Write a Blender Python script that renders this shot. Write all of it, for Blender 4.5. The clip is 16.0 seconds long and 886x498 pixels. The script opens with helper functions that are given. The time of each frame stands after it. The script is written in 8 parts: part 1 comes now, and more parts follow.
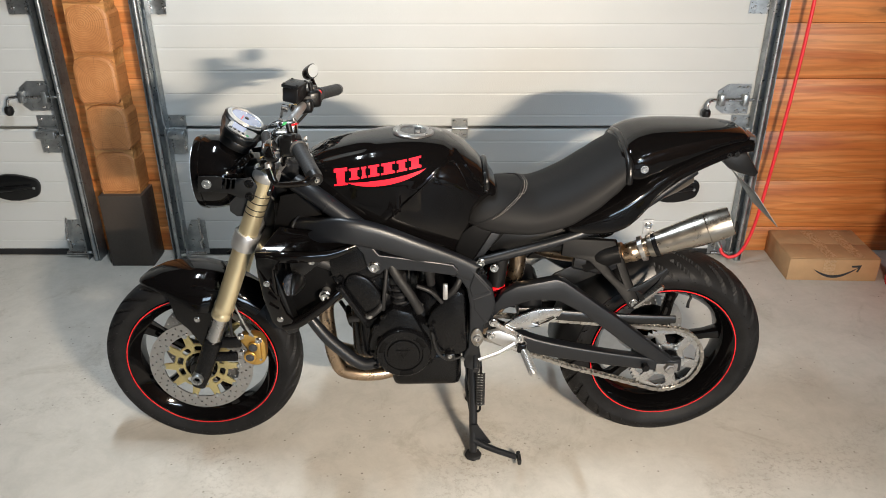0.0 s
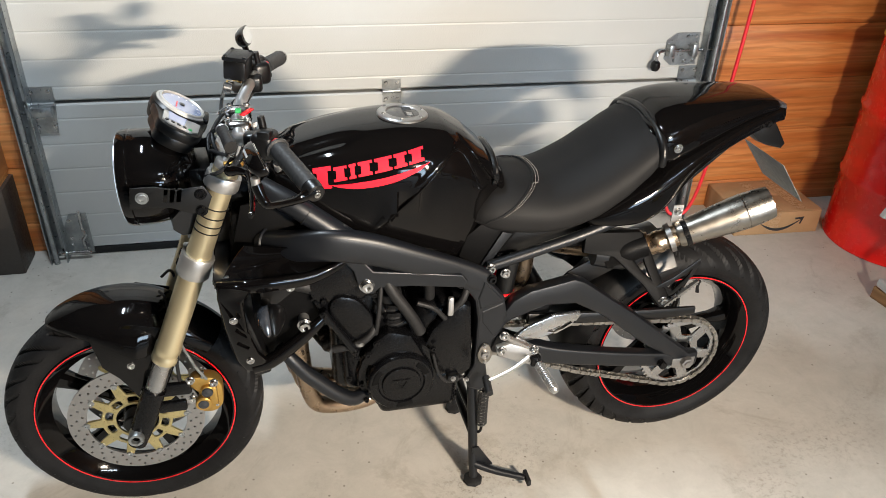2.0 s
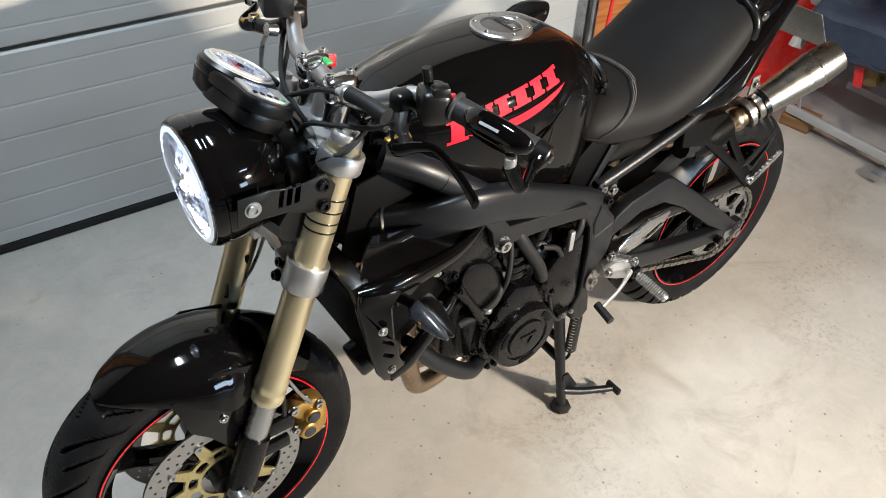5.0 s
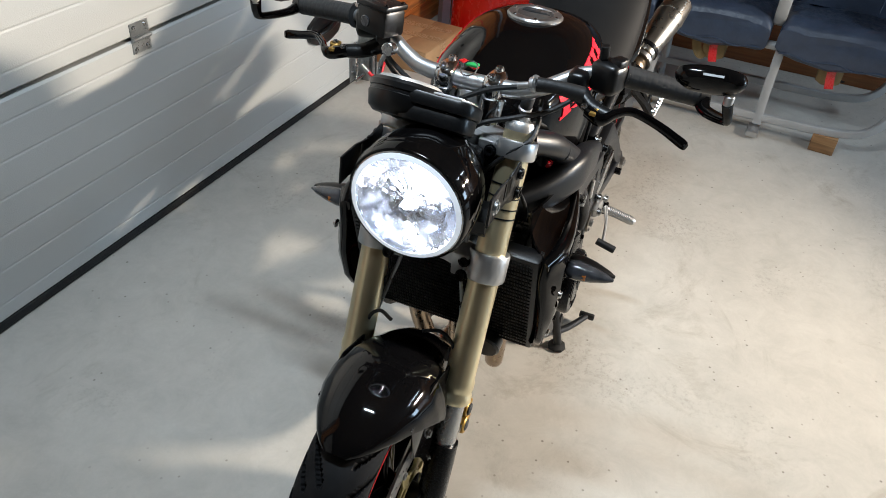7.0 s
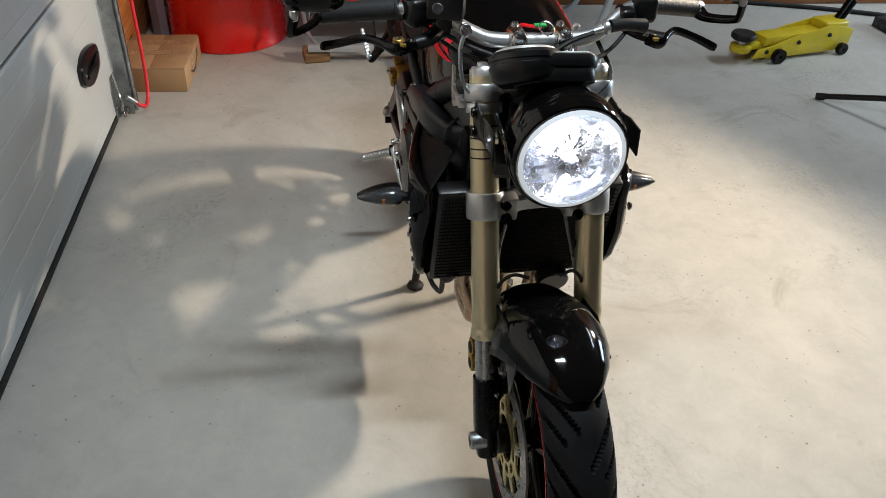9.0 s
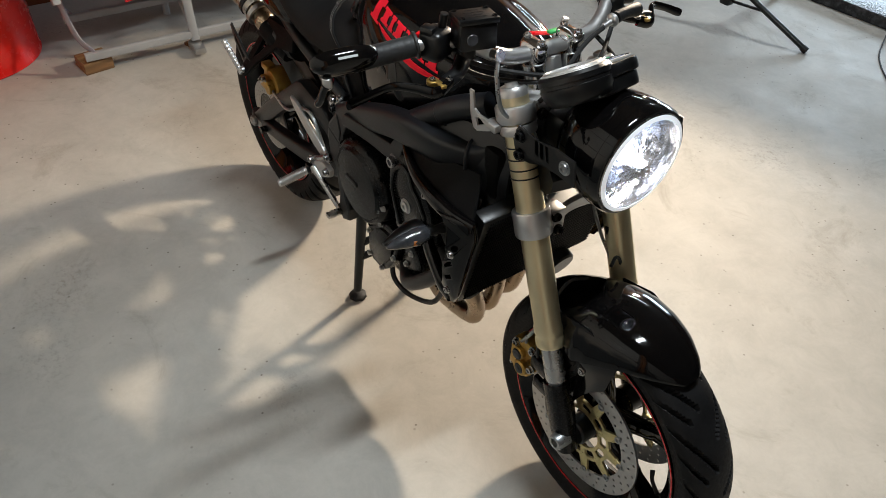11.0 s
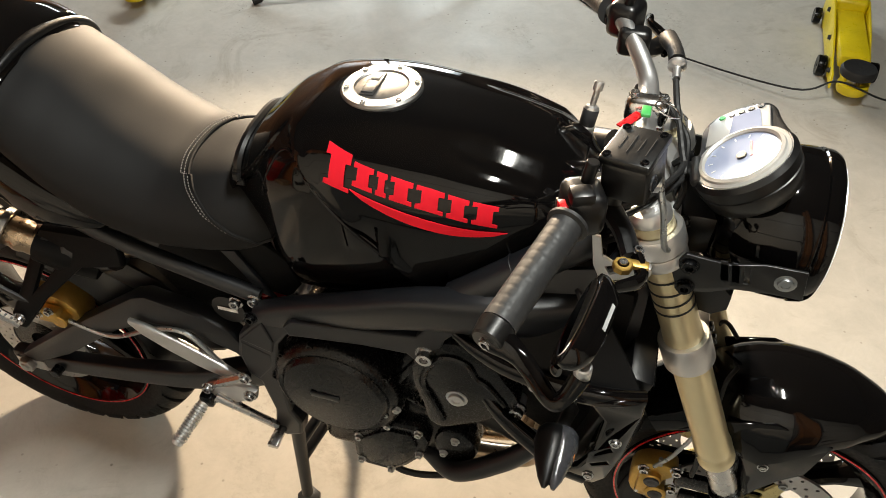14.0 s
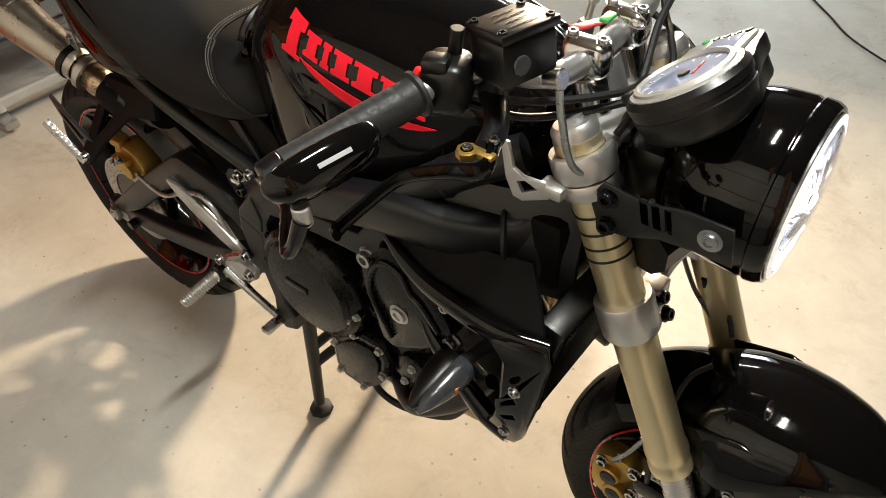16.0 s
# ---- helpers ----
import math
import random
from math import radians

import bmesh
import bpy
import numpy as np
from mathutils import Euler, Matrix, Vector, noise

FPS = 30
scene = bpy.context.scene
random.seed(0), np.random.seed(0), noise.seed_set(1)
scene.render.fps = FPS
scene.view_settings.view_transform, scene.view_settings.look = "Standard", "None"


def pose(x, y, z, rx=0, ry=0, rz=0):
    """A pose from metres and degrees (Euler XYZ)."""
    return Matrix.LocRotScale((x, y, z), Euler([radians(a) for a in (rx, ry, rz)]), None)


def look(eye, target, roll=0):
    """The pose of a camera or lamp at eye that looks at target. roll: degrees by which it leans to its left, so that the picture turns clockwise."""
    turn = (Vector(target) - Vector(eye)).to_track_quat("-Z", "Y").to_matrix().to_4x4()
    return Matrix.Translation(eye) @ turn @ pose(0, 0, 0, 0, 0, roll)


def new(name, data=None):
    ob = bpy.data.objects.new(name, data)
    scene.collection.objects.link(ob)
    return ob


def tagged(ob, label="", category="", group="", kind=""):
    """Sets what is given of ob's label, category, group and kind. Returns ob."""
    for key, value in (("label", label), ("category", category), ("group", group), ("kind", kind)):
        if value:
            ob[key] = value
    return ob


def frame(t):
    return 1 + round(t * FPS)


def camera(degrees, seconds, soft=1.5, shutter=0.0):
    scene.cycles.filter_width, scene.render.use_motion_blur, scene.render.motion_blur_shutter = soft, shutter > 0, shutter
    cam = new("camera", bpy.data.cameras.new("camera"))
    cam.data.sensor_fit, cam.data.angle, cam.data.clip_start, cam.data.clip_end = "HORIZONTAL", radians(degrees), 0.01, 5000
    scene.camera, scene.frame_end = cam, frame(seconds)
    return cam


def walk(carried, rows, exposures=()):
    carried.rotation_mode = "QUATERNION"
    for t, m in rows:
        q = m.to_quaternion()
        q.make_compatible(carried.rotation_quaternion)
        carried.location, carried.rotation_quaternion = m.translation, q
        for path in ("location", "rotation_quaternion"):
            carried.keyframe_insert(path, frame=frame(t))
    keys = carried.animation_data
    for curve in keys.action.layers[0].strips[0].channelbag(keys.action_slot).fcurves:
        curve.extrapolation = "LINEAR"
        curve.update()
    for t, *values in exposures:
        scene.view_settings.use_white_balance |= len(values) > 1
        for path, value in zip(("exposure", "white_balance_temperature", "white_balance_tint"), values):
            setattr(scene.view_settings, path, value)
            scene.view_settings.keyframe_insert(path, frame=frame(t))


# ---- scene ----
cam = camera(60.6, 16.0, 0.9)
PATH = [
    (0, (0.684, -1.982, 1.642), (0.732, -0.196, 0.745), -0.1),
    (0.5, (0.734, -1.926, 1.623), (0.802, -0.158, 0.689), 0.2),
    (1, (0.629, -1.828, 1.61), (0.776, -0.094, 0.623), 0.3),
    (1.5, (0.442, -1.693, 1.609), (0.784, -0.005, 0.592), 1.9),
    (2, (0.368, -1.538, 1.602), (0.791, 0.125, 0.573), 2.1),
    (2.5, (0.309, -1.413, 1.609), (0.842, 0.223, 0.589), 1.8),
    (3, (0.125, -1.348, 1.607), (0.957, 0.159, 0.588), 4.0),
    (3.5, (-0.018, -1.301, 1.611), (0.941, 0.135, 0.602), 4.9),
    (4, (-0.084, -1.249, 1.604), (0.833, 0.127, 0.479), 4.4),
    (4.5, (-0.119, -1.098, 1.562), (0.743, 0.212, 0.32), 2.5),
    (6.8, (-0.694, -0.468, 1.542), (0.751, 0.181, 0.321), 4.3),
    (7, (-0.785, -0.388, 1.54), (0.701, 0.17, 0.324), 4.8),
    (7.5, (-0.968, -0.225, 1.558), (0.591, 0.152, 0.364), 5.7),
    (8, (-0.954, -0.045, 1.524), (0.638, 0.163, 0.331), 3.3),
    (8.5, (-0.926, 0.148, 1.525), (0.669, 0.088, 0.32), 2.9),
    (8.7, (-0.96, 0.257, 1.51), (0.635, 0.082, 0.316), 3.3),
    (10.8, (-0.596, 0.874, 1.599), (0.608, -0.014, 0.272), 3.0),
    (11, (-0.564, 0.873, 1.614), (0.628, -0.021, 0.279), 2.6),
    (11.5, (-0.475, 0.819, 1.646), (0.746, -0.119, 0.369), 1.3),
    (12, (-0.327, 0.819, 1.638), (0.834, -0.219, 0.383), 0.1),
    (12.5, (-0.123, 0.844, 1.623), (0.85, -0.335, 0.333), -0.5),
    (13, (0.039, 0.819, 1.596), (0.863, -0.427, 0.266), -1.8),
    (13.5, (0.204, 0.778, 1.598), (0.871, -0.531, 0.241), -3.1),
    (14, (0.337, 0.821, 1.559), (0.731, -0.554, 0.161), 0.0),
    (14.5, (0.205, 0.821, 1.522), (0.67, -0.491, 0.085), 2.0),
    (15, (0.021, 0.767, 1.5), (0.782, -0.38, 0.049), -1.2),
    (15.5, (-0.013, 0.734, 1.459), (0.902, -0.337, 0.039), -4.0),
    (16, (-0.028, 0.686, 1.413), (0.919, -0.412, 0.035), -3.6),
]
walk(cam, [(t, look(eye, target, roll)) for t, eye, target, roll in PATH],
     [(0, 0.04, 6760, 10), (4.5, 0.2, 6560, 10), (6.8, 0.08, 6450, 9), (8.5, -0.12, 6700, 9), (11, -0.02, 7150, 11),
      (12.5, 0.15, 7620, 11), (14, 0.52, 8350, 12), (16, 0.46, 8400, 12)])

# ---- light ----
world = bpy.data.worlds.new("world")
scene.world = world
world.use_nodes = True
world.node_tree.nodes["Background"].inputs[0].default_value = (0.55, 0.62, 0.75, 1)
world.node_tree.nodes["Background"].inputs[1].default_value = 0.12


def area_lamp(name, m, sx, sy, watts, colour, spread=180):
    data = bpy.data.lights.new(name, "AREA")
    data.shape, data.size, data.size_y, data.energy, data.color = "RECTANGLE", sx, sy, watts, colour
    data.spread = radians(spread)
    ob = new(name, data)
    ob.matrix_world = m
    return ob


FLOOD = Vector((1.5, -2.3, 1.5))
FLOOD_AIM = Vector((0.72, -0.1, 1.2))
area_lamp("flood_lamp_light", look(FLOOD, FLOOD_AIM), 0.24, 0.03, 71, (1.0, 0.855, 0.69), 122)
area_lamp("tube_light_source", pose(0.02, 0.02, 2.7, 0, 0, 90), 0.55, 0.07, 45, (0.75, 0.88, 1.0))
area_lamp("tube_light_source", pose(2.2, -3.4, 2.7), 1.3, 0.06, 46, (0.73, 0.87, 1.0))
area_lamp("window_daylight", look((2.4, -6.0, 1.25), (1.6, -3.0, 0.4)), 1.5, 1.0, 115, (0.58, 0.78, 1.0))

# ---- materials ----


def nodes_of(name):
    m = bpy.data.materials.new(name)
    m.use_nodes = True
    nt = m.node_tree
    return m, nt, nt.nodes["Principled BSDF"]


def node(nt, kind, **values):
    n = nt.nodes.new(kind)
    for key, value in values.items():
        if key in n.inputs:
            n.inputs[key].default_value = value
    return n


def ramp(nt, src, stops):
    r = nt.nodes.new("ShaderNodeValToRGB")
    el = r.color_ramp.elements
    while len(el) < len(stops):
        el.new(0.5)
    for e, (p, c) in zip(el, stops):
        e.position = p
        e.color = (*c, 1) if len(c) == 3 else c
    nt.links.new(src, r.inputs[0])
    return r.outputs[0]


def grey(v):
    return (v, v, v)


def surface(name, colour, rough=0.5, metal=0.0, vary=0.15, scale=8.0, fine=120.0, bump=0.02, coat=0.0, rvary=0.12, stretch=(1, 1, 1), spec=0.5):
    """A painted, moulded or metal surface with variation at two scales."""
    m, nt, b = nodes_of(name)
    co = node(nt, "ShaderNodeTexCoord")
    mp = node(nt, "ShaderNodeMapping", Scale=stretch)
    nt.links.new(co.outputs["Object"], mp.inputs[0])
    big = node(nt, "ShaderNodeTexNoise", Scale=scale, Detail=4.0, Roughness=0.6)
    small = node(nt, "ShaderNodeTexNoise", Scale=fine, Detail=3.0, Roughness=0.6)
    for n in (big, small):
        nt.links.new(mp.outputs[0], n.inputs["Vector"])
    lo = tuple(c * (1 - vary) for c in colour)
    hi = tuple(min(1, c * (1 + vary)) for c in colour)
    nt.links.new(ramp(nt, big.outputs[0], [(0.3, lo), (0.7, hi)]), b.inputs["Base Color"])
    r0, r1 = max(0.02, rough - rvary), min(1, rough + rvary)
    nt.links.new(ramp(nt, small.outputs[0], [(0.3, grey(r0)), (0.7, grey(r1))]), b.inputs["Roughness"])
    b.inputs["Metallic"].default_value = metal
    b.inputs["Coat Weight"].default_value = coat
    b.inputs["Coat Roughness"].default_value = 0.03
    b.inputs["Specular IOR Level"].default_value = spec
    if bump:
        bp = node(nt, "ShaderNodeBump", Strength=bump * 10, Distance=0.001)
        nt.links.new(small.outputs[0], bp.inputs["Height"])
        nt.links.new(bp.outputs[0], b.inputs["Normal"])
    return m


def wood(name, dark, mid, light, along="X", rough=0.42):
    """Varnished softwood with long grain, growth bands and knots; varies from board to board."""
    m, nt, b = nodes_of(name)
    co = node(nt, "ShaderNodeTexCoord")
    info = node(nt, "ShaderNodeObjectInfo")
    mul = node(nt, "ShaderNodeVectorMath")
    mul.operation = "ADD"
    sc = node(nt, "ShaderNodeVectorMath")
    sc.operation = "SCALE"
    sc.inputs[0].default_value = (7.3, 5.1, 3.7)
    nt.links.new(info.outputs["Random"], sc.inputs["Scale"])
    nt.links.new(co.outputs["Object"], mul.inputs[0])
    nt.links.new(sc.outputs[0], mul.inputs[1])
    st = {"X": (0.55, 12, 12), "Y": (12, 0.55, 12), "Z": (12, 12, 0.55)}[along]
    mp = node(nt, "ShaderNodeMapping", Scale=st)
    nt.links.new(mul.outputs[0], mp.inputs[0])
    warp = node(nt, "ShaderNodeTexNoise", Scale=1.3, Detail=3.0, Distortion=0.7)
    nt.links.new(mp.outputs[0], warp.inputs["Vector"])
    fine = node(nt, "ShaderNodeTexNoise", Scale=9.0, Detail=4.0, Distortion=0.3)
    nt.links.new(mp.outputs[0], fine.inputs["Vector"])
    kn = node(nt, "ShaderNodeMapping", Scale={"X": (1.6, 5, 5), "Y": (5, 1.6, 5), "Z": (5, 5, 1.6)}[along])
    nt.links.new(mul.outputs[0], kn.inputs[0])
    knot = node(nt, "ShaderNodeTexVoronoi", Scale=1.0)
    nt.links.new(kn.outputs[0], knot.inputs["Vector"])
    base = ramp(nt, warp.outputs[0], [(0.28, dark), (0.47, mid), (0.56, light), (0.62, mid), (0.8, light)])
    grain = ramp(nt, fine.outputs[0], [(0.35, grey(0.72)), (0.6, grey(1.0))])
    mx = node(nt, "ShaderNodeMix")
    mx.data_type, mx.blend_type = "RGBA", "MULTIPLY"
    mx.inputs[0].default_value = 0.5
    nt.links.new(base, mx.inputs[6])
    nt.links.new(grain, mx.inputs[7])
    kr = ramp(nt, knot.outputs["Distance"], [(0.03, grey(0.22)), (0.06, grey(0.5)), (0.075, grey(0.42)), (0.1, grey(0.8)), (0.18, grey(1.0))])
    m2 = node(nt, "ShaderNodeMix")
    m2.data_type, m2.blend_type = "RGBA", "MULTIPLY"
    m2.inputs[0].default_value = 0.9
    nt.links.new(mx.outputs[2], m2.inputs[6])
    nt.links.new(kr, m2.inputs[7])
    # growth lines: fine bands that swirl along the board
    lm_ = node(nt, "ShaderNodeMapping", Scale={"X": (0.16, 1, 1), "Y": (1, 0.16, 1), "Z": (1, 1, 0.16)}[along])
    nt.links.new(mul.outputs[0], lm_.inputs[0])
    lines = node(nt, "ShaderNodeTexWave", Scale=9.0, Distortion=9.0, Detail=4.0)
    lines.bands_direction = "Y" if along == "Z" else "Z"
    lines.inputs["Detail Scale"].default_value = 1.3
    lines.inputs["Detail Roughness"].default_value = 0.62
    nt.links.new(lm_.outputs[0], lines.inputs["Vector"])
    m3 = node(nt, "ShaderNodeMix")
    m3.data_type, m3.blend_type = "RGBA", "MULTIPLY"
    m3.inputs[0].default_value = 0.42
    nt.links.new(m2.outputs[2], m3.inputs[6])
    nt.links.new(ramp(nt, lines.outputs[0], [(0.0, grey(0.55)), (0.3, grey(0.95)), (1.0, grey(1.08))]), m3.inputs[7])
    m2 = m3
    hs = node(nt, "ShaderNodeHueSaturation")
    val = node(nt, "ShaderNodeMapRange")
    val.inputs["To Min"].default_value, val.inputs["To Max"].default_value = 0.82, 1.12
    nt.links.new(info.outputs["Random"], val.inputs["Value"])
    nt.links.new(val.outputs[0], hs.inputs["Value"])
    nt.links.new(m2.outputs[2], hs.inputs["Color"])
    nt.links.new(hs.outputs[0], b.inputs["Base Color"])
    b.inputs["Roughness"].default_value = rough
    bp = node(nt, "ShaderNodeBump", Strength=0.25, Distance=0.002)
    nt.links.new(fine.outputs[0], bp.inputs["Height"])
    nt.links.new(bp.outputs[0], b.inputs["Normal"])
    return m


def end_grain():
    """Sawn log end: growth rings round the heart, drying cracks that run out from it, warm varnish."""
    m, nt, b = nodes_of("log_end_grain")
    co = node(nt, "ShaderNodeTexCoord")
    info = node(nt, "ShaderNodeObjectInfo")
    shift = node(nt, "ShaderNodeVectorMath")
    shift.operation = "MULTIPLY_ADD"
    for k in (1, 2):
        shift.inputs[k].default_value = ((0.07, 0, -0.08), (-0.035, 0, 0.04))[k - 1]
    nt.links.new(info.outputs["Random"], shift.inputs[0])
    at = node(nt, "ShaderNodeVectorMath")
    nt.links.new(co.outputs["Object"], at.inputs[0])
    nt.links.new(shift.outputs[0], at.inputs[1])
    ring = node(nt, "ShaderNodeTexWave", Scale=34.0, Distortion=5.0, Detail=4.0)
    ring.wave_type, ring.rings_direction = "RINGS", "Y"
    ring.inputs["Detail Scale"].default_value = 0.8
    nt.links.new(at.outputs[0], ring.inputs["Vector"])
    blot = node(nt, "ShaderNodeTexNoise", Scale=9.0, Detail=6.0, Roughness=0.65)
    nt.links.new(at.outputs[0], blot.inputs["Vector"])
    base = ramp(nt, blot.outputs[0], [(0.3, (0.33, 0.125, 0.04)), (0.55, (0.43, 0.18, 0.062)), (0.75, (0.50, 0.235, 0.09))])
    mx = node(nt, "ShaderNodeMix")
    mx.data_type, mx.blend_type = "RGBA", "MULTIPLY"
    mx.inputs[0].default_value = 0.28
    nt.links.new(base, mx.inputs[6])
    nt.links.new(ramp(nt, ring.outputs[0], [(0.2, grey(0.7)), (0.6, grey(1.0))]), mx.inputs[7])
    parts_ = node(nt, "ShaderNodeSeparateXYZ")
    nt.links.new(at.outputs[0], parts_.inputs[0])
    turn = node(nt, "ShaderNodeMath")
    turn.operation = "ARCTAN2"
    nt.links.new(parts_.outputs["X"], turn.inputs[0])
    nt.links.new(parts_.outputs["Z"], turn.inputs[1])
    wob = node(nt, "ShaderNodeMath")
    wob.operation = "MULTIPLY_ADD"
    wob.inputs[1].default_value = 0.35
    nt.links.new(blot.outputs[0], wob.inputs[0])
    nt.links.new(turn.outputs[0], wob.inputs[2])
    crack = node(nt, "ShaderNodeTexNoise", Scale=1.5, Detail=0.0)
    crack.noise_dimensions = "2D"
    both = node(nt, "ShaderNodeCombineXYZ")
    nt.links.new(wob.outputs[0], both.inputs[0])
    nt.links.new(info.outputs["Random"], both.inputs[1])
    far = node(nt, "ShaderNodeVectorMath")
    far.operation = "MULTIPLY"
    far.inputs[1].default_value = (1, 37, 1)
    nt.links.new(both.outputs[0], far.inputs[0])
    nt.links.new(far.outputs[0], crack.inputs["Vector"])
    m2 = node(nt, "ShaderNodeMix")
    m2.data_type, m2.blend_type = "RGBA", "MULTIPLY"
    m2.inputs[0].default_value = 0.5
    nt.links.new(mx.outputs[2], m2.inputs[6])
    nt.links.new(ramp(nt, crack.outputs[0], [(0.485, grey(1.0)), (0.498, grey(0.3)), (0.502, grey(0.3)), (0.515, grey(1.0))]), m2.inputs[7])
    nt.links.new(m2.outputs[2], b.inputs["Base Color"])
    b.inputs["Roughness"].default_value = 0.5
    bp = node(nt, "ShaderNodeBump", Strength=0.3, Distance=0.002)
    nt.links.new(ring.outputs[0], bp.inputs["Height"])
    nt.links.new(bp.outputs[0], b.inputs["Normal"])
    return m


def floor_paint():
    """Worn grey-beige painted concrete: soft blotches, scuffed dirt, dots of grit."""
    m, nt, b = nodes_of("floor_paint")
    co = node(nt, "ShaderNodeTexCoord")
    link = nt.links.new

    def noise(scale, detail=5.0, rough=0.6, dist=0.0):
        n = node(nt, "ShaderNodeTexNoise", Scale=scale, Detail=detail, Roughness=rough, Distortion=dist)
        link(co.outputs["Object"], n.inputs["Vector"])
        return n.outputs[0]

    def mixed(kind, fac, a, c):
        mx = node(nt, "ShaderNodeMix")
        mx.data_type, mx.blend_type = "RGBA", kind
        if hasattr(fac, "is_linked"):
            link(fac, mx.inputs[0])
        else:
            mx.inputs[0].default_value = fac
        link(a, mx.inputs[6])
        if isinstance(c, tuple):
            mx.inputs[7].default_value = (*c, 1)
        else:
            link(c, mx.inputs[7])
        return mx.outputs[2]

    col = ramp(nt, noise(1.1, 4), [(0.3, (0.45, 0.43, 0.39)), (0.7, (0.535, 0.51, 0.465))])
    col = mixed("MULTIPLY", 0.75, col, ramp(nt, noise(9, 9, 0.8, 0.4), [(0.3, grey(0.78)), (0.62, grey(1.0))]))
    # dirt that lies in patches only
    patch = ramp(nt, noise(1.7, 2), [(0.55, grey(0)), (0.75, grey(1))])
    dirt = ramp(nt, noise(55, 8, 0.8), [(0.5, grey(0)), (0.62, grey(0.6))])
    both = node(nt, "ShaderNodeMath")
    both.operation = "MULTIPLY"
    link(patch, both.inputs[0])
    link(dirt, both.inputs[1])
    col = mixed("MIX", both.outputs[0], col, (0.16, 0.135, 0.105))
    dots = node(nt, "ShaderNodeTexVoronoi", Scale=4.5)
    dots.voronoi_dimensions = "2D"
    link(co.outputs["Object"], dots.inputs["Vector"])
    few = node(nt, "ShaderNodeMath")
    few.operation = "MULTIPLY"
    link(ramp(nt, dots.outputs["Distance"], [(0.008, grey(0.75)), (0.02, grey(0))]), few.inputs[0])
    link(ramp(nt, noise(2.7, 2), [(0.5, grey(0)), (0.58, grey(1))]), few.inputs[1])
    col = mixed("MIX", few.outputs[0], col, (0.10, 0.085, 0.07))
    grit = node(nt, "ShaderNodeTexVoronoi", Scale=13.0)
    grit.voronoi_dimensions = "2D"
    link(co.outputs["Object"], grit.inputs["Vector"])
    speck = node(nt, "ShaderNodeMath")
    speck.operation = "MULTIPLY"
    link(ramp(nt, grit.outputs["Distance"], [(0.025, grey(0.7)), (0.05, grey(0))]), speck.inputs[0])
    link(ramp(nt, noise(3.1, 3), [(0.52, grey(0)), (0.6, grey(1))]), speck.inputs[1])
    col = mixed("MIX", speck.outputs[0], col, (0.12, 0.1, 0.08))
    smudge = ramp(nt, noise(2.3, 8, 0.72, 1.6), [(0.56, grey(0)), (0.72, grey(0.55))])
    col = mixed("MIX", smudge, col, (0.27, 0.235, 0.19))
    pale = ramp(nt, noise(4.5, 7, 0.8, 1.2), [(0.66, grey(0)), (0.74, grey(0.5))])
    col = mixed("MIX", pale, col, (0.56, 0.54, 0.5))
    link(col, b.inputs["Base Color"])
    link(ramp(nt, noise(5, 5, 0.7), [(0.3, grey(0.52)), (0.7, grey(0.72))]), b.inputs["Roughness"])
    b.inputs["Specular IOR Level"].default_value = 0.3
    bp = node(nt, "ShaderNodeBump", Strength=0.14, Distance=0.002)
    link(noise(160, 4, 0.7), bp.inputs["Height"])
    link(bp.outputs[0], b.inputs["Normal"])
    return m


def chequer_steel():
    m, nt, b = nodes_of("grit_coated_steel")
    co = node(nt, "ShaderNodeTexCoord")
    v = node(nt, "ShaderNodeTexVoronoi", Scale=75.0)
    n = node(nt, "ShaderNodeTexNoise", Scale=30.0, Detail=6.0)
    for k in (v, n):
        nt.links.new(co.outputs["Object"], k.inputs["Vector"])
    nt.links.new(ramp(nt, n.outputs[0], [(0.45, (0.012, 0.013, 0.016)), (0.68, (0.07, 0.075, 0.085))]), b.inputs["Base Color"])
    b.inputs["Roughness"].default_value = 0.42
    bp = node(nt, "ShaderNodeBump", Strength=0.9, Distance=0.004)
    nt.links.new(v.outputs["Distance"], bp.inputs["Height"])
    nt.links.new(bp.outputs[0], b.inputs["Normal"])
    return m


def glowing(name, colour, strength):
    m, nt, b = nodes_of(name)
    b.inputs["Base Color"].default_value = (*colour, 1)
    b.inputs["Emission Color"].default_value = (*colour, 1)
    b.inputs["Emission Strength"].default_value = strength
    return m


def clear(name, tint=(1, 1, 1), rough=0.02):
    m, nt, b = nodes_of(name)
    b.inputs["Base Color"].default_value = (*tint, 1)
    b.inputs["Roughness"].default_value = rough
    b.inputs["Transmission Weight"].default_value = 1.0
    b.inputs["IOR"].default_value = 1.45
    return m


M_FLOOR = floor_paint()
M_PINE = wood("varnished_pine", (0.40, 0.098, 0.02), (0.60, 0.205, 0.053), (0.70, 0.285, 0.092))
# M_PINE again at roughly half its colour values, for the east wall
M_PINE_Y = wood("varnished_pine_darker_copy", (0.20, 0.06, 0.018), (0.31, 0.11, 0.034), (0.36, 0.15, 0.052), "X")
M_LOG = wood("pale_log", (0.30, 0.115, 0.03), (0.47, 0.21, 0.066), (0.57, 0.29, 0.11), "X", 0.55)
M_LOGEND = end_grain()
M_BLOCK = wood("raw_wood", (0.17, 0.085, 0.035), (0.28, 0.15, 0.065), (0.34, 0.2, 0.09), "Y", 0.7)
M_DOOR = surface("white_door_skin", (0.455, 0.465, 0.458), 0.42, 0, 0.03, 2.0, 260, 0.035, spec=0.4)
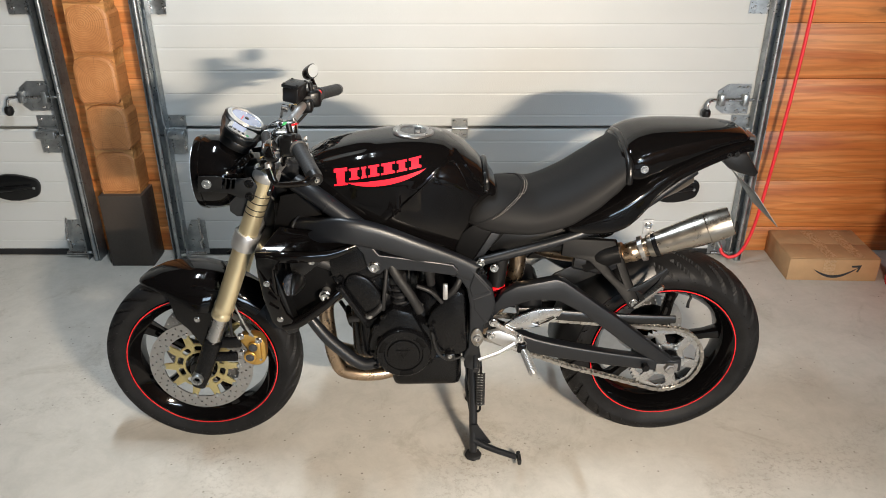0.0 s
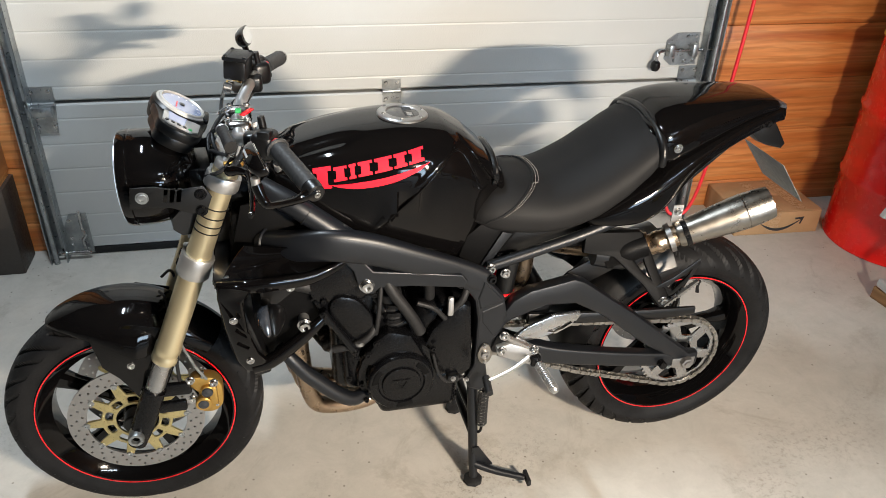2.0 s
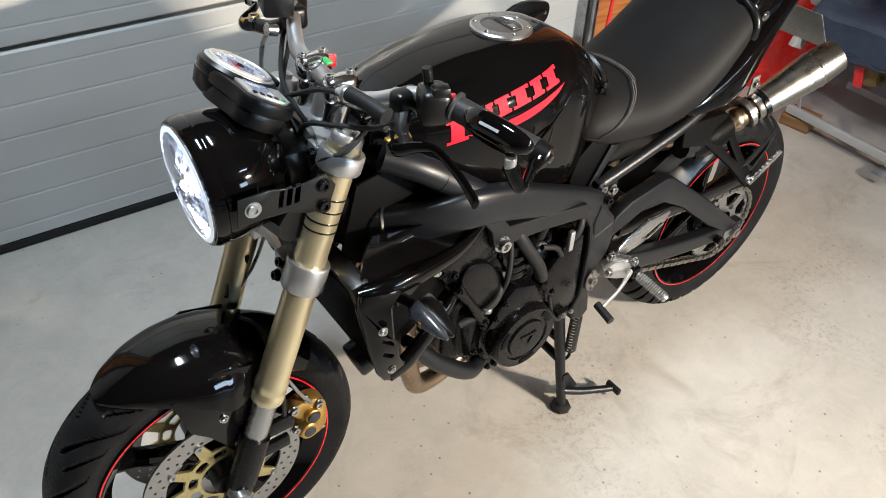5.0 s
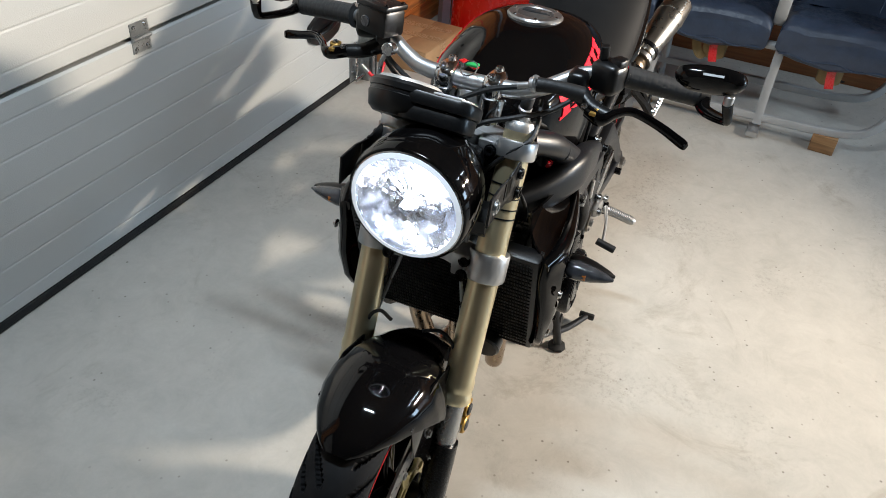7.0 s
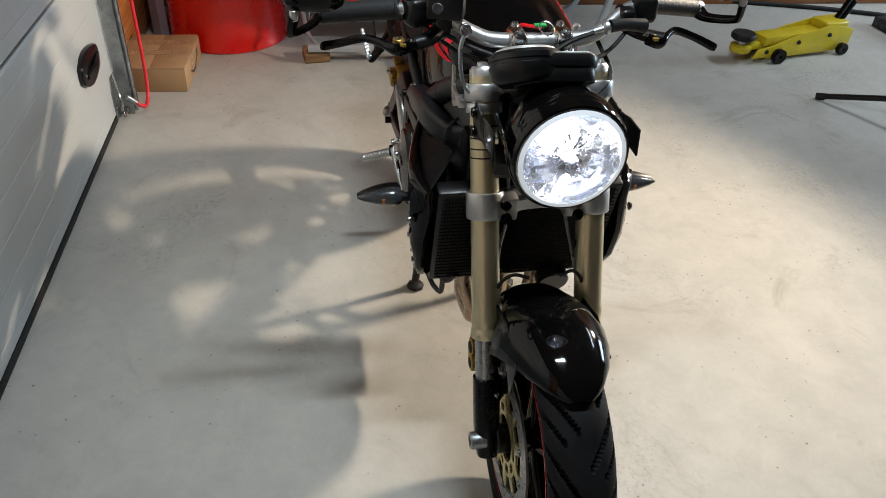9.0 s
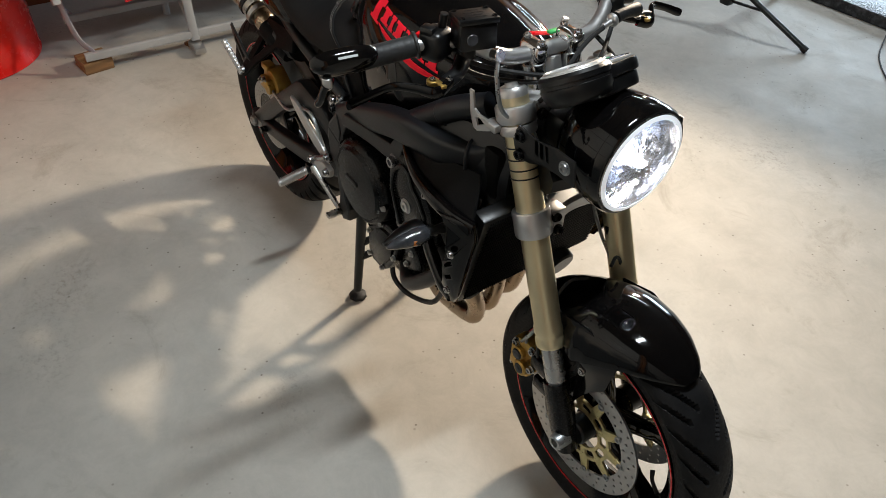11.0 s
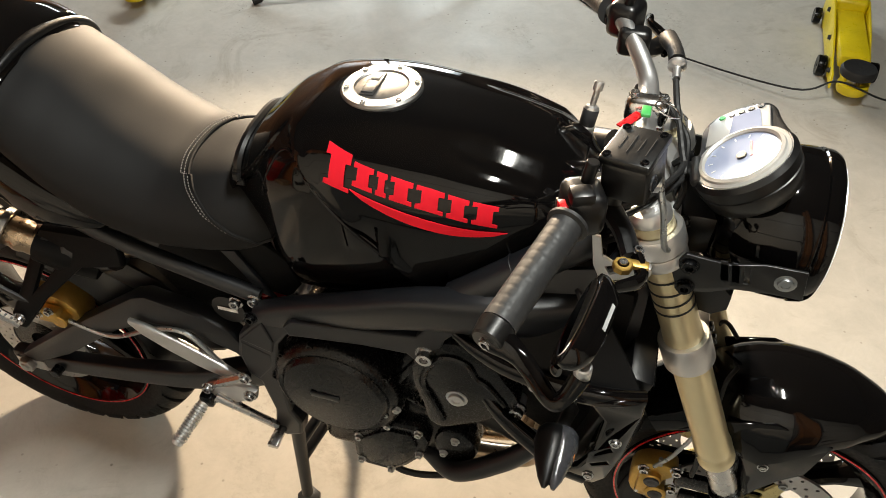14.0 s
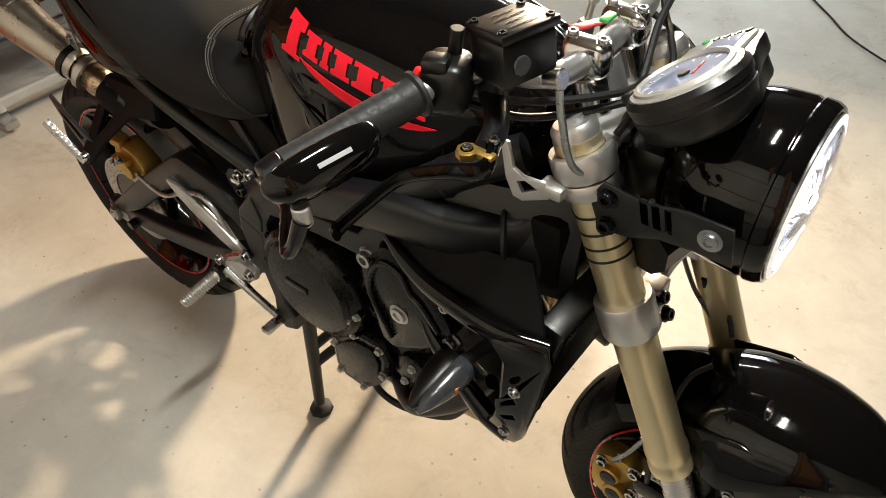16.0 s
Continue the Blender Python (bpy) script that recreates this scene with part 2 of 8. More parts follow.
M_RUBBER = surface("black_rubber", (0.007, 0.007, 0.0075), 0.6, 0, 0.3, 12, 200, 0.02, spec=0.4)
M_GRIP = surface("grey_grip_rubber", (0.018, 0.0185, 0.0195), 0.55, 0, 0.15, 20, 200, 0.01, spec=0.35)
M_ZINC = surface("galvanised_steel", (0.33, 0.35, 0.36), 0.36, 0.9, 0.3, 16, 90, 0.015)
M_STEEL = surface("brushed_steel", (0.33, 0.305, 0.27), 0.3, 1.0, 0.08, 6, 40, 0.0, rvary=0.05)
M_CHROME = surface("polished_metal", (0.46, 0.46, 0.46), 0.27, 1.0, 0.03, 9, 30, 0.0, rvary=0.03)
M_ALLOY = surface("cast_alloy", (0.52, 0.52, 0.52), 0.38, 0.9, 0.06, 20, 220, 0.008, rvary=0.05)
M_GLOSS = surface("gloss_black_paint", (0.0022, 0.002, 0.0021), 0.06, 0, 0.2, 4, 60, 0.0, rvary=0.02, spec=0.26)
M_SATIN = surface("satin_black_frame", (0.0046, 0.0055, 0.0074), 0.4, 0.0, 0.15, 10, 420, 0.006, spec=0.4, rvary=0.06)
M_ENGINE = surface("black_engine_paint", (0.0026, 0.0027, 0.0032), 0.25, 0.0, 0.25, 14, 300, 0.0004, spec=0.22, rvary=0.07)
M_PLASTIC = surface("black_plastic", (0.0034, 0.0035, 0.0039), 0.34, 0, 0.2, 20, 260, 0.003, spec=0.4, rvary=0.06)
M_DEEP = surface("matt_black_moulding", (0.0028, 0.0028, 0.003), 0.5, 0, 0.2, 20, 260, 0.012, spec=0.08)
M_CAP = surface("dark_grey_cap", (0.03, 0.03, 0.031), 0.42, 0.2, 0.1, 12, 90, 0.0)
M_FLAP = surface("dull_cap_metal", (0.16, 0.155, 0.15), 0.42, 0.8, 0.06, 20, 120, 0.0)
M_SEAT = surface("grained_black_vinyl", (0.0066, 0.0066, 0.007), 0.62, 0, 0.12, 5, 620, 0.014, rvary=0.05, spec=0.17)
M_THREAD = surface("pale_thread", (0.2, 0.19, 0.18), 0.7, 0, 0.1)
M_TYRE = surface("tyre_rubber", (0.0085, 0.0085, 0.009), 0.55, 0, 0.35, 18, 180, 0.012, spec=0.14)
M_POLISH = surface("polished_alloy", (0.6, 0.6, 0.6), 0.17, 1.0, 0.03, 14, 60, 0.0, rvary=0.05)
M_GOLD = surface("gold_anodised", (0.66, 0.57, 0.37), 0.33, 0.85, 0.05, 7, 60, 0.0, rvary=0.03)
M_GOLD2 = surface("gold_cast_caliper", (0.46, 0.285, 0.08), 0.42, 0.85, 0.15, 30, 260, 0.03)
M_DISC = surface("machined_disc", (0.36, 0.355, 0.35), 0.36, 0.95, 0.06, 9, 90, 0.0, rvary=0.05)
M_CARRIER = surface("pale_gold_carrier", (0.52, 0.44, 0.22), 0.35, 0.9, 0.12, 20, 260, 0.02)
M_RED = surface("red_paint", (0.62, 0.006, 0.012), 0.3, 0, 0.08, 12, 120, 0.0, coat=0.4)
M_LOGO = surface("red_lettering_vinyl", (0.72, 0.012, 0.028), 0.6, 0, 0.06, 30, 200, 0.0, spec=0.15)
M_DRUM = surface("red_drum_paint", (0.66, 0.01, 0.007), 0.26, 0, 0.1, 4, 30, 0.0, coat=0.3, rvary=0.04)
M_YELLOW = surface("yellow_paint", (0.66, 0.50, 0.02), 0.36, 0, 0.12, 9, 120, 0.02)
M_RIMY = surface("yellowed_rim", (0.62, 0.46, 0.06), 0.4, 0.2, 0.2, 20, 120, 0.02)
M_HOSE = surface("red_air_hose", (0.70, 0.02, 0.03), 0.42, 0, 0.1, 20, 120, 0.01)
M_CARD = surface("brown_cardboard", (0.40, 0.245, 0.125), 0.8, 0, 0.12, 9, 300, 0.03)
M_TAPE = surface("packing_tape", (0.42, 0.27, 0.15), 0.28, 0, 0.12, 30, 120, 0.01)
M_INK = surface("dark_print", (0.018, 0.02, 0.024), 0.6, 0, 0.2, 40, 200, 0.0)
M_PAINTB = surface("dark_brown_base_paint", (0.045, 0.036, 0.03), 0.5, 0, 0.12, 6, 120, 0.02)
M_LEATHER = surface("navy_seat_leather", (0.026, 0.041, 0.074), 0.4, 0, 0.3, 9, 60, 0.16)
M_GREYP = surface("grey_plastic", (0.40, 0.41, 0.42), 0.42, 0.1, 0.1, 8, 160, 0.015)
M_WEB = surface("tan_webbing", (0.24, 0.17, 0.075), 0.8, 0, 0.2, 30, 400, 0.04)
M_PLATE = surface("grey_plate_back", (0.25, 0.255, 0.25), 0.45, 0.5, 0.12, 20, 120, 0.01)
M_GREYPOST = surface("lavender_grey_steel", (0.34, 0.33, 0.37), 0.5, 0.3, 0.12, 5, 90, 0.01)
M_WALL = surface("plain_wall_boards", (0.06, 0.038, 0.022), 0.7, 0, 0.15, 2, 40, 0.02)
M_CEIL = surface("ceiling_boards", (0.09, 0.072, 0.055), 0.7, 0, 0.1, 2, 40, 0.02)
M_GRIT = chequer_steel()
M_WHITE = surface("white_print", (0.7, 0.7, 0.7), 0.4, 0, 0.05)
M_SMOKE = surface("smoked_lens", (0.035, 0.037, 0.042), 0.1, 0, 0.3, 60, 300, 0.05, coat=0.5)
M_AMBER = surface("amber_bulb", (0.45, 0.14, 0.02), 0.3)
M_TERRA = surface("terracotta", (0.42, 0.17, 0.09), 0.75, 0, 0.15)
M_CANBLUE = surface("navy_can_print", (0.014, 0.035, 0.13), 0.32, 0.2, 0.12)
M_BOTTLE = surface("brown_bottle_plastic", (0.05, 0.018, 0.012), 0.35, 0, 0.1)
M_DULLRED = surface("dull_red_label", (0.24, 0.02, 0.014), 0.5, 0, 0.25, 40, 200, 0.0)
M_GREEN = surface("green_print", (0.02, 0.33, 0.08), 0.4, 0, 0.1)
# no emission: the backlight of dial and display is put into this pale blue
M_LCD = surface("dial_glass_painted_glow", (0.24, 0.28, 0.40), 0.08, 0, 0.06, 6, 40, 0.0, coat=0.8, rvary=0.02)
M_DIALRIM = surface("silver_dial_bezel", (0.46, 0.45, 0.43), 0.4, 0.5, 0.02, bump=0, rvary=0.03)
M_MIRROR = surface("mirror_glass", (0.9, 0.9, 0.9), 0.015, 1.0, 0.0, rvary=0.01, bump=0)
M_HEADER = surface("heat_tinted_header", (0.36, 0.27, 0.19), 0.3, 1.0, 0.2, 7, 60, 0.0, rvary=0.06)
M_BULB = glowing("headlight_bulb", (1.0, 0.98, 0.95), 70)
# emission added to the glass edge in place of refracted bulb light
M_LENSEDGE = glowing("glass_edge_glow", (0.80, 0.89, 1.0), 0.5)
M_REFL = surface("bright_reflector", (0.72, 0.78, 0.90), 0.16, 1.0, 0.03, 20, 60, 0.0, rvary=0.04)
M_CHAIN = surface("oily_chain_steel", (0.34, 0.325, 0.3), 0.36, 1.0, 0.2, 30, 120, 0.0)
M_GLASS = clear("lens_glass")
M_FLOODG = glowing("flood_lamp_glass", (1.0, 0.87, 0.7), 5)
M_TUBE = glowing("tube_lamp", (0.86, 0.93, 1.0), 3)
M_SKYG = glowing("overcast_sky_pane", (0.62, 0.8, 1.0), 2.2)

# ---- building helpers ----


def finish(name, bm, material, parent=None, label="", angle=38):
    me = bpy.data.meshes.new(name)
    bmesh.ops.recalc_face_normals(bm, faces=bm.faces)
    bm.to_mesh(me)
    bm.free()
    me.shade_smooth()
    me.set_sharp_from_angle(angle=radians(angle))
    me.materials.append(material)
    ob = new(name, me)
    if parent:
        ob.parent = parent
    if label:
        ob["label"] = label
    return ob


def part(name, bm, material, parent, label="", angle=38):
    return finish(name, bm, material, parent, label, angle)


def thing(name, label, category, group="", m=None, kind=""):
    ob = new(name)
    ob.empty_display_size = 0.1
    if m is not None:
        ob.matrix_world = m
    return tagged(ob, label, category, group, kind)


def B():
    return bmesh.new()


def box(bm, c, s, bev=0.0, m=None, seg=2):
    """A box of size s round c, with rounded edges."""
    t = bmesh.new()
    bmesh.ops.create_cube(t, size=1, matrix=Matrix.LocRotScale(c, None, s))
    if bev:
        bmesh.ops.bevel(t, geom=list(t.edges), offset=min(bev, min(s) * 0.45), segments=seg, profile=0.5, affect="EDGES")
    return merge(bm, t, m)


def merge(bm, t, m=None):
    if m is not None:
        bmesh.ops.transform(t, matrix=m, verts=t.verts)
    me = bpy.data.meshes.new("tmp")
    t.to_mesh(me)
    t.free()
    bm.from_mesh(me)
    bpy.data.meshes.remove(me)
    return bm


def axis_m(p, q):
    """Puts local z on the line from p to q, with its origin at p."""
    p, q = Vector(p), Vector(q)
    return Matrix.Translation(p) @ (q - p).to_track_quat("Z", "Y").to_matrix().to_4x4()


def lathe(bm, prof, m=None, n=40, loop=False):
    """Turns a profile of (radius, height) round the local z axis."""
    rings = []
    t = bmesh.new()
    for r, h in prof:
        rings.append([t.verts.new((r * math.cos(2 * math.pi * k / n), r * math.sin(2 * math.pi * k / n), h)) for k in range(n)] if r > 1e-5 else [t.verts.new((0, 0, h))])
    pairs = list(zip(rings, rings[1:])) + ([(rings[-1], rings[0])] if loop else [])
    for a, b in pairs:
        for k in range(n):
            vs = [a[k % len(a)], a[(k + 1) % len(a)], b[(k + 1) % len(b)], b[k % len(b)]]
            vs = list(dict.fromkeys(vs))
            if len(vs) > 2:
                try:
                    t.faces.new(vs)
                except ValueError:
                    pass
    return merge(bm, t, m)


def cyl(bm, p, q, r, r2=None, n=20, bev=0.0):
    """A round bar from p to q with an eased rim."""
    p, q = Vector(p), Vector(q)
    h = (q - p).length
    r2 = r if r2 is None else r2
    e = min(bev or min(r, r2) * 0.12, h * 0.3)
    return lathe(bm, [(0, 0), (r - e, 0), (r, e), (r2, h - e), (r2 - e, h), (0, h)], axis_m(p, q), n)


def curve_points(pts, k=8):
    """Points on a smooth line through pts."""
    pts = [Vector(p) for p in pts]
    if len(pts) < 3:
        return pts
    ext = [pts[0] * 2 - pts[1]] + pts + [pts[-1] * 2 - pts[-2]]
    out = []
    for i in range(1, len(ext) - 2):
        a, b, c, d = ext[i - 1 : i + 3]
        for j in range(k):
            t = j / k
            out.append(0.5 * ((2 * b) + (c - a) * t + (2 * a - 5 * b + 4 * c - d) * t * t + (3 * b - a - 3 * c + d) * t**3))
    return out + [pts[-1]]


def tube(bm, pts, r, n=10, k=8, flat=1.0, up=None, power=2.0):
    """A bar swept along a smooth line; r may be a list, flat squeezes it across."""
    path = curve_points(pts, k)
    rs = [r] * len(path) if not isinstance(r, (list, tuple)) else np.interp(np.linspace(0, len(r) - 1, len(path)), range(len(r)), r).tolist()
    t = bmesh.new()
    rings, side = [], Vector(up) if up else None
    for i, p in enumerate(path):
        d = (path[min(i + 1, len(path) - 1)] - path[max(i - 1, 0)]).normalized()
        if side is None:
            side = d.orthogonal()
        side = (side - d * side.dot(d)).normalized()
        other = d.cross(side)
        ring = []
        for j in range(n):
            a = 2 * math.pi * (j + 0.5) / n
            ca, sa = math.cos(a), math.sin(a)
            ca, sa = math.copysign(abs(ca) ** (2 / power), ca), math.copysign(abs(sa) ** (2 / power), sa)
            ring.append(t.verts.new(p + rs[i] * (ca * side + sa * flat * other)))
        rings.append(ring)
    for a, b in zip(rings, rings[1:]):
        for j in range(n):
            t.faces.new((a[j], a[(j + 1) % n], b[(j + 1) % n], b[j]))
    t.faces.new(rings[0][::-1])
    t.faces.new(rings[-1])
    return merge(bm, t)


def loft(bm, rings, caps=True):
    t = bmesh.new()
    made = [[t.verts.new(p) for p in ring] for ring in rings]
    n = len(rings[0])
    for a, b in zip(made, made[1:]):
        for j in range(n):
            t.faces.new((a[j], a[(j + 1) % n], b[(j + 1) % n], b[j]))
    if caps:
        t.faces.new(made[0][::-1])
        t.faces.new(made[-1])
    return merge(bm, t)


def plate(bm, outlines, thick, m=None, bev=0.0, smooth=False):
    """A flat piece of the given thickness round local z = 0, from an outline and the outlines of its holes."""
    cu = bpy.data.curves.new("tmp", "CURVE")
    cu.dimensions, cu.fill_mode, cu.resolution_u = "2D", "BOTH", 5
    cu.extrude, cu.bevel_depth, cu.bevel_resolution = max(thick / 2 - bev, 0.0002), bev, 1
    cu.offset = -bev
    for line in outlines:
        sp = cu.splines.new("BEZIER" if smooth else "POLY")
        pts = sp.bezier_points if smooth else sp.points
        pts.add(len(line) - 1)
        for q, (x, y) in zip(pts, line):
            if smooth:
                q.co = (x, y, 0)
                q.handle_left_type = q.handle_right_type = "AUTO"
            else:
                q.co = (x, y, 0, 1)
        sp.use_cyclic_u = True
    ob = bpy.data.objects.new("tmp", cu)
    me = bpy.data.meshes.new_from_object(ob)
    t = bmesh.new()
    t.from_mesh(me)
    bpy.data.objects.remove(ob)
    bpy.data.curves.remove(cu)
    bpy.data.meshes.remove(me)
    bmesh.ops.remove_doubles(t, verts=t.verts, dist=1e-5)
    return merge(bm, t, m)


def ring_line(r, n=40, cx=0.0, cy=0.0, a0=0.0):
    return [(cx + r * math.cos(a0 + 2 * math.pi * k / n), cy + r * math.sin(a0 + 2 * math.pi * k / n)) for k in range(n)]


# local (x, y) of a plate become world (x, z); its thickness runs along world y
def side_m(y=0.0, x=0.0, z=0.0):
    return Matrix(((1, 0, 0, x), (0, 0, -1, y), (0, 1, 0, z), (0, 0, 0, 1)))


def bolt(bm, p, d, r=0.008, h=0.005):
    """A socket-head screw: rim, washer and hollow."""
    p, d = Vector(p), Vector(d).normalized()
    return lathe(bm, [(0, h * 0.4), (r * 0.5, h * 0.4), (r * 0.55, h), (r * 0.95, h), (r, h * 0.75), (r, 0), (r * 1.35, 0), (r * 1.35, -h * 0.3), (0, -h * 0.3)], axis_m(p, p + d), 14)


def bolts(parent, places, d, r=0.008, h=0.005, material=None, name="bolt"):
    """One screw to each place, all on one mesh."""
    first = None
    for p in places:
        if first is None:
            first = part(name, bolt(B(), (0, 0, 0), d, r, h), material or M_CHROME, parent)
            ob = first
        else:
            ob = new(name, first.data)
            ob.parent = parent
        ob.location = p


def fitting(name, door, u, v, z, bm, material, label):
    """A part of a door, set at a place of the door's face."""
    ob = part(name, bm, material, door, label)
    ob.location = (u, v, z)
    return ob


def smooth01(t):
    t = min(1, max(0, t))
    return t * t * (3 - 2 * t)


# ---- the garage ----
ROOM = pose(-0.455, 1.263, 0, 0, 0, -1.75)  # u along the doors, v outwards


def structure(name, bm, material, m=None, angle=38):
    ob = finish(name, bm, material, None, "", angle)
    if m is not None:
        ob.matrix_world = m
    return tagged(ob, kind="structure")


structure("floor", box(B(), (0.4, -2.3, -0.06), (8.4, 9.2, 0.12)), M_FLOOR)
structure("ceiling", box(B(), (0.4, -2.3, 2.86), (8.4, 9.2, 0.12)), M_CEIL)
structure("wall_west", box(B(), (-3.75, -2.3, 1.4), (0.15, 9.2, 2.8)), M_WALL)
back = B()
for c, s in (((-1.1, -6.8, 1.4), (5.3, 0.15, 2.8)), ((3.85, -6.8, 1.4), (1.4, 0.15, 2.8)), ((2.35, -6.8, 0.35), (1.6, 0.15, 0.7)), ((2.35, -6.8, 2.35), (1.6, 0.15, 0.9))):
    box(back, c, s)
structure("wall_south", back, M_WALL)
win = structure("window_1", B(), M_GREYP)
for x in (1.58, 2.35, 3.12):
    part("window_frame", box(B(), (x, -6.79, 1.3), (0.06, 0.08, 1.2), 0.006), M_WHITE, win)
for z in (0.73, 1.87):
    part("window_frame", box(B(), (2.35, -6.79, z), (1.6, 0.07, 0.06), 0.006), M_WHITE, win)
part("pane", box(B(), (2.35, -6.83, 1.3), (1.6, 0.01, 1.2)), M_SKYG, win)


def groove_profile(z0, z1, step, first):
    """Heights and depths of a door section with shallow pressed lines."""
    pts, z = [(z0, 0.006), (z0 + 0.006, 0.0)], first
    while z < z1 - 0.03:
        pts += [(z - 0.005, 0.0), (z, 0.0013), (z + 0.005, 0.0)]
        z += step
    return pts + [(z1 - 0.006, 0.0), (z1, 0.006)]


def sectional_door(name, u0, u1):
    door = structure(name, box(B(), ((u0 + u1) / 2, 0.062, 1.12), (u1 - u0, 0.006, 2.2)), M_RUBBER, ROOM)
    for k in range(4):
        z0, z1 = 0.03 + 0.595 * k + (0.006 if k else 0), 0.03 + 0.595 * (k + 1) - 0.006
        prof = groove_profile(z0, z1, 0.0965, z0 + 0.05)
        rings = []
        for u in (u0, u1):
            rings.append([(u, v, z) for z, v in prof] + [(u, 0.042, z1), (u, 0.042, z0)])
        part("door_panel", loft(B(), rings), M_DOOR, door, angle=12)
    part("door_seal", box(B(), ((u0 + u1) / 2, 0.012, 0.017), (u1 - u0, 0.03, 0.03), 0.006), M_RUBBER, door)
    return door


DOOR = sectional_door("door_1", 0.0, 2.585)
DOOR_W = sectional_door("door_2", -3.1, -0.44)


def track(u, name, side):
    """Galvanised angle post with the rounded roller rail."""
    t = tagged(finish(name, box(B(), (u, 0.02, 1.15), (0.075, 0.004, 2.3)), M_ZINC), kind="structure")
    t.matrix_world = ROOM
    rail = B()
    box(rail, (u + side * 0.036, -0.022, 1.15), (0.004, 0.085, 2.3))
    tube(rail, [(u + side * 0.018, -0.055, 0.0), (u + side * 0.018, -0.055, 1.1), (u + side * 0.018, -0.055, 2.3)], 0.011, 12, 2)
    part("roller_rail", rail, M_ZINC, t)
    lips = B()
    box(lips, (u - side * 0.02, -0.03, 1.15), (0.003, 0.05, 2.3))
    part("rail_lip", lips, M_ZINC, t)
    bolts(t, [(u - side * 0.005, 0.018, z) for z in (0.1, 0.42, 0.5, 0.95, 1.05, 1.6)], (0, -1, 0), 0.008, 0.006)


track(0.008, "track_1", -1)
track(2.578, "track_2", 1)
track(-0.415, "track_3", 1)


def hinge(door, u, z):
    leaf = [[(-0.036, 0.004), (0.036, 0.004), (0.036, 0.045), (-0.036, 0.045)]]
    h = fitting("hinge", door, u, -0.002, z, plate(B(), leaf, 0.003, side_m()), M_ZINC, "galvanised steel hinge")
    part("leaf", plate(B(), leaf, 0.003, side_m(0, 0, -0.049)), M_ZINC, h)
    part("knuckle", cyl(B(), (-0.036, -0.006, 0), (0.036, -0.006, 0), 0.007, n=12), M_ZINC, h)
    bolts(h, [(x, -0.0015, zz) for x in (-0.022, 0.022) for zz in (-0.032, 0.032)], (0, -1, 0), 0.0055, 0.004)


def edge_hinge(door, u, z, side):
    """Roller carrier at the edge of the door."""
    h = fitting("roller_bracket", door, u, -0.002, z, plate(B(), [[(-0.045, 0.005), (0.045, 0.005), (0.045, 0.06), (-0.045, 0.06)]], 0.003, side_m()), M_ZINC, "galvanised roller bracket")
    part("lower_plate", plate(B(), [[(-0.05, -0.11), (0.035, -0.11), (0.045, -0.005), (-0.05, -0.005)]], 0.003, side_m(-0.004)), M_ZINC, h)
    part("roller_holder", box(B(), (-0.005, -0.025, -0.02), (0.085, 0.04, 0.035), 0.006), M_ZINC, h)
    part("axle", cyl(B(), (-0.05, -0.03, -0.022), (side * 0.075, -0.03, -0.022), 0.006, n=12), M_CHROME, h)
    part("hinge_roll", cyl(B(), (-0.045, -0.012, 0.0), (0.045, -0.012, 0.0), 0.009, n=12), M_ZINC, h)
    bolts(h, [(x, y, zz) for x in (-0.028, 0.028) for y, zz in ((-0.002, 0.042), (-0.007, -0.085))], (0, -1, 0), 0.006, 0.005)


def slide_bolt(door, u, z, s):
    """Slide lock: bevelled plate, guide, rod with a bent handle and black knob."""
    line = [(-s * 0.07, -0.04), (-s * 0.04, -0.065), (s * 0.07, -0.065), (s * 0.07, 0.065), (-s * 0.03, 0.065), (-s * 0.07, 0.035)]
    h = fitting("slide_lock", door, u, -0.003, z, plate(B(), [line], 0.003, side_m()), M_ZINC, "galvanised slide bolt with a black knob")
    for x in (-0.055, 0.045):
        part("guide", box(B(), (s * x, -0.018, 0), (0.025, 0.034, 0.05), 0.005), M_ZINC, h)
    part("rod", tube(B(), [(s * 0.13, -0.02, 0), (0, -0.02, 0), (-s * 0.09, -0.022, 0), (-s * 0.115, -0.03, -0.012), (-s * 0.118, -0.032, -0.04)], 0.0065, 10), M_CHROME, h)
    part("knob", lathe(B(), [(0, 0.0), (0.012, 0.002), (0.02, 0.016), (0.018, 0.034), (0.01, 0.042), (0, 0.042)], pose(-s * 0.118, -0.032, -0.078), 18), M_PLASTIC, h)
    bolts(h, [(s * x, -0.002, zz) for x in (0.02, 0.055) for zz in (-0.05, 0.05)], (0, -1, 0), 0.0055, 0.004)


def foot_bracket(door, u, side):
    h = fitting("bottom_bracket", door, u, -0.003, 0.1, plate(B(), [[(-0.045, -0.09), (0.045, -0.09), (0.045, 0.085), (-0.02, 0.085), (-0.045, 0.03)]], 0.003, side_m()), M_ZINC, "galvanised bottom bracket with a cable pin")
    part("pin", cyl(B(), (-side * 0.04, -0.03, -0.07), (side * 0.08, -0.03, -0.07), 0.008, n=12), M_CHROME, h)
    part("spring_clip", tube(B(), [(-side * 0.02, -0.012, 0.1), (-side * 0.022, -0.02, 0.03), (-side * 0.03, -0.025, 0.0), (-side * 0.018, -0.025, -0.02), (-side * 0.02, -0.02, -0.06)], 0.005, 8), M_CHROME, h)
    bolts(h, [(side * 0.025, -0.002, 0.055), (side * 0.025, -0.002, -0.02), (-side * 0.02, -0.002, -0.045)], (0, -1, 0), 0.006, 0.005)


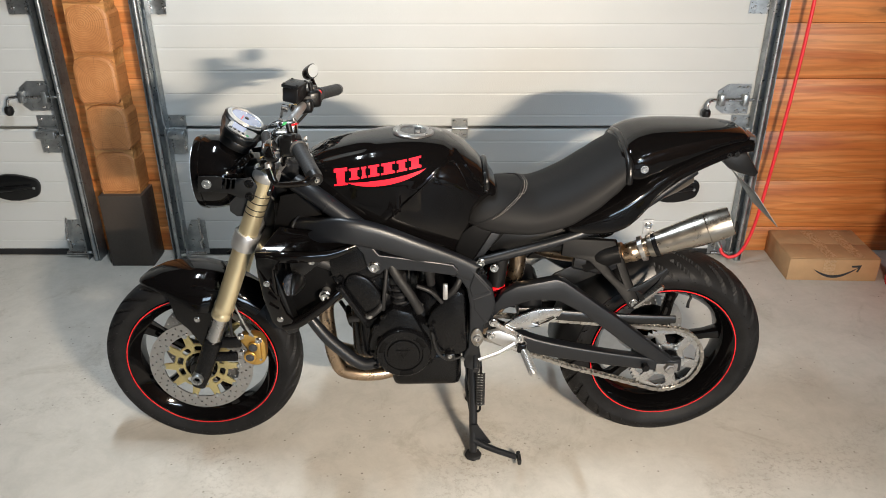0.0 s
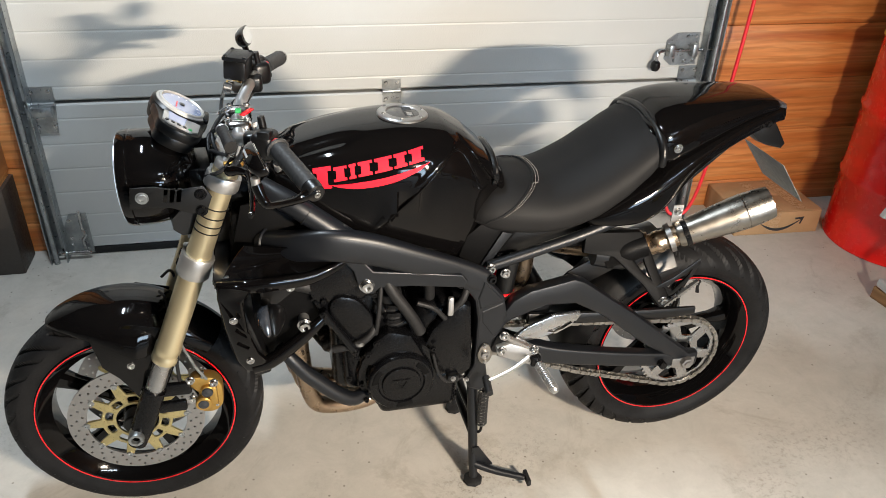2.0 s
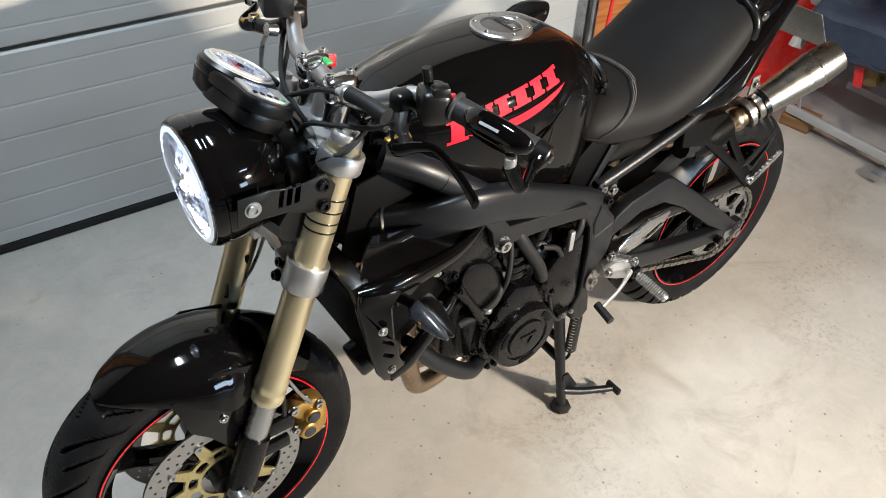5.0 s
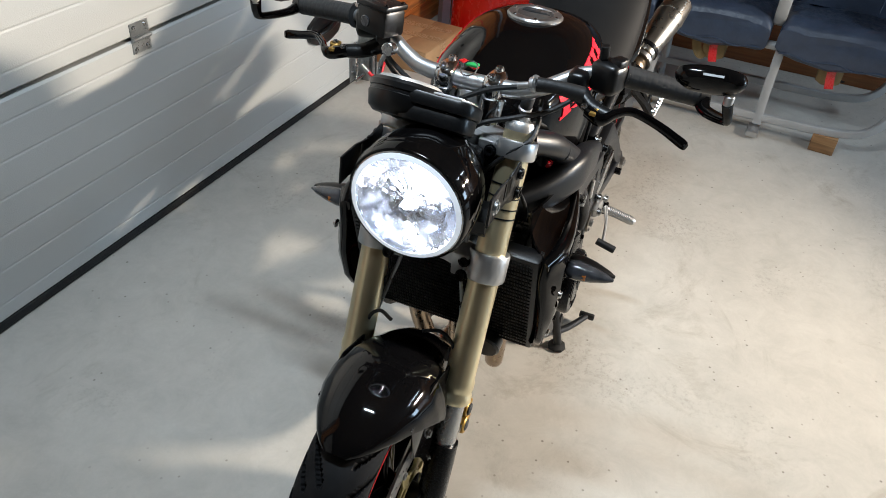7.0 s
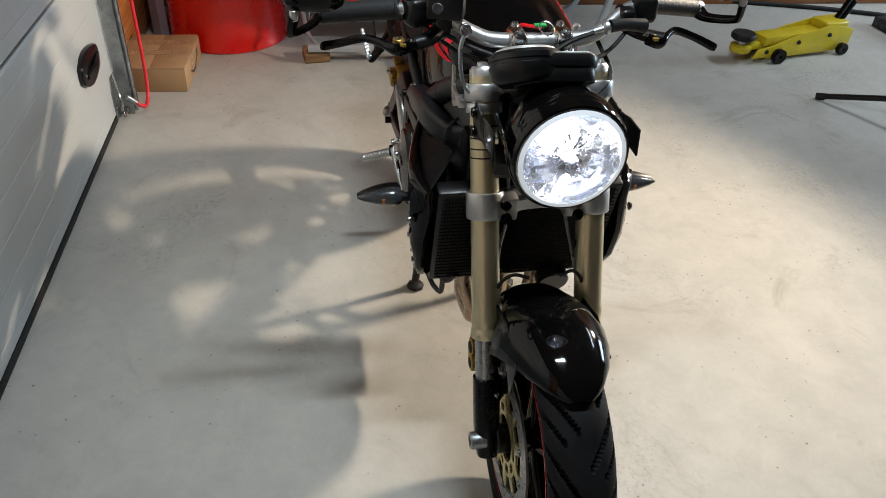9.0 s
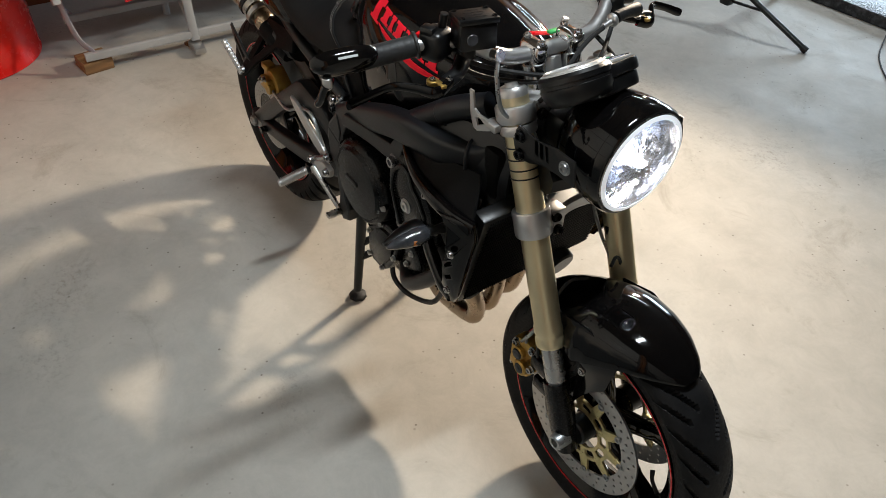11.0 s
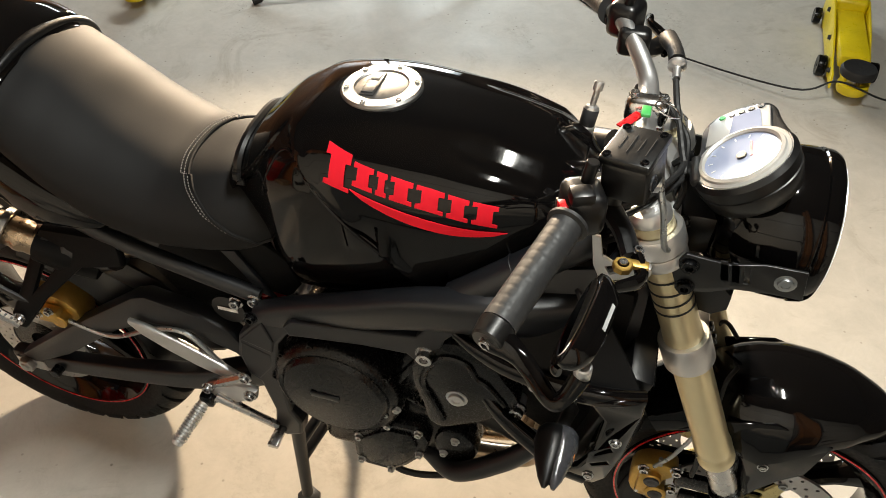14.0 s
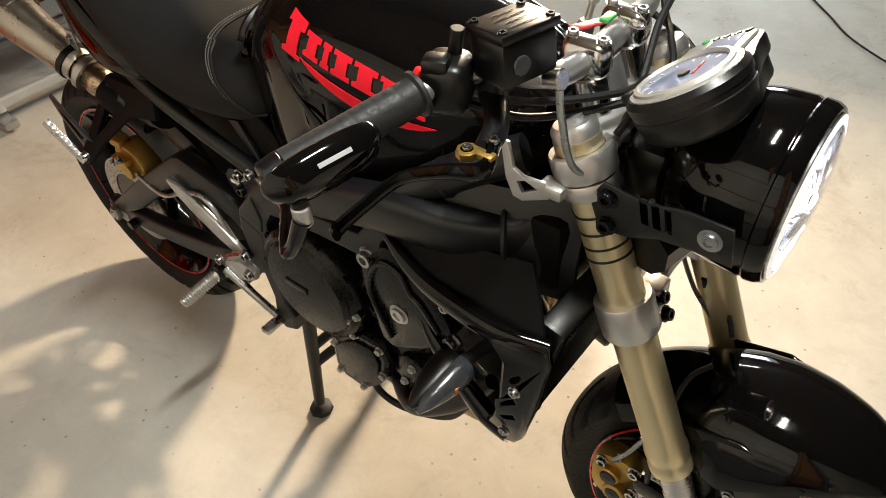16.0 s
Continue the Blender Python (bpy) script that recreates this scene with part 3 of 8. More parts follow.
def pull_handle(door, u, z):
    outer = [(-0.105, -0.035), (0.09, -0.045), (0.112, -0.02), (0.112, 0.03), (0.09, 0.045), (-0.105, 0.038), (-0.12, 0.0)]
    h = fitting("door_handle", door, u, -0.001, z, plate(B(), [outer], 0.022, side_m(-0.008), 0.006, True), M_PLASTIC, "black moulded pull handle")
    part("grip_bar", tube(B(), [(-0.08, -0.016, -0.012), (0.0, -0.03, 0.0), (0.085, -0.016, 0.008)], 0.011, 10), M_PLASTIC, h)
    bolts(h, [(-0.095, -0.02, 0), (0.092, -0.02, 0)], (0, -1, 0), 0.005, 0.003, M_ZINC, "screw")


for z in (0.625, 1.22):
    hinge(DOOR, 1.3, z)
    edge_hinge(DOOR, 0.06, z, -1)
    edge_hinge(DOOR, 2.525, z, 1)
    edge_hinge(DOOR_W, -0.5, z, 1)
slide_bolt(DOOR, 2.475, 0.755, 1)
slide_bolt(DOOR_W, -0.52, 0.77, 1)
foot_bracket(DOOR, 0.075, -1)
foot_bracket(DOOR, 2.52, 1)
foot_bracket(DOOR_W, -0.5, 1)
pull_handle(DOOR, 2.27, 0.34)
pull_handle(DOOR_W, -0.72, 0.35)

# log wall between and beside the doors
JOINTS = [0.0, 0.125, 0.36, 0.595, 0.83, 1.065, 1.3, 1.535, 1.77, 2.005, 2.24, 2.475, 2.8]


def boarded(name, length, m, material, along_end=0.0):
    """A wall core with one tongue-and-groove board to each course, each board a piece of its own."""
    core = structure(name, box(B(), (length / 2, 0.10, 1.4), (length, 0.09, 2.8)), material, m)
    for z0, z1 in zip(JOINTS, JOINTS[1:]):
        board = part("plank", box(B(), (length / 2, 0.035, (z0 + z1) / 2), (length, 0.05, z1 - z0 - 0.0014), 0.003), material, core)
        board.location = (0, random.uniform(-0.0015, 0.0015), 0)
    return core


boarded("wall_north_1", 0.395, ROOM @ pose(-0.415, 0.04, 0), M_PINE)
boarded("wall_north_2", 1.32, ROOM @ pose(2.6, 0.035, 0), M_PINE)
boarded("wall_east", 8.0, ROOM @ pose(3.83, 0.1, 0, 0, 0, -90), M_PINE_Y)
boarded("wall_north_3", 0.7, ROOM @ pose(-3.8, 0.04, 0), M_PINE)

# stacked log ends of the cross wall, with a painted foot
post = structure("log_post", box(B(), (0, 0.06, 1.57), (0.165, 0.1, 2.46)), M_LOG, ROOM @ pose(-0.205, -0.09, 0))
for k in range(11):
    z0 = 0.345 + 0.205 * k
    o = [(-0.088, -0.078), (-0.088, 0.055), (-0.076, 0.083), (-0.045, 0.099), (0.0, 0.1025), (0.045, 0.099), (0.076, 0.083), (0.088, 0.055), (0.088, -0.078), (0.074, -0.1), (-0.074, -0.1)]
    lg = part("log_end", plate(B(), [o], 0.13, side_m(), 0.014), M_LOGEND, post, angle=20)
    lg.location = (random.uniform(-0.006, 0.006), 0.06 + random.uniform(-0.012, 0.012), z0 + 0.103)
part("painted_foot", box(B(), (0, 0.05, 0.174), (0.192, 0.145, 0.348), 0.003), M_PAINTB, post, "dark brown painted foot of the log post")
structure("steel_upright", tube(B(), [(3.4, -0.04, 0), (3.4, -0.04, 2.8)], 0.045, 4, 1, 0.7), M_GREYPOST, ROOM)

# ---- the motorcycle ----
bike = thing("motorcycle", "black naked sports motorcycle on its centre stand with gold forks", "motorcycle")
AX_F, AX_R = Vector((0.003, 0, 0.295)), Vector((1.405, 0, 0.318))
SIDES = (-1, 1)  # left, right


def wheel_tyre(c, radius, half, rim_r, sipes, lean, parent):
    """Tyre with a rounded crown and slanting grooves cut into the tread."""
    n, prof = 540, []
    for k in range(45):
        a = -1 + 2 * k / 44
        y = half * math.sin(a * math.pi / 2)
        prof.append((y, radius - half * 0.62 * (1 - math.cos(a * math.pi / 2)) ** 1.15, a))
    side = [(half * 0.93, rim_r + 0.022), (half * 0.80, rim_r + 0.004), (half * 0.74, rim_r - 0.004)]
    pts = [(-y, r, -2) for y, r in reversed(side)] + prof + [(y, r, 2) for y, r in side]
    bm, rings = B(), []
    for j in range(n):
        th = 2 * math.pi * j / n
        ring = []
        for y, r, a in pts:
            if 0.08 < abs(a) < 0.95:
                s = (th / (2 * math.pi) * sipes + (0.5 if a > 0 else 0) + lean * abs(a) ** 0.8) % 1
                if s < 0.11 or (abs(a) > 0.34 and 0.48 < s < 0.58):
                    r -= 0.011
            ring.append(bm.verts.new((c.x + r * math.cos(th), y, c.z + r * math.sin(th))))
        rings.append(ring)
    for j in range(n):
        a, b = rings[j], rings[(j + 1) % n]
        for k in range(len(pts) - 1):
            bm.faces.new((a[k], b[k], b[k + 1], a[k + 1]))
    return part("tyre", bm, M_TYRE, parent, "black road tyre with slanted tread grooves", 30)


def wheel_m(c, y=0.0):
    """The axis of a wheel runs along y."""
    return Matrix.Translation((c.x, y, c.z)) @ Matrix.Rotation(radians(90), 4, "X")


wheels = []
for nm, c, rad, half, n_s, lab in (("front_wheel", AX_F, 0.296, 0.061, 15, "front"), ("rear_wheel", AX_R, 0.311, 0.09, 16, "rear")):
    hub = B()
    lathe(hub, [(0.02, -half * 0.8), (0.034, -half * 0.8), (0.034, -half * 0.5), (0.028, -half * 0.3), (0.028, half * 0.3), (0.034, half * 0.5), (0.034, half * 0.8), (0.02, half * 0.8)], wheel_m(c), 28, True)
    for k in range(5):
        a = 2 * math.pi * (k + (0.06 if nm[0] == "f" else 0.12)) / 5
        d = Vector((math.cos(a), 0, math.sin(a)))
        tube(hub, [c + d * 0.025, c + d * 0.09, c + d * 0.15, c + d * 0.207], [0.021, 0.016, 0.0145, 0.022], 10, 5, 1.25, d.cross(Vector((0, 1, 0))), 3)
    wheel = part(nm, hub, M_GLOSS, bike, "gloss black cast wheel with five spokes")
    wheels.append(wheel)
    rb, w = B(), half * 0.86
    k_ = 1.018 if nm[0] == "f" else 1.0
    lathe(rb, [(0.224, -w), (0.226, -w + 0.004), (0.215, -w + 0.012), (0.2, -w * 0.55), (0.196, 0), (0.2, w * 0.55), (0.215, w - 0.012), (0.226, w - 0.004), (0.224, w), (0.216, w), (0.205, w - 0.014), (0.19, w * 0.5), (0.186, 0), (0.19, -w * 0.5), (0.205, -w + 0.014), (0.216, -w)], wheel_m(c) @ Matrix.Diagonal((k_, k_, 1, 1)), 96, True)
    part("rim", rb, M_GLOSS, wheel)
    for s in SIDES:
        for r0, r1 in ((0.2198, 0.2226),):
            part("pinstripe", lathe(B(), [(r0, s * (w + 0.0004)), (r0, s * (w + 0.0014)), (r1, s * (w + 0.0014)), (r1, s * (w + 0.0004))], wheel_m(c) @ Matrix.Diagonal((k_, k_, 1, 1)), 96, True), M_RED, wheel, "thin red rim stripe")
    wheel_tyre(c, rad, half, 0.22 * k_, n_s, 1.15, wheel)
    av = radians(205 if nm[0] == "f" else 60)
    dv = Vector((math.cos(av), 0, math.sin(av)))
    part("valve_stem", tube(B(), [c + dv * 0.192, c + dv * 0.165 + Vector((0, -0.008, 0)), c + dv * 0.15 + Vector((0, -0.022, 0))], [0.005, 0.004, 0.0055], 8), M_RUBBER, wheel)
front, rear = wheels


def disc(parent, c, y, r_out, r_in, holes):
    lines = [ring_line(r_out, 72), ring_line(r_in, 60)]
    for k in range(holes):
        a = 2 * math.pi * k / holes
        for j, rr in enumerate((0.2, 0.5, 0.8)):
            q = r_in + (r_out - r_in) * rr
            lines.append(ring_line(0.0032, 7, q * math.cos(a + j * 0.09), q * math.sin(a + j * 0.09)))
    return part("brake_disc", plate(B(), lines, 0.005, side_m(y, c.x, c.z)), M_DISC, parent, "drilled steel brake disc")


def carrier(parent, c, y, r_out, n, s):
    """Gold centre of a floating disc: ring with arms and openings, held by bobbins."""
    outer = []
    for k in range(n * 8):
        a = 2 * math.pi * k / (n * 8)
        ro = r_out - 0.042 + 0.038 * max(0, math.cos(a * n)) ** 0.55
        outer.append((ro * math.cos(a), ro * math.sin(a)))
    lines = [outer, ring_line(0.048, 36)]
    for k in range(n):
        a = 2 * math.pi * (k + 0.5) / n
        h = math.pi / n * 0.62
        lines.append([(r * math.cos(a + t), r * math.sin(a + t)) for r, t in ((0.056, -h), (0.068, -h * 1.05), (0.0725, -h * 0.6), (0.0725, h * 0.6), (0.068, h * 1.05), (0.056, h))])
    part("disc_carrier", plate(B(), lines, 0.006, side_m(y, c.x, c.z), 0.001), M_CARRIER, parent, "pale gold disc carrier")
    bolts(parent, [(c.x + (r_out - 0.009) * math.cos(2 * math.pi * k / n), y + s * 0.002, c.z + (r_out - 0.009) * math.sin(2 * math.pi * k / n)) for k in range(n)], (0, s, 0), 0.0075, 0.004, M_ZINC, "bobbin")


for s in SIDES:
    disc(front, AX_F, s * 0.066, 0.154, 0.113, 28)
    carrier(front, AX_F, s * 0.066, 0.122, 10, s)
    part("axle_boss", cyl(B(), AX_F + Vector((0, s * 0.05, 0)), AX_F + Vector((0, s * 0.09, 0)), 0.03, n=24), M_PLASTIC, front)
disc(rear, AX_R, 0.095, 0.11, 0.07, 24)
part("disc_carrier", plate(B(), [ring_line(0.074, 40), ring_line(0.03, 24)], 0.006, side_m(0.093, AX_R.x, AX_R.z)), M_ENGINE, rear)

# sprocket with five spokes and cut teeth
teeth = []
for k in range(47 * 4):
    a = 2 * math.pi * k / (47 * 4)
    r = 0.108 + (0.005 if k % 4 in (0, 1) else -0.002)
    teeth.append((r * math.cos(a), r * math.sin(a)))
lines = [teeth, ring_line(0.035, 30)]
for k in range(6):
    a, h = 2 * math.pi * (k + 0.3) / 6, 0.36
    lines.append([(r * math.cos(a + t), r * math.sin(a + t)) for r, t in ((0.058, -h * 0.7), (0.09, -h), (0.094, 0), (0.09, h), (0.058, h * 0.7), (0.054, 0))])
part("sprocket", plate(B(), lines, 0.006, side_m(-0.105, AX_R.x, AX_R.z), 0.0008), M_CHROME, rear, "bright alloy rear sprocket")
bolts(rear, [(AX_R.x + 0.05 * math.cos(k * math.pi / 3), -0.108, AX_R.z + 0.05 * math.sin(k * math.pi / 3)) for k in range(6)], (0, -1, 0), 0.007, 0.006, M_ZINC)
part("sprocket_carrier", cyl(B(), AX_R + Vector((0, -0.06, 0)), AX_R + Vector((0, -0.1, 0)), 0.06, 0.05, 28), M_ENGINE, rear)


def chain_line():
    """Points a pitch apart round both sprockets."""
    a, b, ra, rb = Vector((0.865, 0.445)), Vector((AX_R.x, AX_R.z)), 0.04, 0.109
    d = b - a
    base, tilt = math.atan2(d.y, d.x), math.asin((rb - ra) / d.length)
    up, dn = base + math.pi / 2 + tilt, base - math.pi / 2 - tilt
    pts = [a + ra * Vector((math.cos(up), math.sin(up))), b + rb * Vector((math.cos(up), math.sin(up)))]
    k = 24
    for j in range(1, k):
        t = up - (up - dn) * j / k
        pts.append(b + rb * Vector((math.cos(t), math.sin(t))))
    pts.append(b + rb * Vector((math.cos(dn), math.sin(dn))))
    lower_end = a + ra * Vector((math.cos(dn), math.sin(dn)))
    mid = (pts[-1] + lower_end) / 2 + Vector((0, -0.012))
    pts += [mid, lower_end]
    for j in range(1, 12):
        t = dn - (2 * math.pi - (up - dn)) * j / 12
        pts.append(a + ra * Vector((math.cos(t), math.sin(t))))
    pts.append(pts[0])
    out, left, pitch = [], 0.0, 0.0159
    for p, q in zip(pts, pts[1:]):
        seg = (q - p).length
        while left < seg:
            out.append(p + (q - p) * (left / seg))
            left += pitch
        left -= seg
    return out


link = chain_line()
ch = B()
for i, (p, q) in enumerate(zip(link, link[1:] + link[:1])):
    if (q - p).length > 0.03:
        continue
    mid, an = (p + q) / 2, math.atan2(q.y - p.y, q.x - p.x)
    o = 0.0085 if i % 2 else 0.0062
    for s in SIDES:
        m = Matrix.Translation((mid.x, -0.105 + s * o, mid.y)) @ Matrix.Rotation(-an, 4, "Y")
        box(ch, (0, 0, 0), (0.0225, 0.0016, 0.0105), 0.0, m)
    t = bmesh.new()
    bmesh.ops.create_cone(t, cap_ends=True, segments=8, radius1=0.0042, radius2=0.0042, depth=0.021, matrix=Matrix.Translation((p.x, -0.105, p.y)) @ Matrix.Rotation(radians(90), 4, "X"))
    merge(ch, t)
tagged(part("drive_chain", ch, M_CHAIN, bike, "oily steel drive chain"), kind="stuff")

# front fork
FB, FT = Vector((0.012, 0, 0.285)), Vector((0.287, 0, 0.962))


def on_fork(z, s, dy=0.0, ahead=0.0):
    p = FB + (FT - FB) * ((z - FB.z) / (FT.z - FB.z))
    return Vector((p.x - ahead, s * (0.103 + dy), p.z))


for s in SIDES:
    leg = B()
    a, b = on_fork(0.492, s), on_fork(0.952, s)
    L = (b - a).length
    lathe(leg, [(0.0225, 0), (0.0285, 0.0), (0.0295, 0.004), (0.0295, 0.016), (0.0275, 0.019), (0.0275, 0.026), (0.0292, 0.03), (0.0292, 0.042), (0.0272, 0.05), (0.027, L * 0.6), (0.0262, L * 0.62), (0.026, L), (0, L)], axis_m(a, b), 36)
    fork = part("fork_leg", leg, M_GOLD, bike, "gold anodised upside-down fork tube")
    part("stanchion", cyl(B(), on_fork(0.36, s), on_fork(0.5, s), 0.0215, n=28), M_CHROME, fork, "bright chromed fork slider")
    for z in (0.816, 0.831, 0.849, 0.869):
        part("clamp_band", lathe(B(), [(0.0262, 0), (0.0273, 0), (0.0273, 0.0026), (0.0262, 0.0026)], axis_m(on_fork(z, s), on_fork(z + 0.05, s)), 32, True), M_PLASTIC, fork)
    foot = B()
    tube(foot, [on_fork(0.412, s), on_fork(0.37, s), on_fork(0.31, s), on_fork(0.255, s)], [0.026, 0.0265, 0.026, 0.021], 14, 5, 1.0, (0, 1, 0), 2.6)
    box(foot, on_fork(0.4, s, -0.004, -0.045), (0.075, 0.014, 0.035), 0.005)
    box(foot, on_fork(0.35, s, -0.004, -0.045), (0.085, 0.014, 0.03), 0.005)
    part("axle_clamp", foot, M_ENGINE, fork, "black axle clamp of the fork")
    part("axle_end", lathe(B(), [(0.008, 0.004), (0.01, 0.012), (0.016, 0.012), (0.018, 0.008), (0.018, -0.02), (0, -0.02)], axis_m((AX_F.x + 0.003, s * 0.128, AX_F.z - 0.002), (AX_F.x + 0.003, s * 0.2, AX_F.z - 0.002)), 24), M_ZINC, fork)
    part("fork_cap", lathe(B(), [(0.0255, 0), (0.0255, 0.012), (0.021, 0.018), (0.012, 0.018), (0.012, 0.025), (0.007, 0.027), (0, 0.027)], axis_m(on_fork(0.95, s), on_fork(1.1, s)), 30), M_ALLOY, fork)
    # brake caliper behind the leg
    cal = B()
    cx, cz = 0.158, 0.368
    plate(cal, [[(-0.03, 0.045), (0.005, 0.055), (0.035, 0.04), (0.042, 0.0), (0.03, -0.045), (0.0, -0.052), (-0.022, -0.035), (-0.012, 0.0)]], 0.034, side_m(s * 0.082, cx + 0.01, cz), 0.007, True)
    cyl(cal, (cx + 0.006, s * 0.095, cz - 0.016), (cx + 0.006, s * 0.112, cz - 0.016), 0.019, n=20)
    cyl(cal, (cx + 0.018, s * 0.095, cz + 0.018), (cx + 0.018, s * 0.11, cz + 0.018), 0.016, n=20)
    box(cal, (cx + 0.03, s * 0.09, cz + 0.004), (0.02, 0.04, 0.055), 0.005)
    caliper = part("brake_caliper", cal, M_GOLD2, bike, "gold cast brake caliper")
    bolts(caliper, [(cx - 0.016, s * 0.101, cz + 0.052), (cx - 0.018, s * 0.101, cz - 0.004), (cx + 0.034, s * 0.1, cz + 0.036)], (0, s, 0), 0.008, 0.007)
    for dz in (-0.016, 0.018):
        dx = 0.006 if dz < 0 else 0.018
        part("piston_cap", lathe(B(), [(0, 0.001), (0.006, 0.001), (0.0075, 0.0), (0.0115, 0.0), (0.013, -0.002), (0.013, -0.006), (0, -0.006)], axis_m((cx + dx, s * 0.1135, cz + dz), (cx + dx, s * 0.2, cz + dz)), 22), M_INK, caliper, "dark piston cap")
    # solid dark block painted as the shade inside the caliper's gap
    part("caliper_gap_shade", box(B(), (cx + 0.028, s * 0.079, cz + 0.002), (0.03, 0.009, 0.075), 0.002), M_INK, caliper)
    for dz in (-0.026, 0.024):
        part("pad_pin", cyl(B(), (cx + 0.036, s * 0.06, cz + dz), (cx + 0.036, s * 0.108, cz + dz), 0.004, n=10), M_CHROME, caliper)
    part("bleed_nipple", cyl(B(), (cx + 0.01, s * 0.096, cz + 0.052), (cx + 0.013, s * 0.096, cz + 0.072), 0.0038, n=8), M_ZINC, caliper)
    part("wheel_hose", tube(B(), [(0.165, s * 0.075, 0.66), (0.15, s * 0.098, 0.58), (0.125, s * 0.112, 0.5), (0.12, s * 0.108, 0.43)], 0.0042, 8), M_RUBBER, caliper, "black brake hose")
    hose = [(cx + 0.02, s * 0.1, cz + 0.05), (cx - 0.005, s * 0.098, 0.47), (0.13, s * 0.085, 0.56), (0.175, s * 0.072, 0.64), (0.2, s * 0.055, 0.72), (0.235, s * 0.06, 0.82)]
    part("brake_hose", tube(B(), hose, 0.0035, 8), M_ZINC, caliper, "braided brake hose")

# triple clamps
for z, h, mat, nm in ((0.735, 0.05, M_ALLOY, "lower_clamp"), (0.925, 0.03, M_ALLOY, "upper_clamp")):
    cl = B()
    for s in SIDES:
        lathe(cl, [(0.0272, -h / 2), (0.034, -h / 2), (0.0355, -h / 2 + 0.003), (0.0355, h / 2 - 0.003), (0.034, h / 2), (0.0272, h / 2)], axis_m(on_fork(z, s), on_fork(z + 0.1, s)), 32, True)
        box(cl, on_fork(z, s, -0.042, 0.01), (0.03, 0.032, h * 0.95), 0.004, None)
    p = on_fork(z, 1)
    tube(cl, [(p.x - 0.002, -0.08, p.z), (p.x + 0.012, -0.03, p.z + 0.004), (p.x + 0.012, 0.03, p.z + 0.004), (p.x - 0.002, 0.08, p.z)], 0.026, 10, 5, 0.75, (1, 0, 0), 3.4)
    clamp = part(nm, cl, mat, bike, "cast silver fork clamp")
    bolts(clamp, [tuple(on_fork(z + dz, s, -0.034, 0.03)) for s in SIDES for dz in ((-0.012, 0.012) if h > 0.04 else (0,))], (-1, 0, 0.4), 0.008, 0.007, M_ENGINE)
part("steering_head", cyl(B(), (0.245, 0, 0.715), (0.335, 0, 0.93), 0.032, n=24), M_SATIN, bike)

# headlight
HC, HD = Vector((0.0705, -0.002, 0.8965)), Vector((-1, -0.004, -0.018)).normalized()
hm = axis_m(HC, HC + HD) @ Matrix.Scale(0.962, 4)
bowl = B()
lathe(bowl, [(0.0945, 0.0), (0.101, -0.001), (0.1045, -0.008), (0.1055, -0.02), (0.1035, -0.022), (0.1035, -0.025), (0.105, -0.028), (0.1035, -0.06), (0.098, -0.09), (0.084, -0.122), (0.06, -0.146), (0.03, -0.158), (0, -0.16)], hm, 56)
head = part("headlight", bowl, M_GLOSS, bike, "round black headlight, switched on")
part("chrome_rim", lathe(B(), [(0.092, -0.004), (0.092, 0.001), (0.0945, 0.0022), (0.097, 0.001), (0.0965, -0.004)], hm, 56, True), M_CHROME, head)
refl = B()
nseg, nring = 44, 9
facets = random.Random(5)
rows_ = []
for i in range(nring + 1):
    r = 0.0088 + 0.0832 * i / nring
    z = -0.055 + 0.05 * (i / nring) ** 2
    row = []
    for j in range(nseg):
        a = 2 * math.pi * (j + 0.5 * (i % 2)) / nseg
        row.append(refl.verts.new(hm @ Vector((r * math.cos(a), r * math.sin(a), z + (0.0 if i in (0, nring) else facets.uniform(-0.0007, 0.0007))))))
    rows_.append(row)
for a, b in zip(rows_, rows_[1:]):
    for j in range(nseg):
        refl.faces.new((a[j], a[(j + 1) % nseg], b[(j + 1) % nseg], b[j]))
part("reflector", refl, M_REFL, head, "faceted bright reflector", 3)
part("bulb", lathe(B(), [(0, -0.014), (0.006, -0.016), (0.0085, -0.024), (0.008, -0.05), (0, -0.05)], hm, 20), M_BULB, head, "glowing white bulb")
# dipped-beam cup under the bulb: it keeps the light on the upper reflector
cup = []
for d, r in ((-0.048, 0.0125), (-0.022, 0.0135), (-0.012, 0.011), (-0.009, 0.004)):
    c = HC + HD * d
    out = [c + Vector((0, math.cos(a), math.sin(a))) * r for a in [math.pi * (1.06 + 0.88 * k / 12) for k in range(13)]]
    cup.append(out + [c + (p - c) * 0.9 for p in reversed(out)])
part("bulb_shield", loft(B(), cup), M_REFL, head, "bright dipped-beam cup")
part("side_bulb", lathe(B(), [(0, -0.022), (0.004, -0.024), (0.005, -0.04), (0, -0.04)], axis_m(HC + Vector((0, 0, -0.036)), HC + Vector((0, 0, -0.036)) + HD), 14), M_BULB, head)
glass = part("lens", lathe(B(), [(0.0925, -0.002), (0.08, 0.006), (0.05, 0.011), (0, 0.013), (0, 0.0105), (0.05, 0.0085), (0.08, 0.0035), (0.0925, -0.0045)], hm, 48), M_GLASS, head, "clear curved headlight glass")
glass.visible_shadow = False
# added glowing ring: imitates bulb light caught in the rim of the glass
part("lens_edge", lathe(B(), [(0.0945, 0.0020), (0.0945, 0.0026), (0.0900, 0.0040), (0.0865, 0.0048), (0.0865, 0.0042)], hm, 64, True), M_LENSEDGE, head, "glowing ring standing in for light caught in the glass edge")
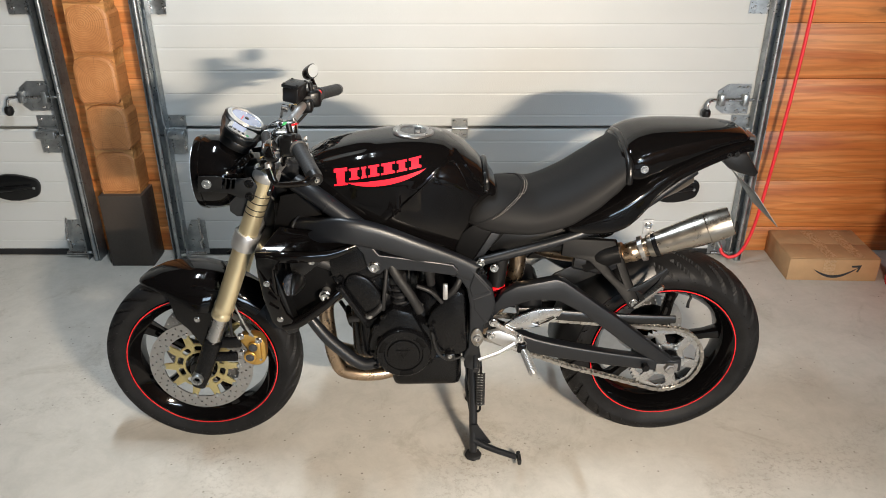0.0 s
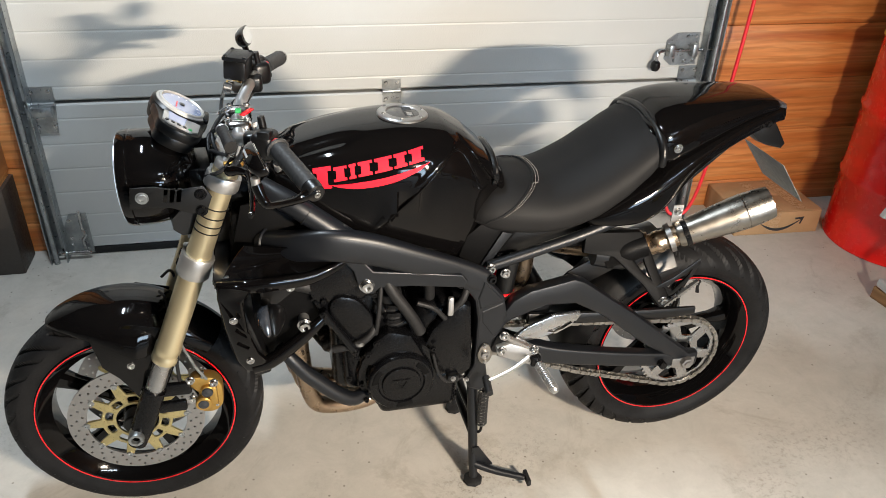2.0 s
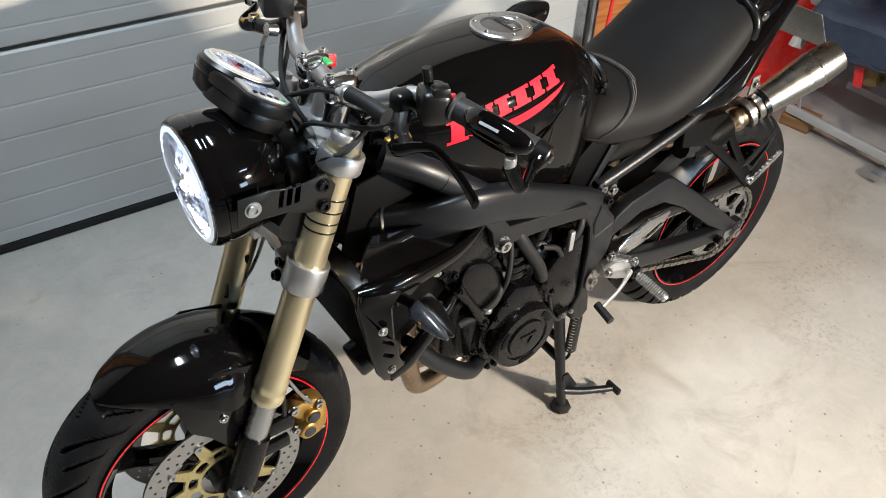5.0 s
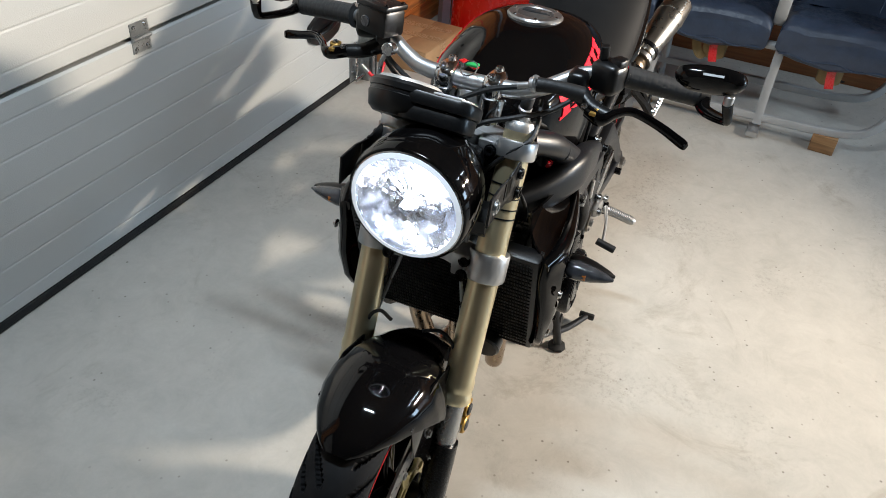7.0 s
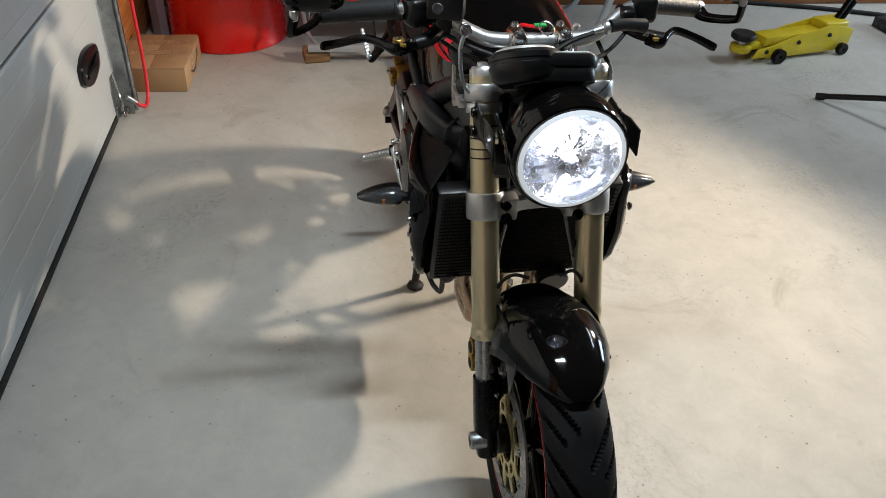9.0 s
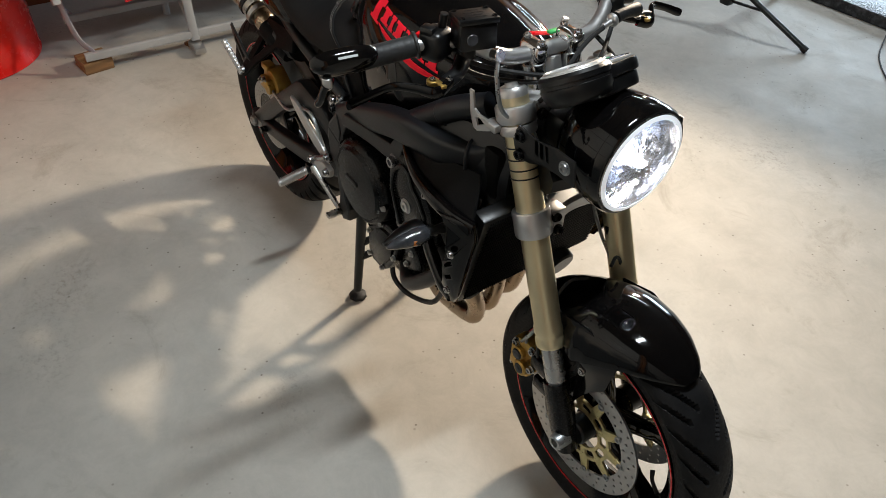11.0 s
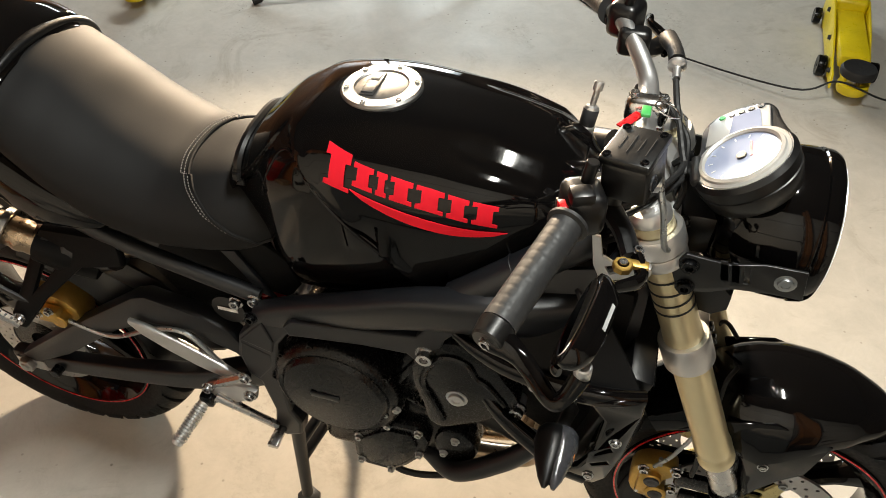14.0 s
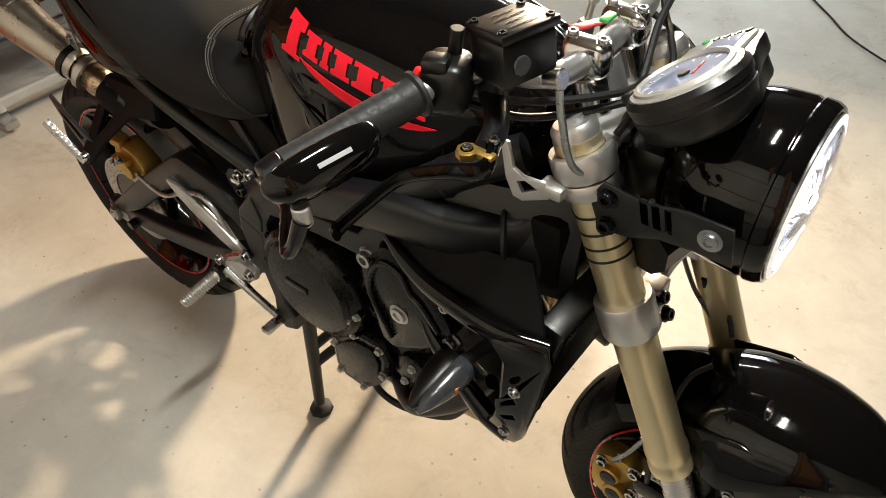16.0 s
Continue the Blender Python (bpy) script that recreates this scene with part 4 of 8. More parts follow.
for s in SIDES:
    br = B()
    o = [(0.092, 0.885), (0.099, 0.93), (0.145, 0.93), (0.185, 0.92), (0.235, 0.925), (0.25, 0.9), (0.238, 0.862), (0.2, 0.868), (0.17, 0.882), (0.13, 0.886)]
    slots = [[(0.155 + d, 0.895), (0.162 + d, 0.895), (0.168 + d, 0.922), (0.161 + d, 0.922)] for d in (0, 0.013, 0.026)]
    plate(br, [o] + slots, 0.004, side_m(s * 0.124), 0.0008)
    bracket = part("headlight_bracket", br, M_PLASTIC, head, "slotted black headlight bracket")
    bolts(head, [(0.118, s * 0.127, 0.908)], (0, s, 0), 0.0095, 0.004, M_ZINC)
    bolts(head, [(0.228, s * 0.127, 0.908), (0.226, s * 0.127, 0.872)], (0, s, 0), 0.009, 0.006, M_ENGINE)
inner = tube(B(), [(0.19, -0.095, 0.83), (0.175, 0, 0.83), (0.19, 0.095, 0.83)], 0.03, 8, 4)
box(inner, (0.22, 0, 0.9), (0.06, 0.13, 0.07), 0.02)
part("wiring_box", inner, M_PLASTIC, head)

# instruments
dm = Matrix.Translation((0.19, 0.006, 1.01)) @ Matrix.Rotation(radians(33), 4, "Y") @ Matrix.Rotation(radians(-90), 4, "Z") @ Matrix.Scale(0.92, 4)
# local x runs to the left side of the rider's right hand, local y up the face, z out of it
DC = pose(-0.056, -0.002, 0.0)
pod = B()
o = [(-0.06, -0.05), (0.03, -0.046), (0.06, -0.038), (0.072, -0.02), (0.07, 0.03), (0.055, 0.05), (0.0, 0.058), (-0.06, 0.06)]
plate(pod, [o], 0.024, dm, 0.005, True)
plate(pod, [[(x * 0.94, y * 0.9) for x, y in o]], 0.03, dm @ pose(0, 0, -0.024), 0.006, True)
lathe(pod, [(0, -0.036), (0.05, -0.036), (0.06, -0.028), (0.0655, -0.006), (0.0655, -0.003), (0.064, -0.002), (0.064, 0.004), (0.066, 0.005), (0.066, 0.014), (0.061, 0.02), (0.0, 0.02)], dm @ DC, 52)
dash = part("instrument_panel", pod, M_PLASTIC, bike, "black instrument cluster with round dial and display coloured as if backlit")
part("dial_bezel", lathe(B(), [(0.0465, 0.0165), (0.0465, 0.0235), (0.049, 0.0265), (0.053, 0.025), (0.0545, 0.0225), (0.059, 0.021), (0.061, 0.0165)], dm @ DC, 52, True), M_DIALRIM, dash, "silver dial ring")
part("bezel_lug", box(B(), (0, 0.058, 0.019), (0.055, 0.014, 0.012), 0.004, dm @ DC), M_PLASTIC, dash)
# dial and display glow by their pale colour only
part("dial_face", lathe(B(), [(0, 0.0215), (0.0468, 0.0215), (0.0468, 0.018), (0, 0.018)], dm @ DC, 44), M_LCD, dash, "pale blue dial coloured as if backlit")
part("dial_needle", box(B(), (0.01, -0.012, 0.0224), (0.03, 0.0025, 0.001), 0, dm @ DC), M_RED, dash)
part("dial_hub", cyl(B(), dm @ DC @ Vector((0, 0, 0.0215)), dm @ DC @ Vector((0, 0, 0.0245)), 0.006, n=14), M_PLASTIC, dash)
for k in range(11):
    a = radians(220 - 26 * k)
    part("dial_mark", box(B(), (0.039, 0, 0.0219), (0.006, 0.0014, 0.0006), 0, dm @ DC @ Matrix.Rotation(a, 4, "Z")), M_WHITE, dash)
part("display_bezel", plate(B(), [[(0.0, -0.036), (0.05, -0.036), (0.062, -0.02), (0.06, 0.03), (0.046, 0.044), (-0.004, 0.048)]], 0.006, dm @ pose(0, 0, 0.0135), 0.002), M_DIALRIM, dash, "silver display surround")
part("display", plate(B(), [[(0.004, -0.026), (0.046, -0.024), (0.046, 0.012), (0.004, 0.016)]], 0.002, dm @ pose(0, 0, 0.0168)), M_LCD, dash, "blue display coloured as if backlit")
for k in range(5):
    part("warning_lamp", cyl(B(), dm @ Vector((0.052, -0.026 + 0.013 * k, 0.0155)), dm @ Vector((0.052, -0.026 + 0.013 * k, 0.0182)), 0.0042, n=10), M_GREEN if k == 4 else M_PLASTIC, dash)

# handlebar
bar = [(0.437, -0.357, 1.011), (0.415, -0.305, 1.024), (0.381, -0.228, 1.04), (0.355, -0.175, 1.041), (0.322, -0.12, 1.016), (0.312, -0.07, 1.004), (0.312, 0.07, 1.004), (0.322, 0.12, 1.016), (0.35, 0.18, 1.042), (0.37, 0.24, 1.043), (0.399, 0.33, 1.032), (0.416, 0.386, 1.02)]
part("handlebar", tube(B(), bar, [0.011, 0.011, 0.011, 0.0115, 0.013, 0.0142, 0.0142, 0.013, 0.0115, 0.011, 0.011, 0.011], 16), M_ALLOY, bike, "bare silver tapered handlebar")
for s in SIDES:
    rz = B()
    cyl(rz, (0.292, s * 0.042, 0.93), (0.308, s * 0.042, 0.985), 0.019, 0.021, 24)
    box(rz, (0.312, s * 0.042, 1.004), (0.056, 0.034, 0.044), 0.014, None, 3)
    riser = part("bar_riser", rz, M_POLISH, bike, "polished bar riser clamp")
    bolts(riser, [(0.294, s * 0.042, 1.026), (0.33, s * 0.042, 1.026)], (0, 0, 1), 0.006, 0.004)
    # rubber grip with flanges, ribs, bar end
    ga, gb = (Vector((0.371, 0.243, 1.043)), Vector((0.412, 0.375, 1.022))) if s > 0 else (Vector((0.383, -0.232, 1.04)), Vector((0.432, -0.346, 1.014)))
    gl = (gb - ga).length
    gm, rings = axis_m(ga, gb), []
    rings.append([gm @ Vector((0.011 * math.cos(2 * math.pi * k / 48), 0.011 * math.sin(2 * math.pi * k / 48), 0)) for k in range(48)])
    for j in range(73):
        t = j / 72
        ring = []
        for k in range(48):
            r = 0.0222 if t < 0.04 else 0.0178
            # staggered moulded pads with shallow gaps
            if 0.08 < t < 0.93 and (j % 6 == 0 or (k + 4 * ((j // 6) % 2)) % 8 == 0):
                r -= 0.00035
            ring.append(gm @ Vector((r * math.cos(2 * math.pi * k / 48), r * math.sin(2 * math.pi * k / 48), t * gl)))
        rings.append(ring)
    grip = part("grip", loft(B(), rings), M_GRIP, bike, "black rubber grip with moulded pads")
    part("bar_end", cyl(B(), gb, gb + (gb - ga).normalized() * 0.022, 0.0185, 0.0165, 20), M_PLASTIC, grip)
    bolts(grip, [tuple(gb + (gb - ga).normalized() * 0.022)], gb - ga, 0.006, 0.004)
    # bar-end mirror: clamp arm, pivot, thin oval housing and its glass
    arm = B()
    e = gb + (gb - ga).normalized() * 0.012
    piv = Vector((0.33, 0.428, 1.046)) if s > 0 else Vector((0.342, -0.398, 1.052))
    tube(arm, [e + Vector((0.0, 0, 0.0)), e + Vector((-0.03, s * 0.012, -0.008)), piv + Vector((0.022, s * 0.004, -0.038)), piv + Vector((0.01, s * 0.006, -0.028)), piv], [0.0125, 0.0075, 0.0065, 0.0065, 0.008], 10, 6, 1.3)
    mirror = part("mirror_arm", arm, M_GLOSS, bike, "gloss black bar-end mirror arm")
    part("pivot", cyl(B(), piv - Vector((0, 0, 0.006)), piv + Vector((0, 0, 0.012)), 0.0075, n=16, bev=0.001), M_ALLOY, mirror)
    mm = Matrix.Translation(piv + Vector((0.008, s * -0.034, 0.03))) @ Matrix.Rotation(radians(s * -9), 4, "Z") @ Matrix.Rotation(radians(-24), 4, "Y")
    rings = []
    for dx, k in ((0.004, 0.9), (0.003, 0.98), (-0.002, 1.0), (-0.009, 0.96), (-0.018, 0.78), (-0.022, 0.4)):
        rings.append([mm @ Vector((dx, 0.053 * k * math.copysign(abs(math.cos(a)) ** 0.85, math.cos(a)), 0.0215 * k * math.copysign(abs(math.sin(a)) ** 0.85, math.sin(a)))) for a in [2 * math.pi * j / 36 for j in range(36)]])
    part("mirror_housing", loft(B(), rings), M_GLOSS, mirror, "gloss black oval mirror housing")
    part("mirror_glass", plate(B(), [[(0.0445 * math.copysign(abs(math.cos(a)) ** 0.85, math.cos(a)), 0.0178 * math.copysign(abs(math.sin(a)) ** 0.85, math.sin(a))) for a in [2 * math.pi * j / 36 for j in range(36)]]], 0.001, mm @ Matrix(((0, 0, 1, 0.0052), (1, 0, 0, 0), (0, 1, 0, 0), (0, 0, 0, 1)))), M_MIRROR, mirror, "mirror glass")
    part("badge", plate(B(), [[(-0.015, -0.0018), (0.015, -0.0018), (0.015, 0.0018), (-0.015, 0.0018)]], 0.0008, mm @ Matrix(((0, 0.919, -0.395, -0.0137), (-1, 0, 0, 0), (0, 0.395, 0.919, 0.019), (0, 0, 0, 1)))), M_GREYP, mirror)
    # switch block, lever perch, lever with gold adjuster
    sm = Matrix.Translation((0.362, s * 0.212, 1.042)) @ Matrix.Rotation(radians(s * 22), 4, "Z")
    sw = B()
    box(sw, (0, 0, 0), (0.044, 0.05, 0.052), 0.012, sm, 3)
    box(sw, (0.006, s * 0.012, 0.024), (0.026, 0.022, 0.018), 0.005, sm)
    switch = part("switch_block", sw, M_PLASTIC, bike, "black handlebar switch block")
    part("red_switch", box(B(), (0.022, s * 0.012, 0.012), (0.014, 0.016, 0.010), 0.003, sm), M_RED, switch, "red button")
    part("rocker", box(B(), (0.016, -s * 0.012, -0.006), (0.016, 0.014, 0.012), 0.003, sm), M_RUBBER, switch)
    part("stalk", cyl(B(), sm @ Vector((-0.004, -s * 0.01, 0.02)), sm @ Vector((-0.008, -s * 0.01, 0.05)), 0.007, n=12), M_PLASTIC, switch)
    per = B()
    box(per, (0.345, s * 0.17, 1.03), (0.045, 0.032, 0.04), 0.01, None, 3)
    tube(per, [(0.34, s * 0.17, 1.02), (0.315, s * 0.2, 1.008), (0.302, s * 0.235, 1.004)], [0.016, 0.013, 0.012], 10, 5, 0.8)
    perch = part("lever_perch", per, M_PLASTIC, bike, "black lever perch")
    if s > 0:
        lev = [(0.3, 0.225, 1.006), (0.29, 0.258, 1.0), (0.315, 0.282, 1.003), (0.34, 0.31, 1.002), (0.352, 0.35, 0.99), (0.355, 0.378, 0.984), (0.35, 0.384, 0.984)]
    else:
        lev = [(0.3, -0.2, 1.006), (0.291, -0.225, 1.0), (0.31, -0.245, 1.008), (0.327, -0.268, 1.009), (0.332, -0.31, 0.994), (0.33, -0.35, 0.976), (0.325, -0.358, 0.974)]
    gy = 0.253 if s > 0 else -0.217
    part("lever", tube(B(), lev, [0.011, 0.011, 0.0085, 0.0075, 0.0075, 0.0085, 0.006], 10, 6, 0.65, (0, 0, 1)), M_GLOSS, perch, "short black folding lever")
    part("adjuster", cyl(B(), (0.31, gy, 1.004), (0.31, gy, 1.013), 0.0105, n=8), M_GOLD2, perch, "gold lever adjuster")
    part("adjuster_arm", box(B(), (0.297, gy - s * 0.005, 1.009), (0.026, 0.011, 0.006), 0.002), M_GOLD2, perch)
    bolts(perch, [(0.31, gy, 1.013), (0.297, gy - s * 0.022, 1.014)], (0, 0, 1), 0.0045, 0.003)

# brake fluid reservoir on the right, clutch cable perch on the left
rm = Matrix.Translation((0.318, 0.17, 1.072)) @ Matrix.Rotation(radians(-16), 4, "Z") @ Matrix.Rotation(radians(6), 4, "Y")
res = part("brake_reservoir", box(B(), (0, 0, -0.004), (0.05, 0.064, 0.044), 0.006, rm, 2), M_PLASTIC, bike, "square black brake fluid reservoir")
part("reservoir_lid", box(B(), (0, 0, 0.022), (0.054, 0.068, 0.01), 0.003, rm), M_PLASTIC, res)
for k in range(4):
    part("print_bar", box(B(), (-0.016 + 0.01 * k, 0, 0.0276), (0.0008, 0.034 - 0.01 * (k % 2), 0.0005), 0, rm), M_CAP, res)
part("sight_glass", cyl(B(), rm @ Vector((-0.024, 0.012, -0.006)), rm @ Vector((-0.027, 0.012, -0.006)), 0.0095, n=20), M_SMOKE, res)
bolts(res, [tuple(rm @ Vector((x, y, 0.027))) for x in (-0.02, 0.02) for y in (-0.027, 0.027)], (0, 0, 1), 0.004, 0.002, M_ENGINE)
part("banjo", cyl(B(), (0.3, 0.14, 1.03), (0.282, 0.14, 1.035), 0.011, n=14), M_CHROME, res)
part("brake_line", tube(B(), [(0.285, 0.142, 1.03), (0.275, 0.15, 1.0), (0.262, 0.14, 0.94), (0.24, 0.09, 0.9), (0.235, 0.06, 0.82)], 0.004, 8), M_ZINC, res, "braided brake line")
part("cable_adjuster", lathe(B(), [(0, 0.001), (0.009, 0), (0.0105, 0.002), (0.0125, 0.003), (0.0125, 0.008), (0.0105, 0.01), (0.0055, 0.012), (0.0055, 0.03), (0, 0.03)], axis_m((0.284, -0.118, 1.036), (0.281, -0.06, 1.02)), 26), M_ALLOY, bike, "knurled clutch cable adjuster")
part("cable_boot", tube(B(), [(0.3, -0.19, 1.03), (0.29, -0.15, 1.037), (0.2845, -0.119, 1.0365)], [0.013, 0.0105, 0.0115], 12, 4), M_RUBBER, bike)
for pts in ([(0.286, -0.12, 1.033), (0.276, -0.05, 1.015), (0.262, 0.0, 0.99), (0.25, 0.05, 0.96), (0.27, 0.075, 0.92), (0.33, 0.06, 0.86)],
            [(0.34, 0.19, 1.02), (0.3, 0.13, 1.0), (0.265, 0.06, 0.985), (0.255, 0.0, 0.97), (0.28, -0.03, 0.92), (0.35, -0.05, 0.86)],
            [(0.345, -0.19, 1.02), (0.31, -0.14, 0.985), (0.275, -0.09, 0.975), (0.25, -0.04, 0.96), (0.26, 0.0, 0.9), (0.33, 0.03, 0.85)],
            [(0.36, 0.205, 1.02), (0.32, 0.15, 0.985), (0.28, 0.09, 0.975), (0.245, 0.02, 0.965), (0.25, -0.03, 0.92)],
            [(0.33, -0.12, 0.99), (0.27, -0.13, 0.955), (0.24, -0.1, 0.93), (0.25, -0.05, 0.86), (0.3, -0.06, 0.8)]):
    part("control_cable", tube(B(), pts, 0.0042, 8), M_RUBBER, bike, "black control cable")
dpm = axis_m((0.392, -0.07, 0.898), (0.38, -0.09, 0.992))
damper = part("steering_damper", lathe(B(), [(0, 0), (0.006, 0), (0.006, 0.026), (0.0115, 0.028), (0.0125, 0.03), (0.0125, 0.045), (0.0105, 0.046), (0.0105, 0.072), (0.0085, 0.075), (0.0045, 0.076), (0.0045, 0.098), (0.007, 0.099), (0.007, 0.109), (0.0055, 0.111), (0, 0.111)], dpm, 22), M_ALLOY, bike, "small polished steering damper rod")
part("damper_sleeve", lathe(B(), [(0.0107, 0.047), (0.0112, 0.048), (0.0112, 0.07), (0.0107, 0.071)], dpm, 22), M_INK, damper, "dark printed sleeve")
part("damper_eye", lathe(B(), [(0.005, -0.004), (0.009, -0.004), (0.009, 0.004), (0.005, 0.004)], Matrix.Translation((0.402, -0.06, 0.93)) @ Matrix.Rotation(radians(90), 4, "X"), 18, True), M_ALLOY, damper)
part("key_ring", tube(B(), [(0.288 + 0.016 * math.cos(a), -0.004 + 0.013 * math.sin(a), 1.034 + 0.006 * math.cos(a)) for a in [2 * math.pi * k / 18 for k in range(19)]], 0.0012, 6, 1), M_CHROME, bike, "thin split key ring")
part("key_tag", plate(B(), [[(-0.02, -0.006), (0.02, -0.006), (0.02, 0.006), (-0.02, 0.006)]], 0.003, Matrix.Translation((0.33, 0.012, 1.022)) @ Matrix.Rotation(radians(60), 4, "Z"), 0.001), M_RED, bike, "red key tag")
part("key", box(B(), (0.313, 0.0, 1.03), (0.012, 0.022, 0.005), 0.002), M_GREEN, bike, "green key grip")
part("ignition_lock", cyl(B(), (0.3, 0, 0.94), (0.318, 0, 0.985), 0.022, n=22), M_ALLOY, bike)
lug = lathe(B(), [(0.0268, -0.009), (0.032, -0.009), (0.033, -0.007), (0.033, 0.007), (0.032, 0.009), (0.0268, 0.009)], axis_m(on_fork(0.9, 1), on_fork(1.0, 1)), 30, True)
plate(lug, [[(0.285, 0.893), (0.29, 0.912), (0.318, 0.91), (0.33, 0.916), (0.337, 0.946), (0.347, 0.946), (0.34, 0.9), (0.33, 0.878), (0.318, 0.876)], [(0.3, 0.9), (0.318, 0.888), (0.325, 0.9), (0.315, 0.905)]], 0.0055, side_m(0.146), 0.0015)
box(lug, (0.285, 0.138, 0.902), (0.03, 0.022, 0.016), 0.004)
part("clip_on_bracket", lug, M_ALLOY, bike)

# ---- bodywork ----


def stations(table, count):
    """Interpolates rows of numbers smoothly; the first of a row is where it stands."""
    pts = [Vector((r[0], 0, 0)) for r in table]
    xs = [r[0] for r in table]
    out = []
    for k in range(count):
        x = xs[0] + (xs[-1] - xs[0]) * (0.5 - 0.5 * math.cos(math.pi * k / (count - 1)))
        i = max(j for j in range(len(xs)) if xs[j] <= x + 1e-9)
        i = min(i, len(xs) - 2)
        t = (x - xs[i]) / (xs[i + 1] - xs[i])
        row = [x]
        for c in range(1, len(table[0])):
            p0, p1, p2, p3 = (table[max(0, min(len(xs) - 1, i + d))][c] for d in (-1, 0, 1, 2))
            v = 0.5 * (2 * p1 + (p2 - p0) * t + (2 * p0 - 5 * p1 + 4 * p2 - p3) * t * t + (3 * p1 - p0 - 3 * p2 + p3) * t**3)
            row.append(v)
        out.append(row)
    return out


def section(x, w, top, bot, e_top, e_bot, n=56, belt=0.45):
    """A closed rounded cross-section in the y-z plane, widest at the belt."""
    ring, mid = [], bot + (top - bot) * belt
    for j in range(n):
        a = 2 * math.pi * j / n
        ca, sa = math.cos(a), math.sin(a)
        e = e_top if sa > 0 else e_bot
        y = w * math.copysign(abs(ca) ** (2 / e), ca)
        z = mid + (top - mid if sa > 0 else mid - bot) * math.copysign(abs(sa) ** (2 / e), sa)
        ring.append(Vector((x, y, z)))
    return ring


# fuel tank: rounded crown, flat flanks, recessed knee panels behind a crease
TANK = [(0.355, 0.05, 0.935, 0.885), (0.375, 0.085, 0.953, 0.868), (0.42, 0.118, 0.974, 0.845), (0.5, 0.14, 0.993, 0.8), (0.58, 0.148, 1.003, 0.748), (0.66, 0.148, 1.006, 0.712), (0.74, 0.14, 0.996, 0.682), (0.79, 0.127, 0.972, 0.674), (0.83, 0.108, 0.938, 0.705), (0.86, 0.09, 0.905, 0.765), (0.878, 0.075, 0.88, 0.80), (0.886, 0.05, 0.862, 0.81)]


TANK_ROWS = stations(TANK, 170)


def tank_ring(row, n=220):
    mid = max(0.5 * (row[2] + row[3]), row[2] - 0.115)
    ring = section(*row, 2.7, 6.0, n, (mid - row[3]) / (row[2] - row[3]))
    for p in ring:
        # crease from the low front corner up to the rear shoulder
        d = (p.x - 0.567) * 0.695 - (p.z - 0.793) * 0.72
        e = (p.x - 0.775) * 0.8 + (p.z - 0.972) * 0.6
        deep = smooth01(d / 0.004) * smooth01(-e / 0.006) * smooth01((p.x - 0.5) / 0.02)
        p.y += math.copysign(0.0035, p.y) * math.exp(-((d + 0.006) / 0.009) ** 2) * smooth01((p.x - 0.5) / 0.02) * (1 if abs(p.y) > 0.05 and e < 0 else 0)
        p.y -= math.copysign((0.007 + 0.035 * max(0, d)) * deep, p.y) * (1 if abs(p.y) > 0.06 else 0)
        # scoops along the front of the crown
        s = smooth01((0.57 - p.x) / 0.07) * math.exp(-((abs(p.y) - 0.08) / 0.019) ** 2) * (1 if p.z > 0.92 else 0)
        p.z -= 0.0065 * s
    return ring


tank = part("fuel_tank", loft(B(), [tank_ring(r) for r in TANK_ROWS]), M_GLOSS, bike, "gloss black fuel tank with red side lettering", 28)
capm = Matrix.Translation((0.657, 0, 1.0035)) @ Matrix.Rotation(radians(4), 4, "Y")
cap = part("filler_ring", lathe(B(), [(0.036, 0.004), (0.038, 0.006), (0.053, 0.0052), (0.056, 0.002), (0.056, -0.01), (0.036, -0.01)], capm, 48, True), M_DISC, tank, "silver filler cap ring")
flap = part("filler_flap", lathe(B(), [(0, 0.0045), (0.034, 0.0045), (0.0362, 0.0035), (0.0362, -0.004), (0, -0.004)], capm, 40), M_FLAP, tank, "dull grey filler flap")
part("flap_hinge", box(B(), (0.012, 0, 0.0052), (0.02, 0.058, 0.003), 0.001, capm), M_CAP, flap)
part("lock_cover", box(B(), (0.012, 0.014, 0.0068), (0.017, 0.022, 0.0024), 0.001, capm), M_INK, flap)
part("lock_slot", box(B(), (0.012, -0.016, 0.0068), (0.012, 0.016, 0.0014), 0.0005, capm), M_DISC, flap)
bolts(tank, [tuple(capm @ Vector((0.0475 * math.cos(a), 0.0475 * math.sin(a), 0.0056))) for a in [math.pi / 3 * k + 0.3 for k in range(6)]], (0, 0, 1), 0.0035, 0.002)


def tank_side(x, z):
    """Half width of the tank's flank at a height."""
    row = [x] + [float(np.interp(x, [r[0] for r in TANK_ROWS], [r[c] for r in TANK_ROWS])) for c in (1, 2, 3)]
    near = sorted((p for p in tank_ring(row, 360) if p.y > 0), key=lambda p: abs(p.z - z))[:2]
    a, b = near
    if abs(a.z - b.z) < 1e-6:
        return max(a.y, b.y)
    return a.y + (b.y - a.y) * (z - a.z) / (b.z - a.z)


def on_flank(bm, s, lift, pieces, thick=0.0012):
    """Thin vinyl shapes laid on the curved flank: pieces are outlines in x and z."""
    for line in pieces:
        t = bmesh.new()
        me_bm = plate(t, [line], thick)
        bmesh.ops.triangulate(t, faces=t.faces)
        bmesh.ops.subdivide_edges(t, edges=[e for e in t.edges if e.calc_length() > 0.012], cuts=2, use_grid_fill=True)
        for v in t.verts:
            x, z, d = v.co.x, v.co.y, v.co.z
            v.co = Vector((x, s * (tank_side(x, z) + lift + d), z))
        merge(bm, t)
    return bm


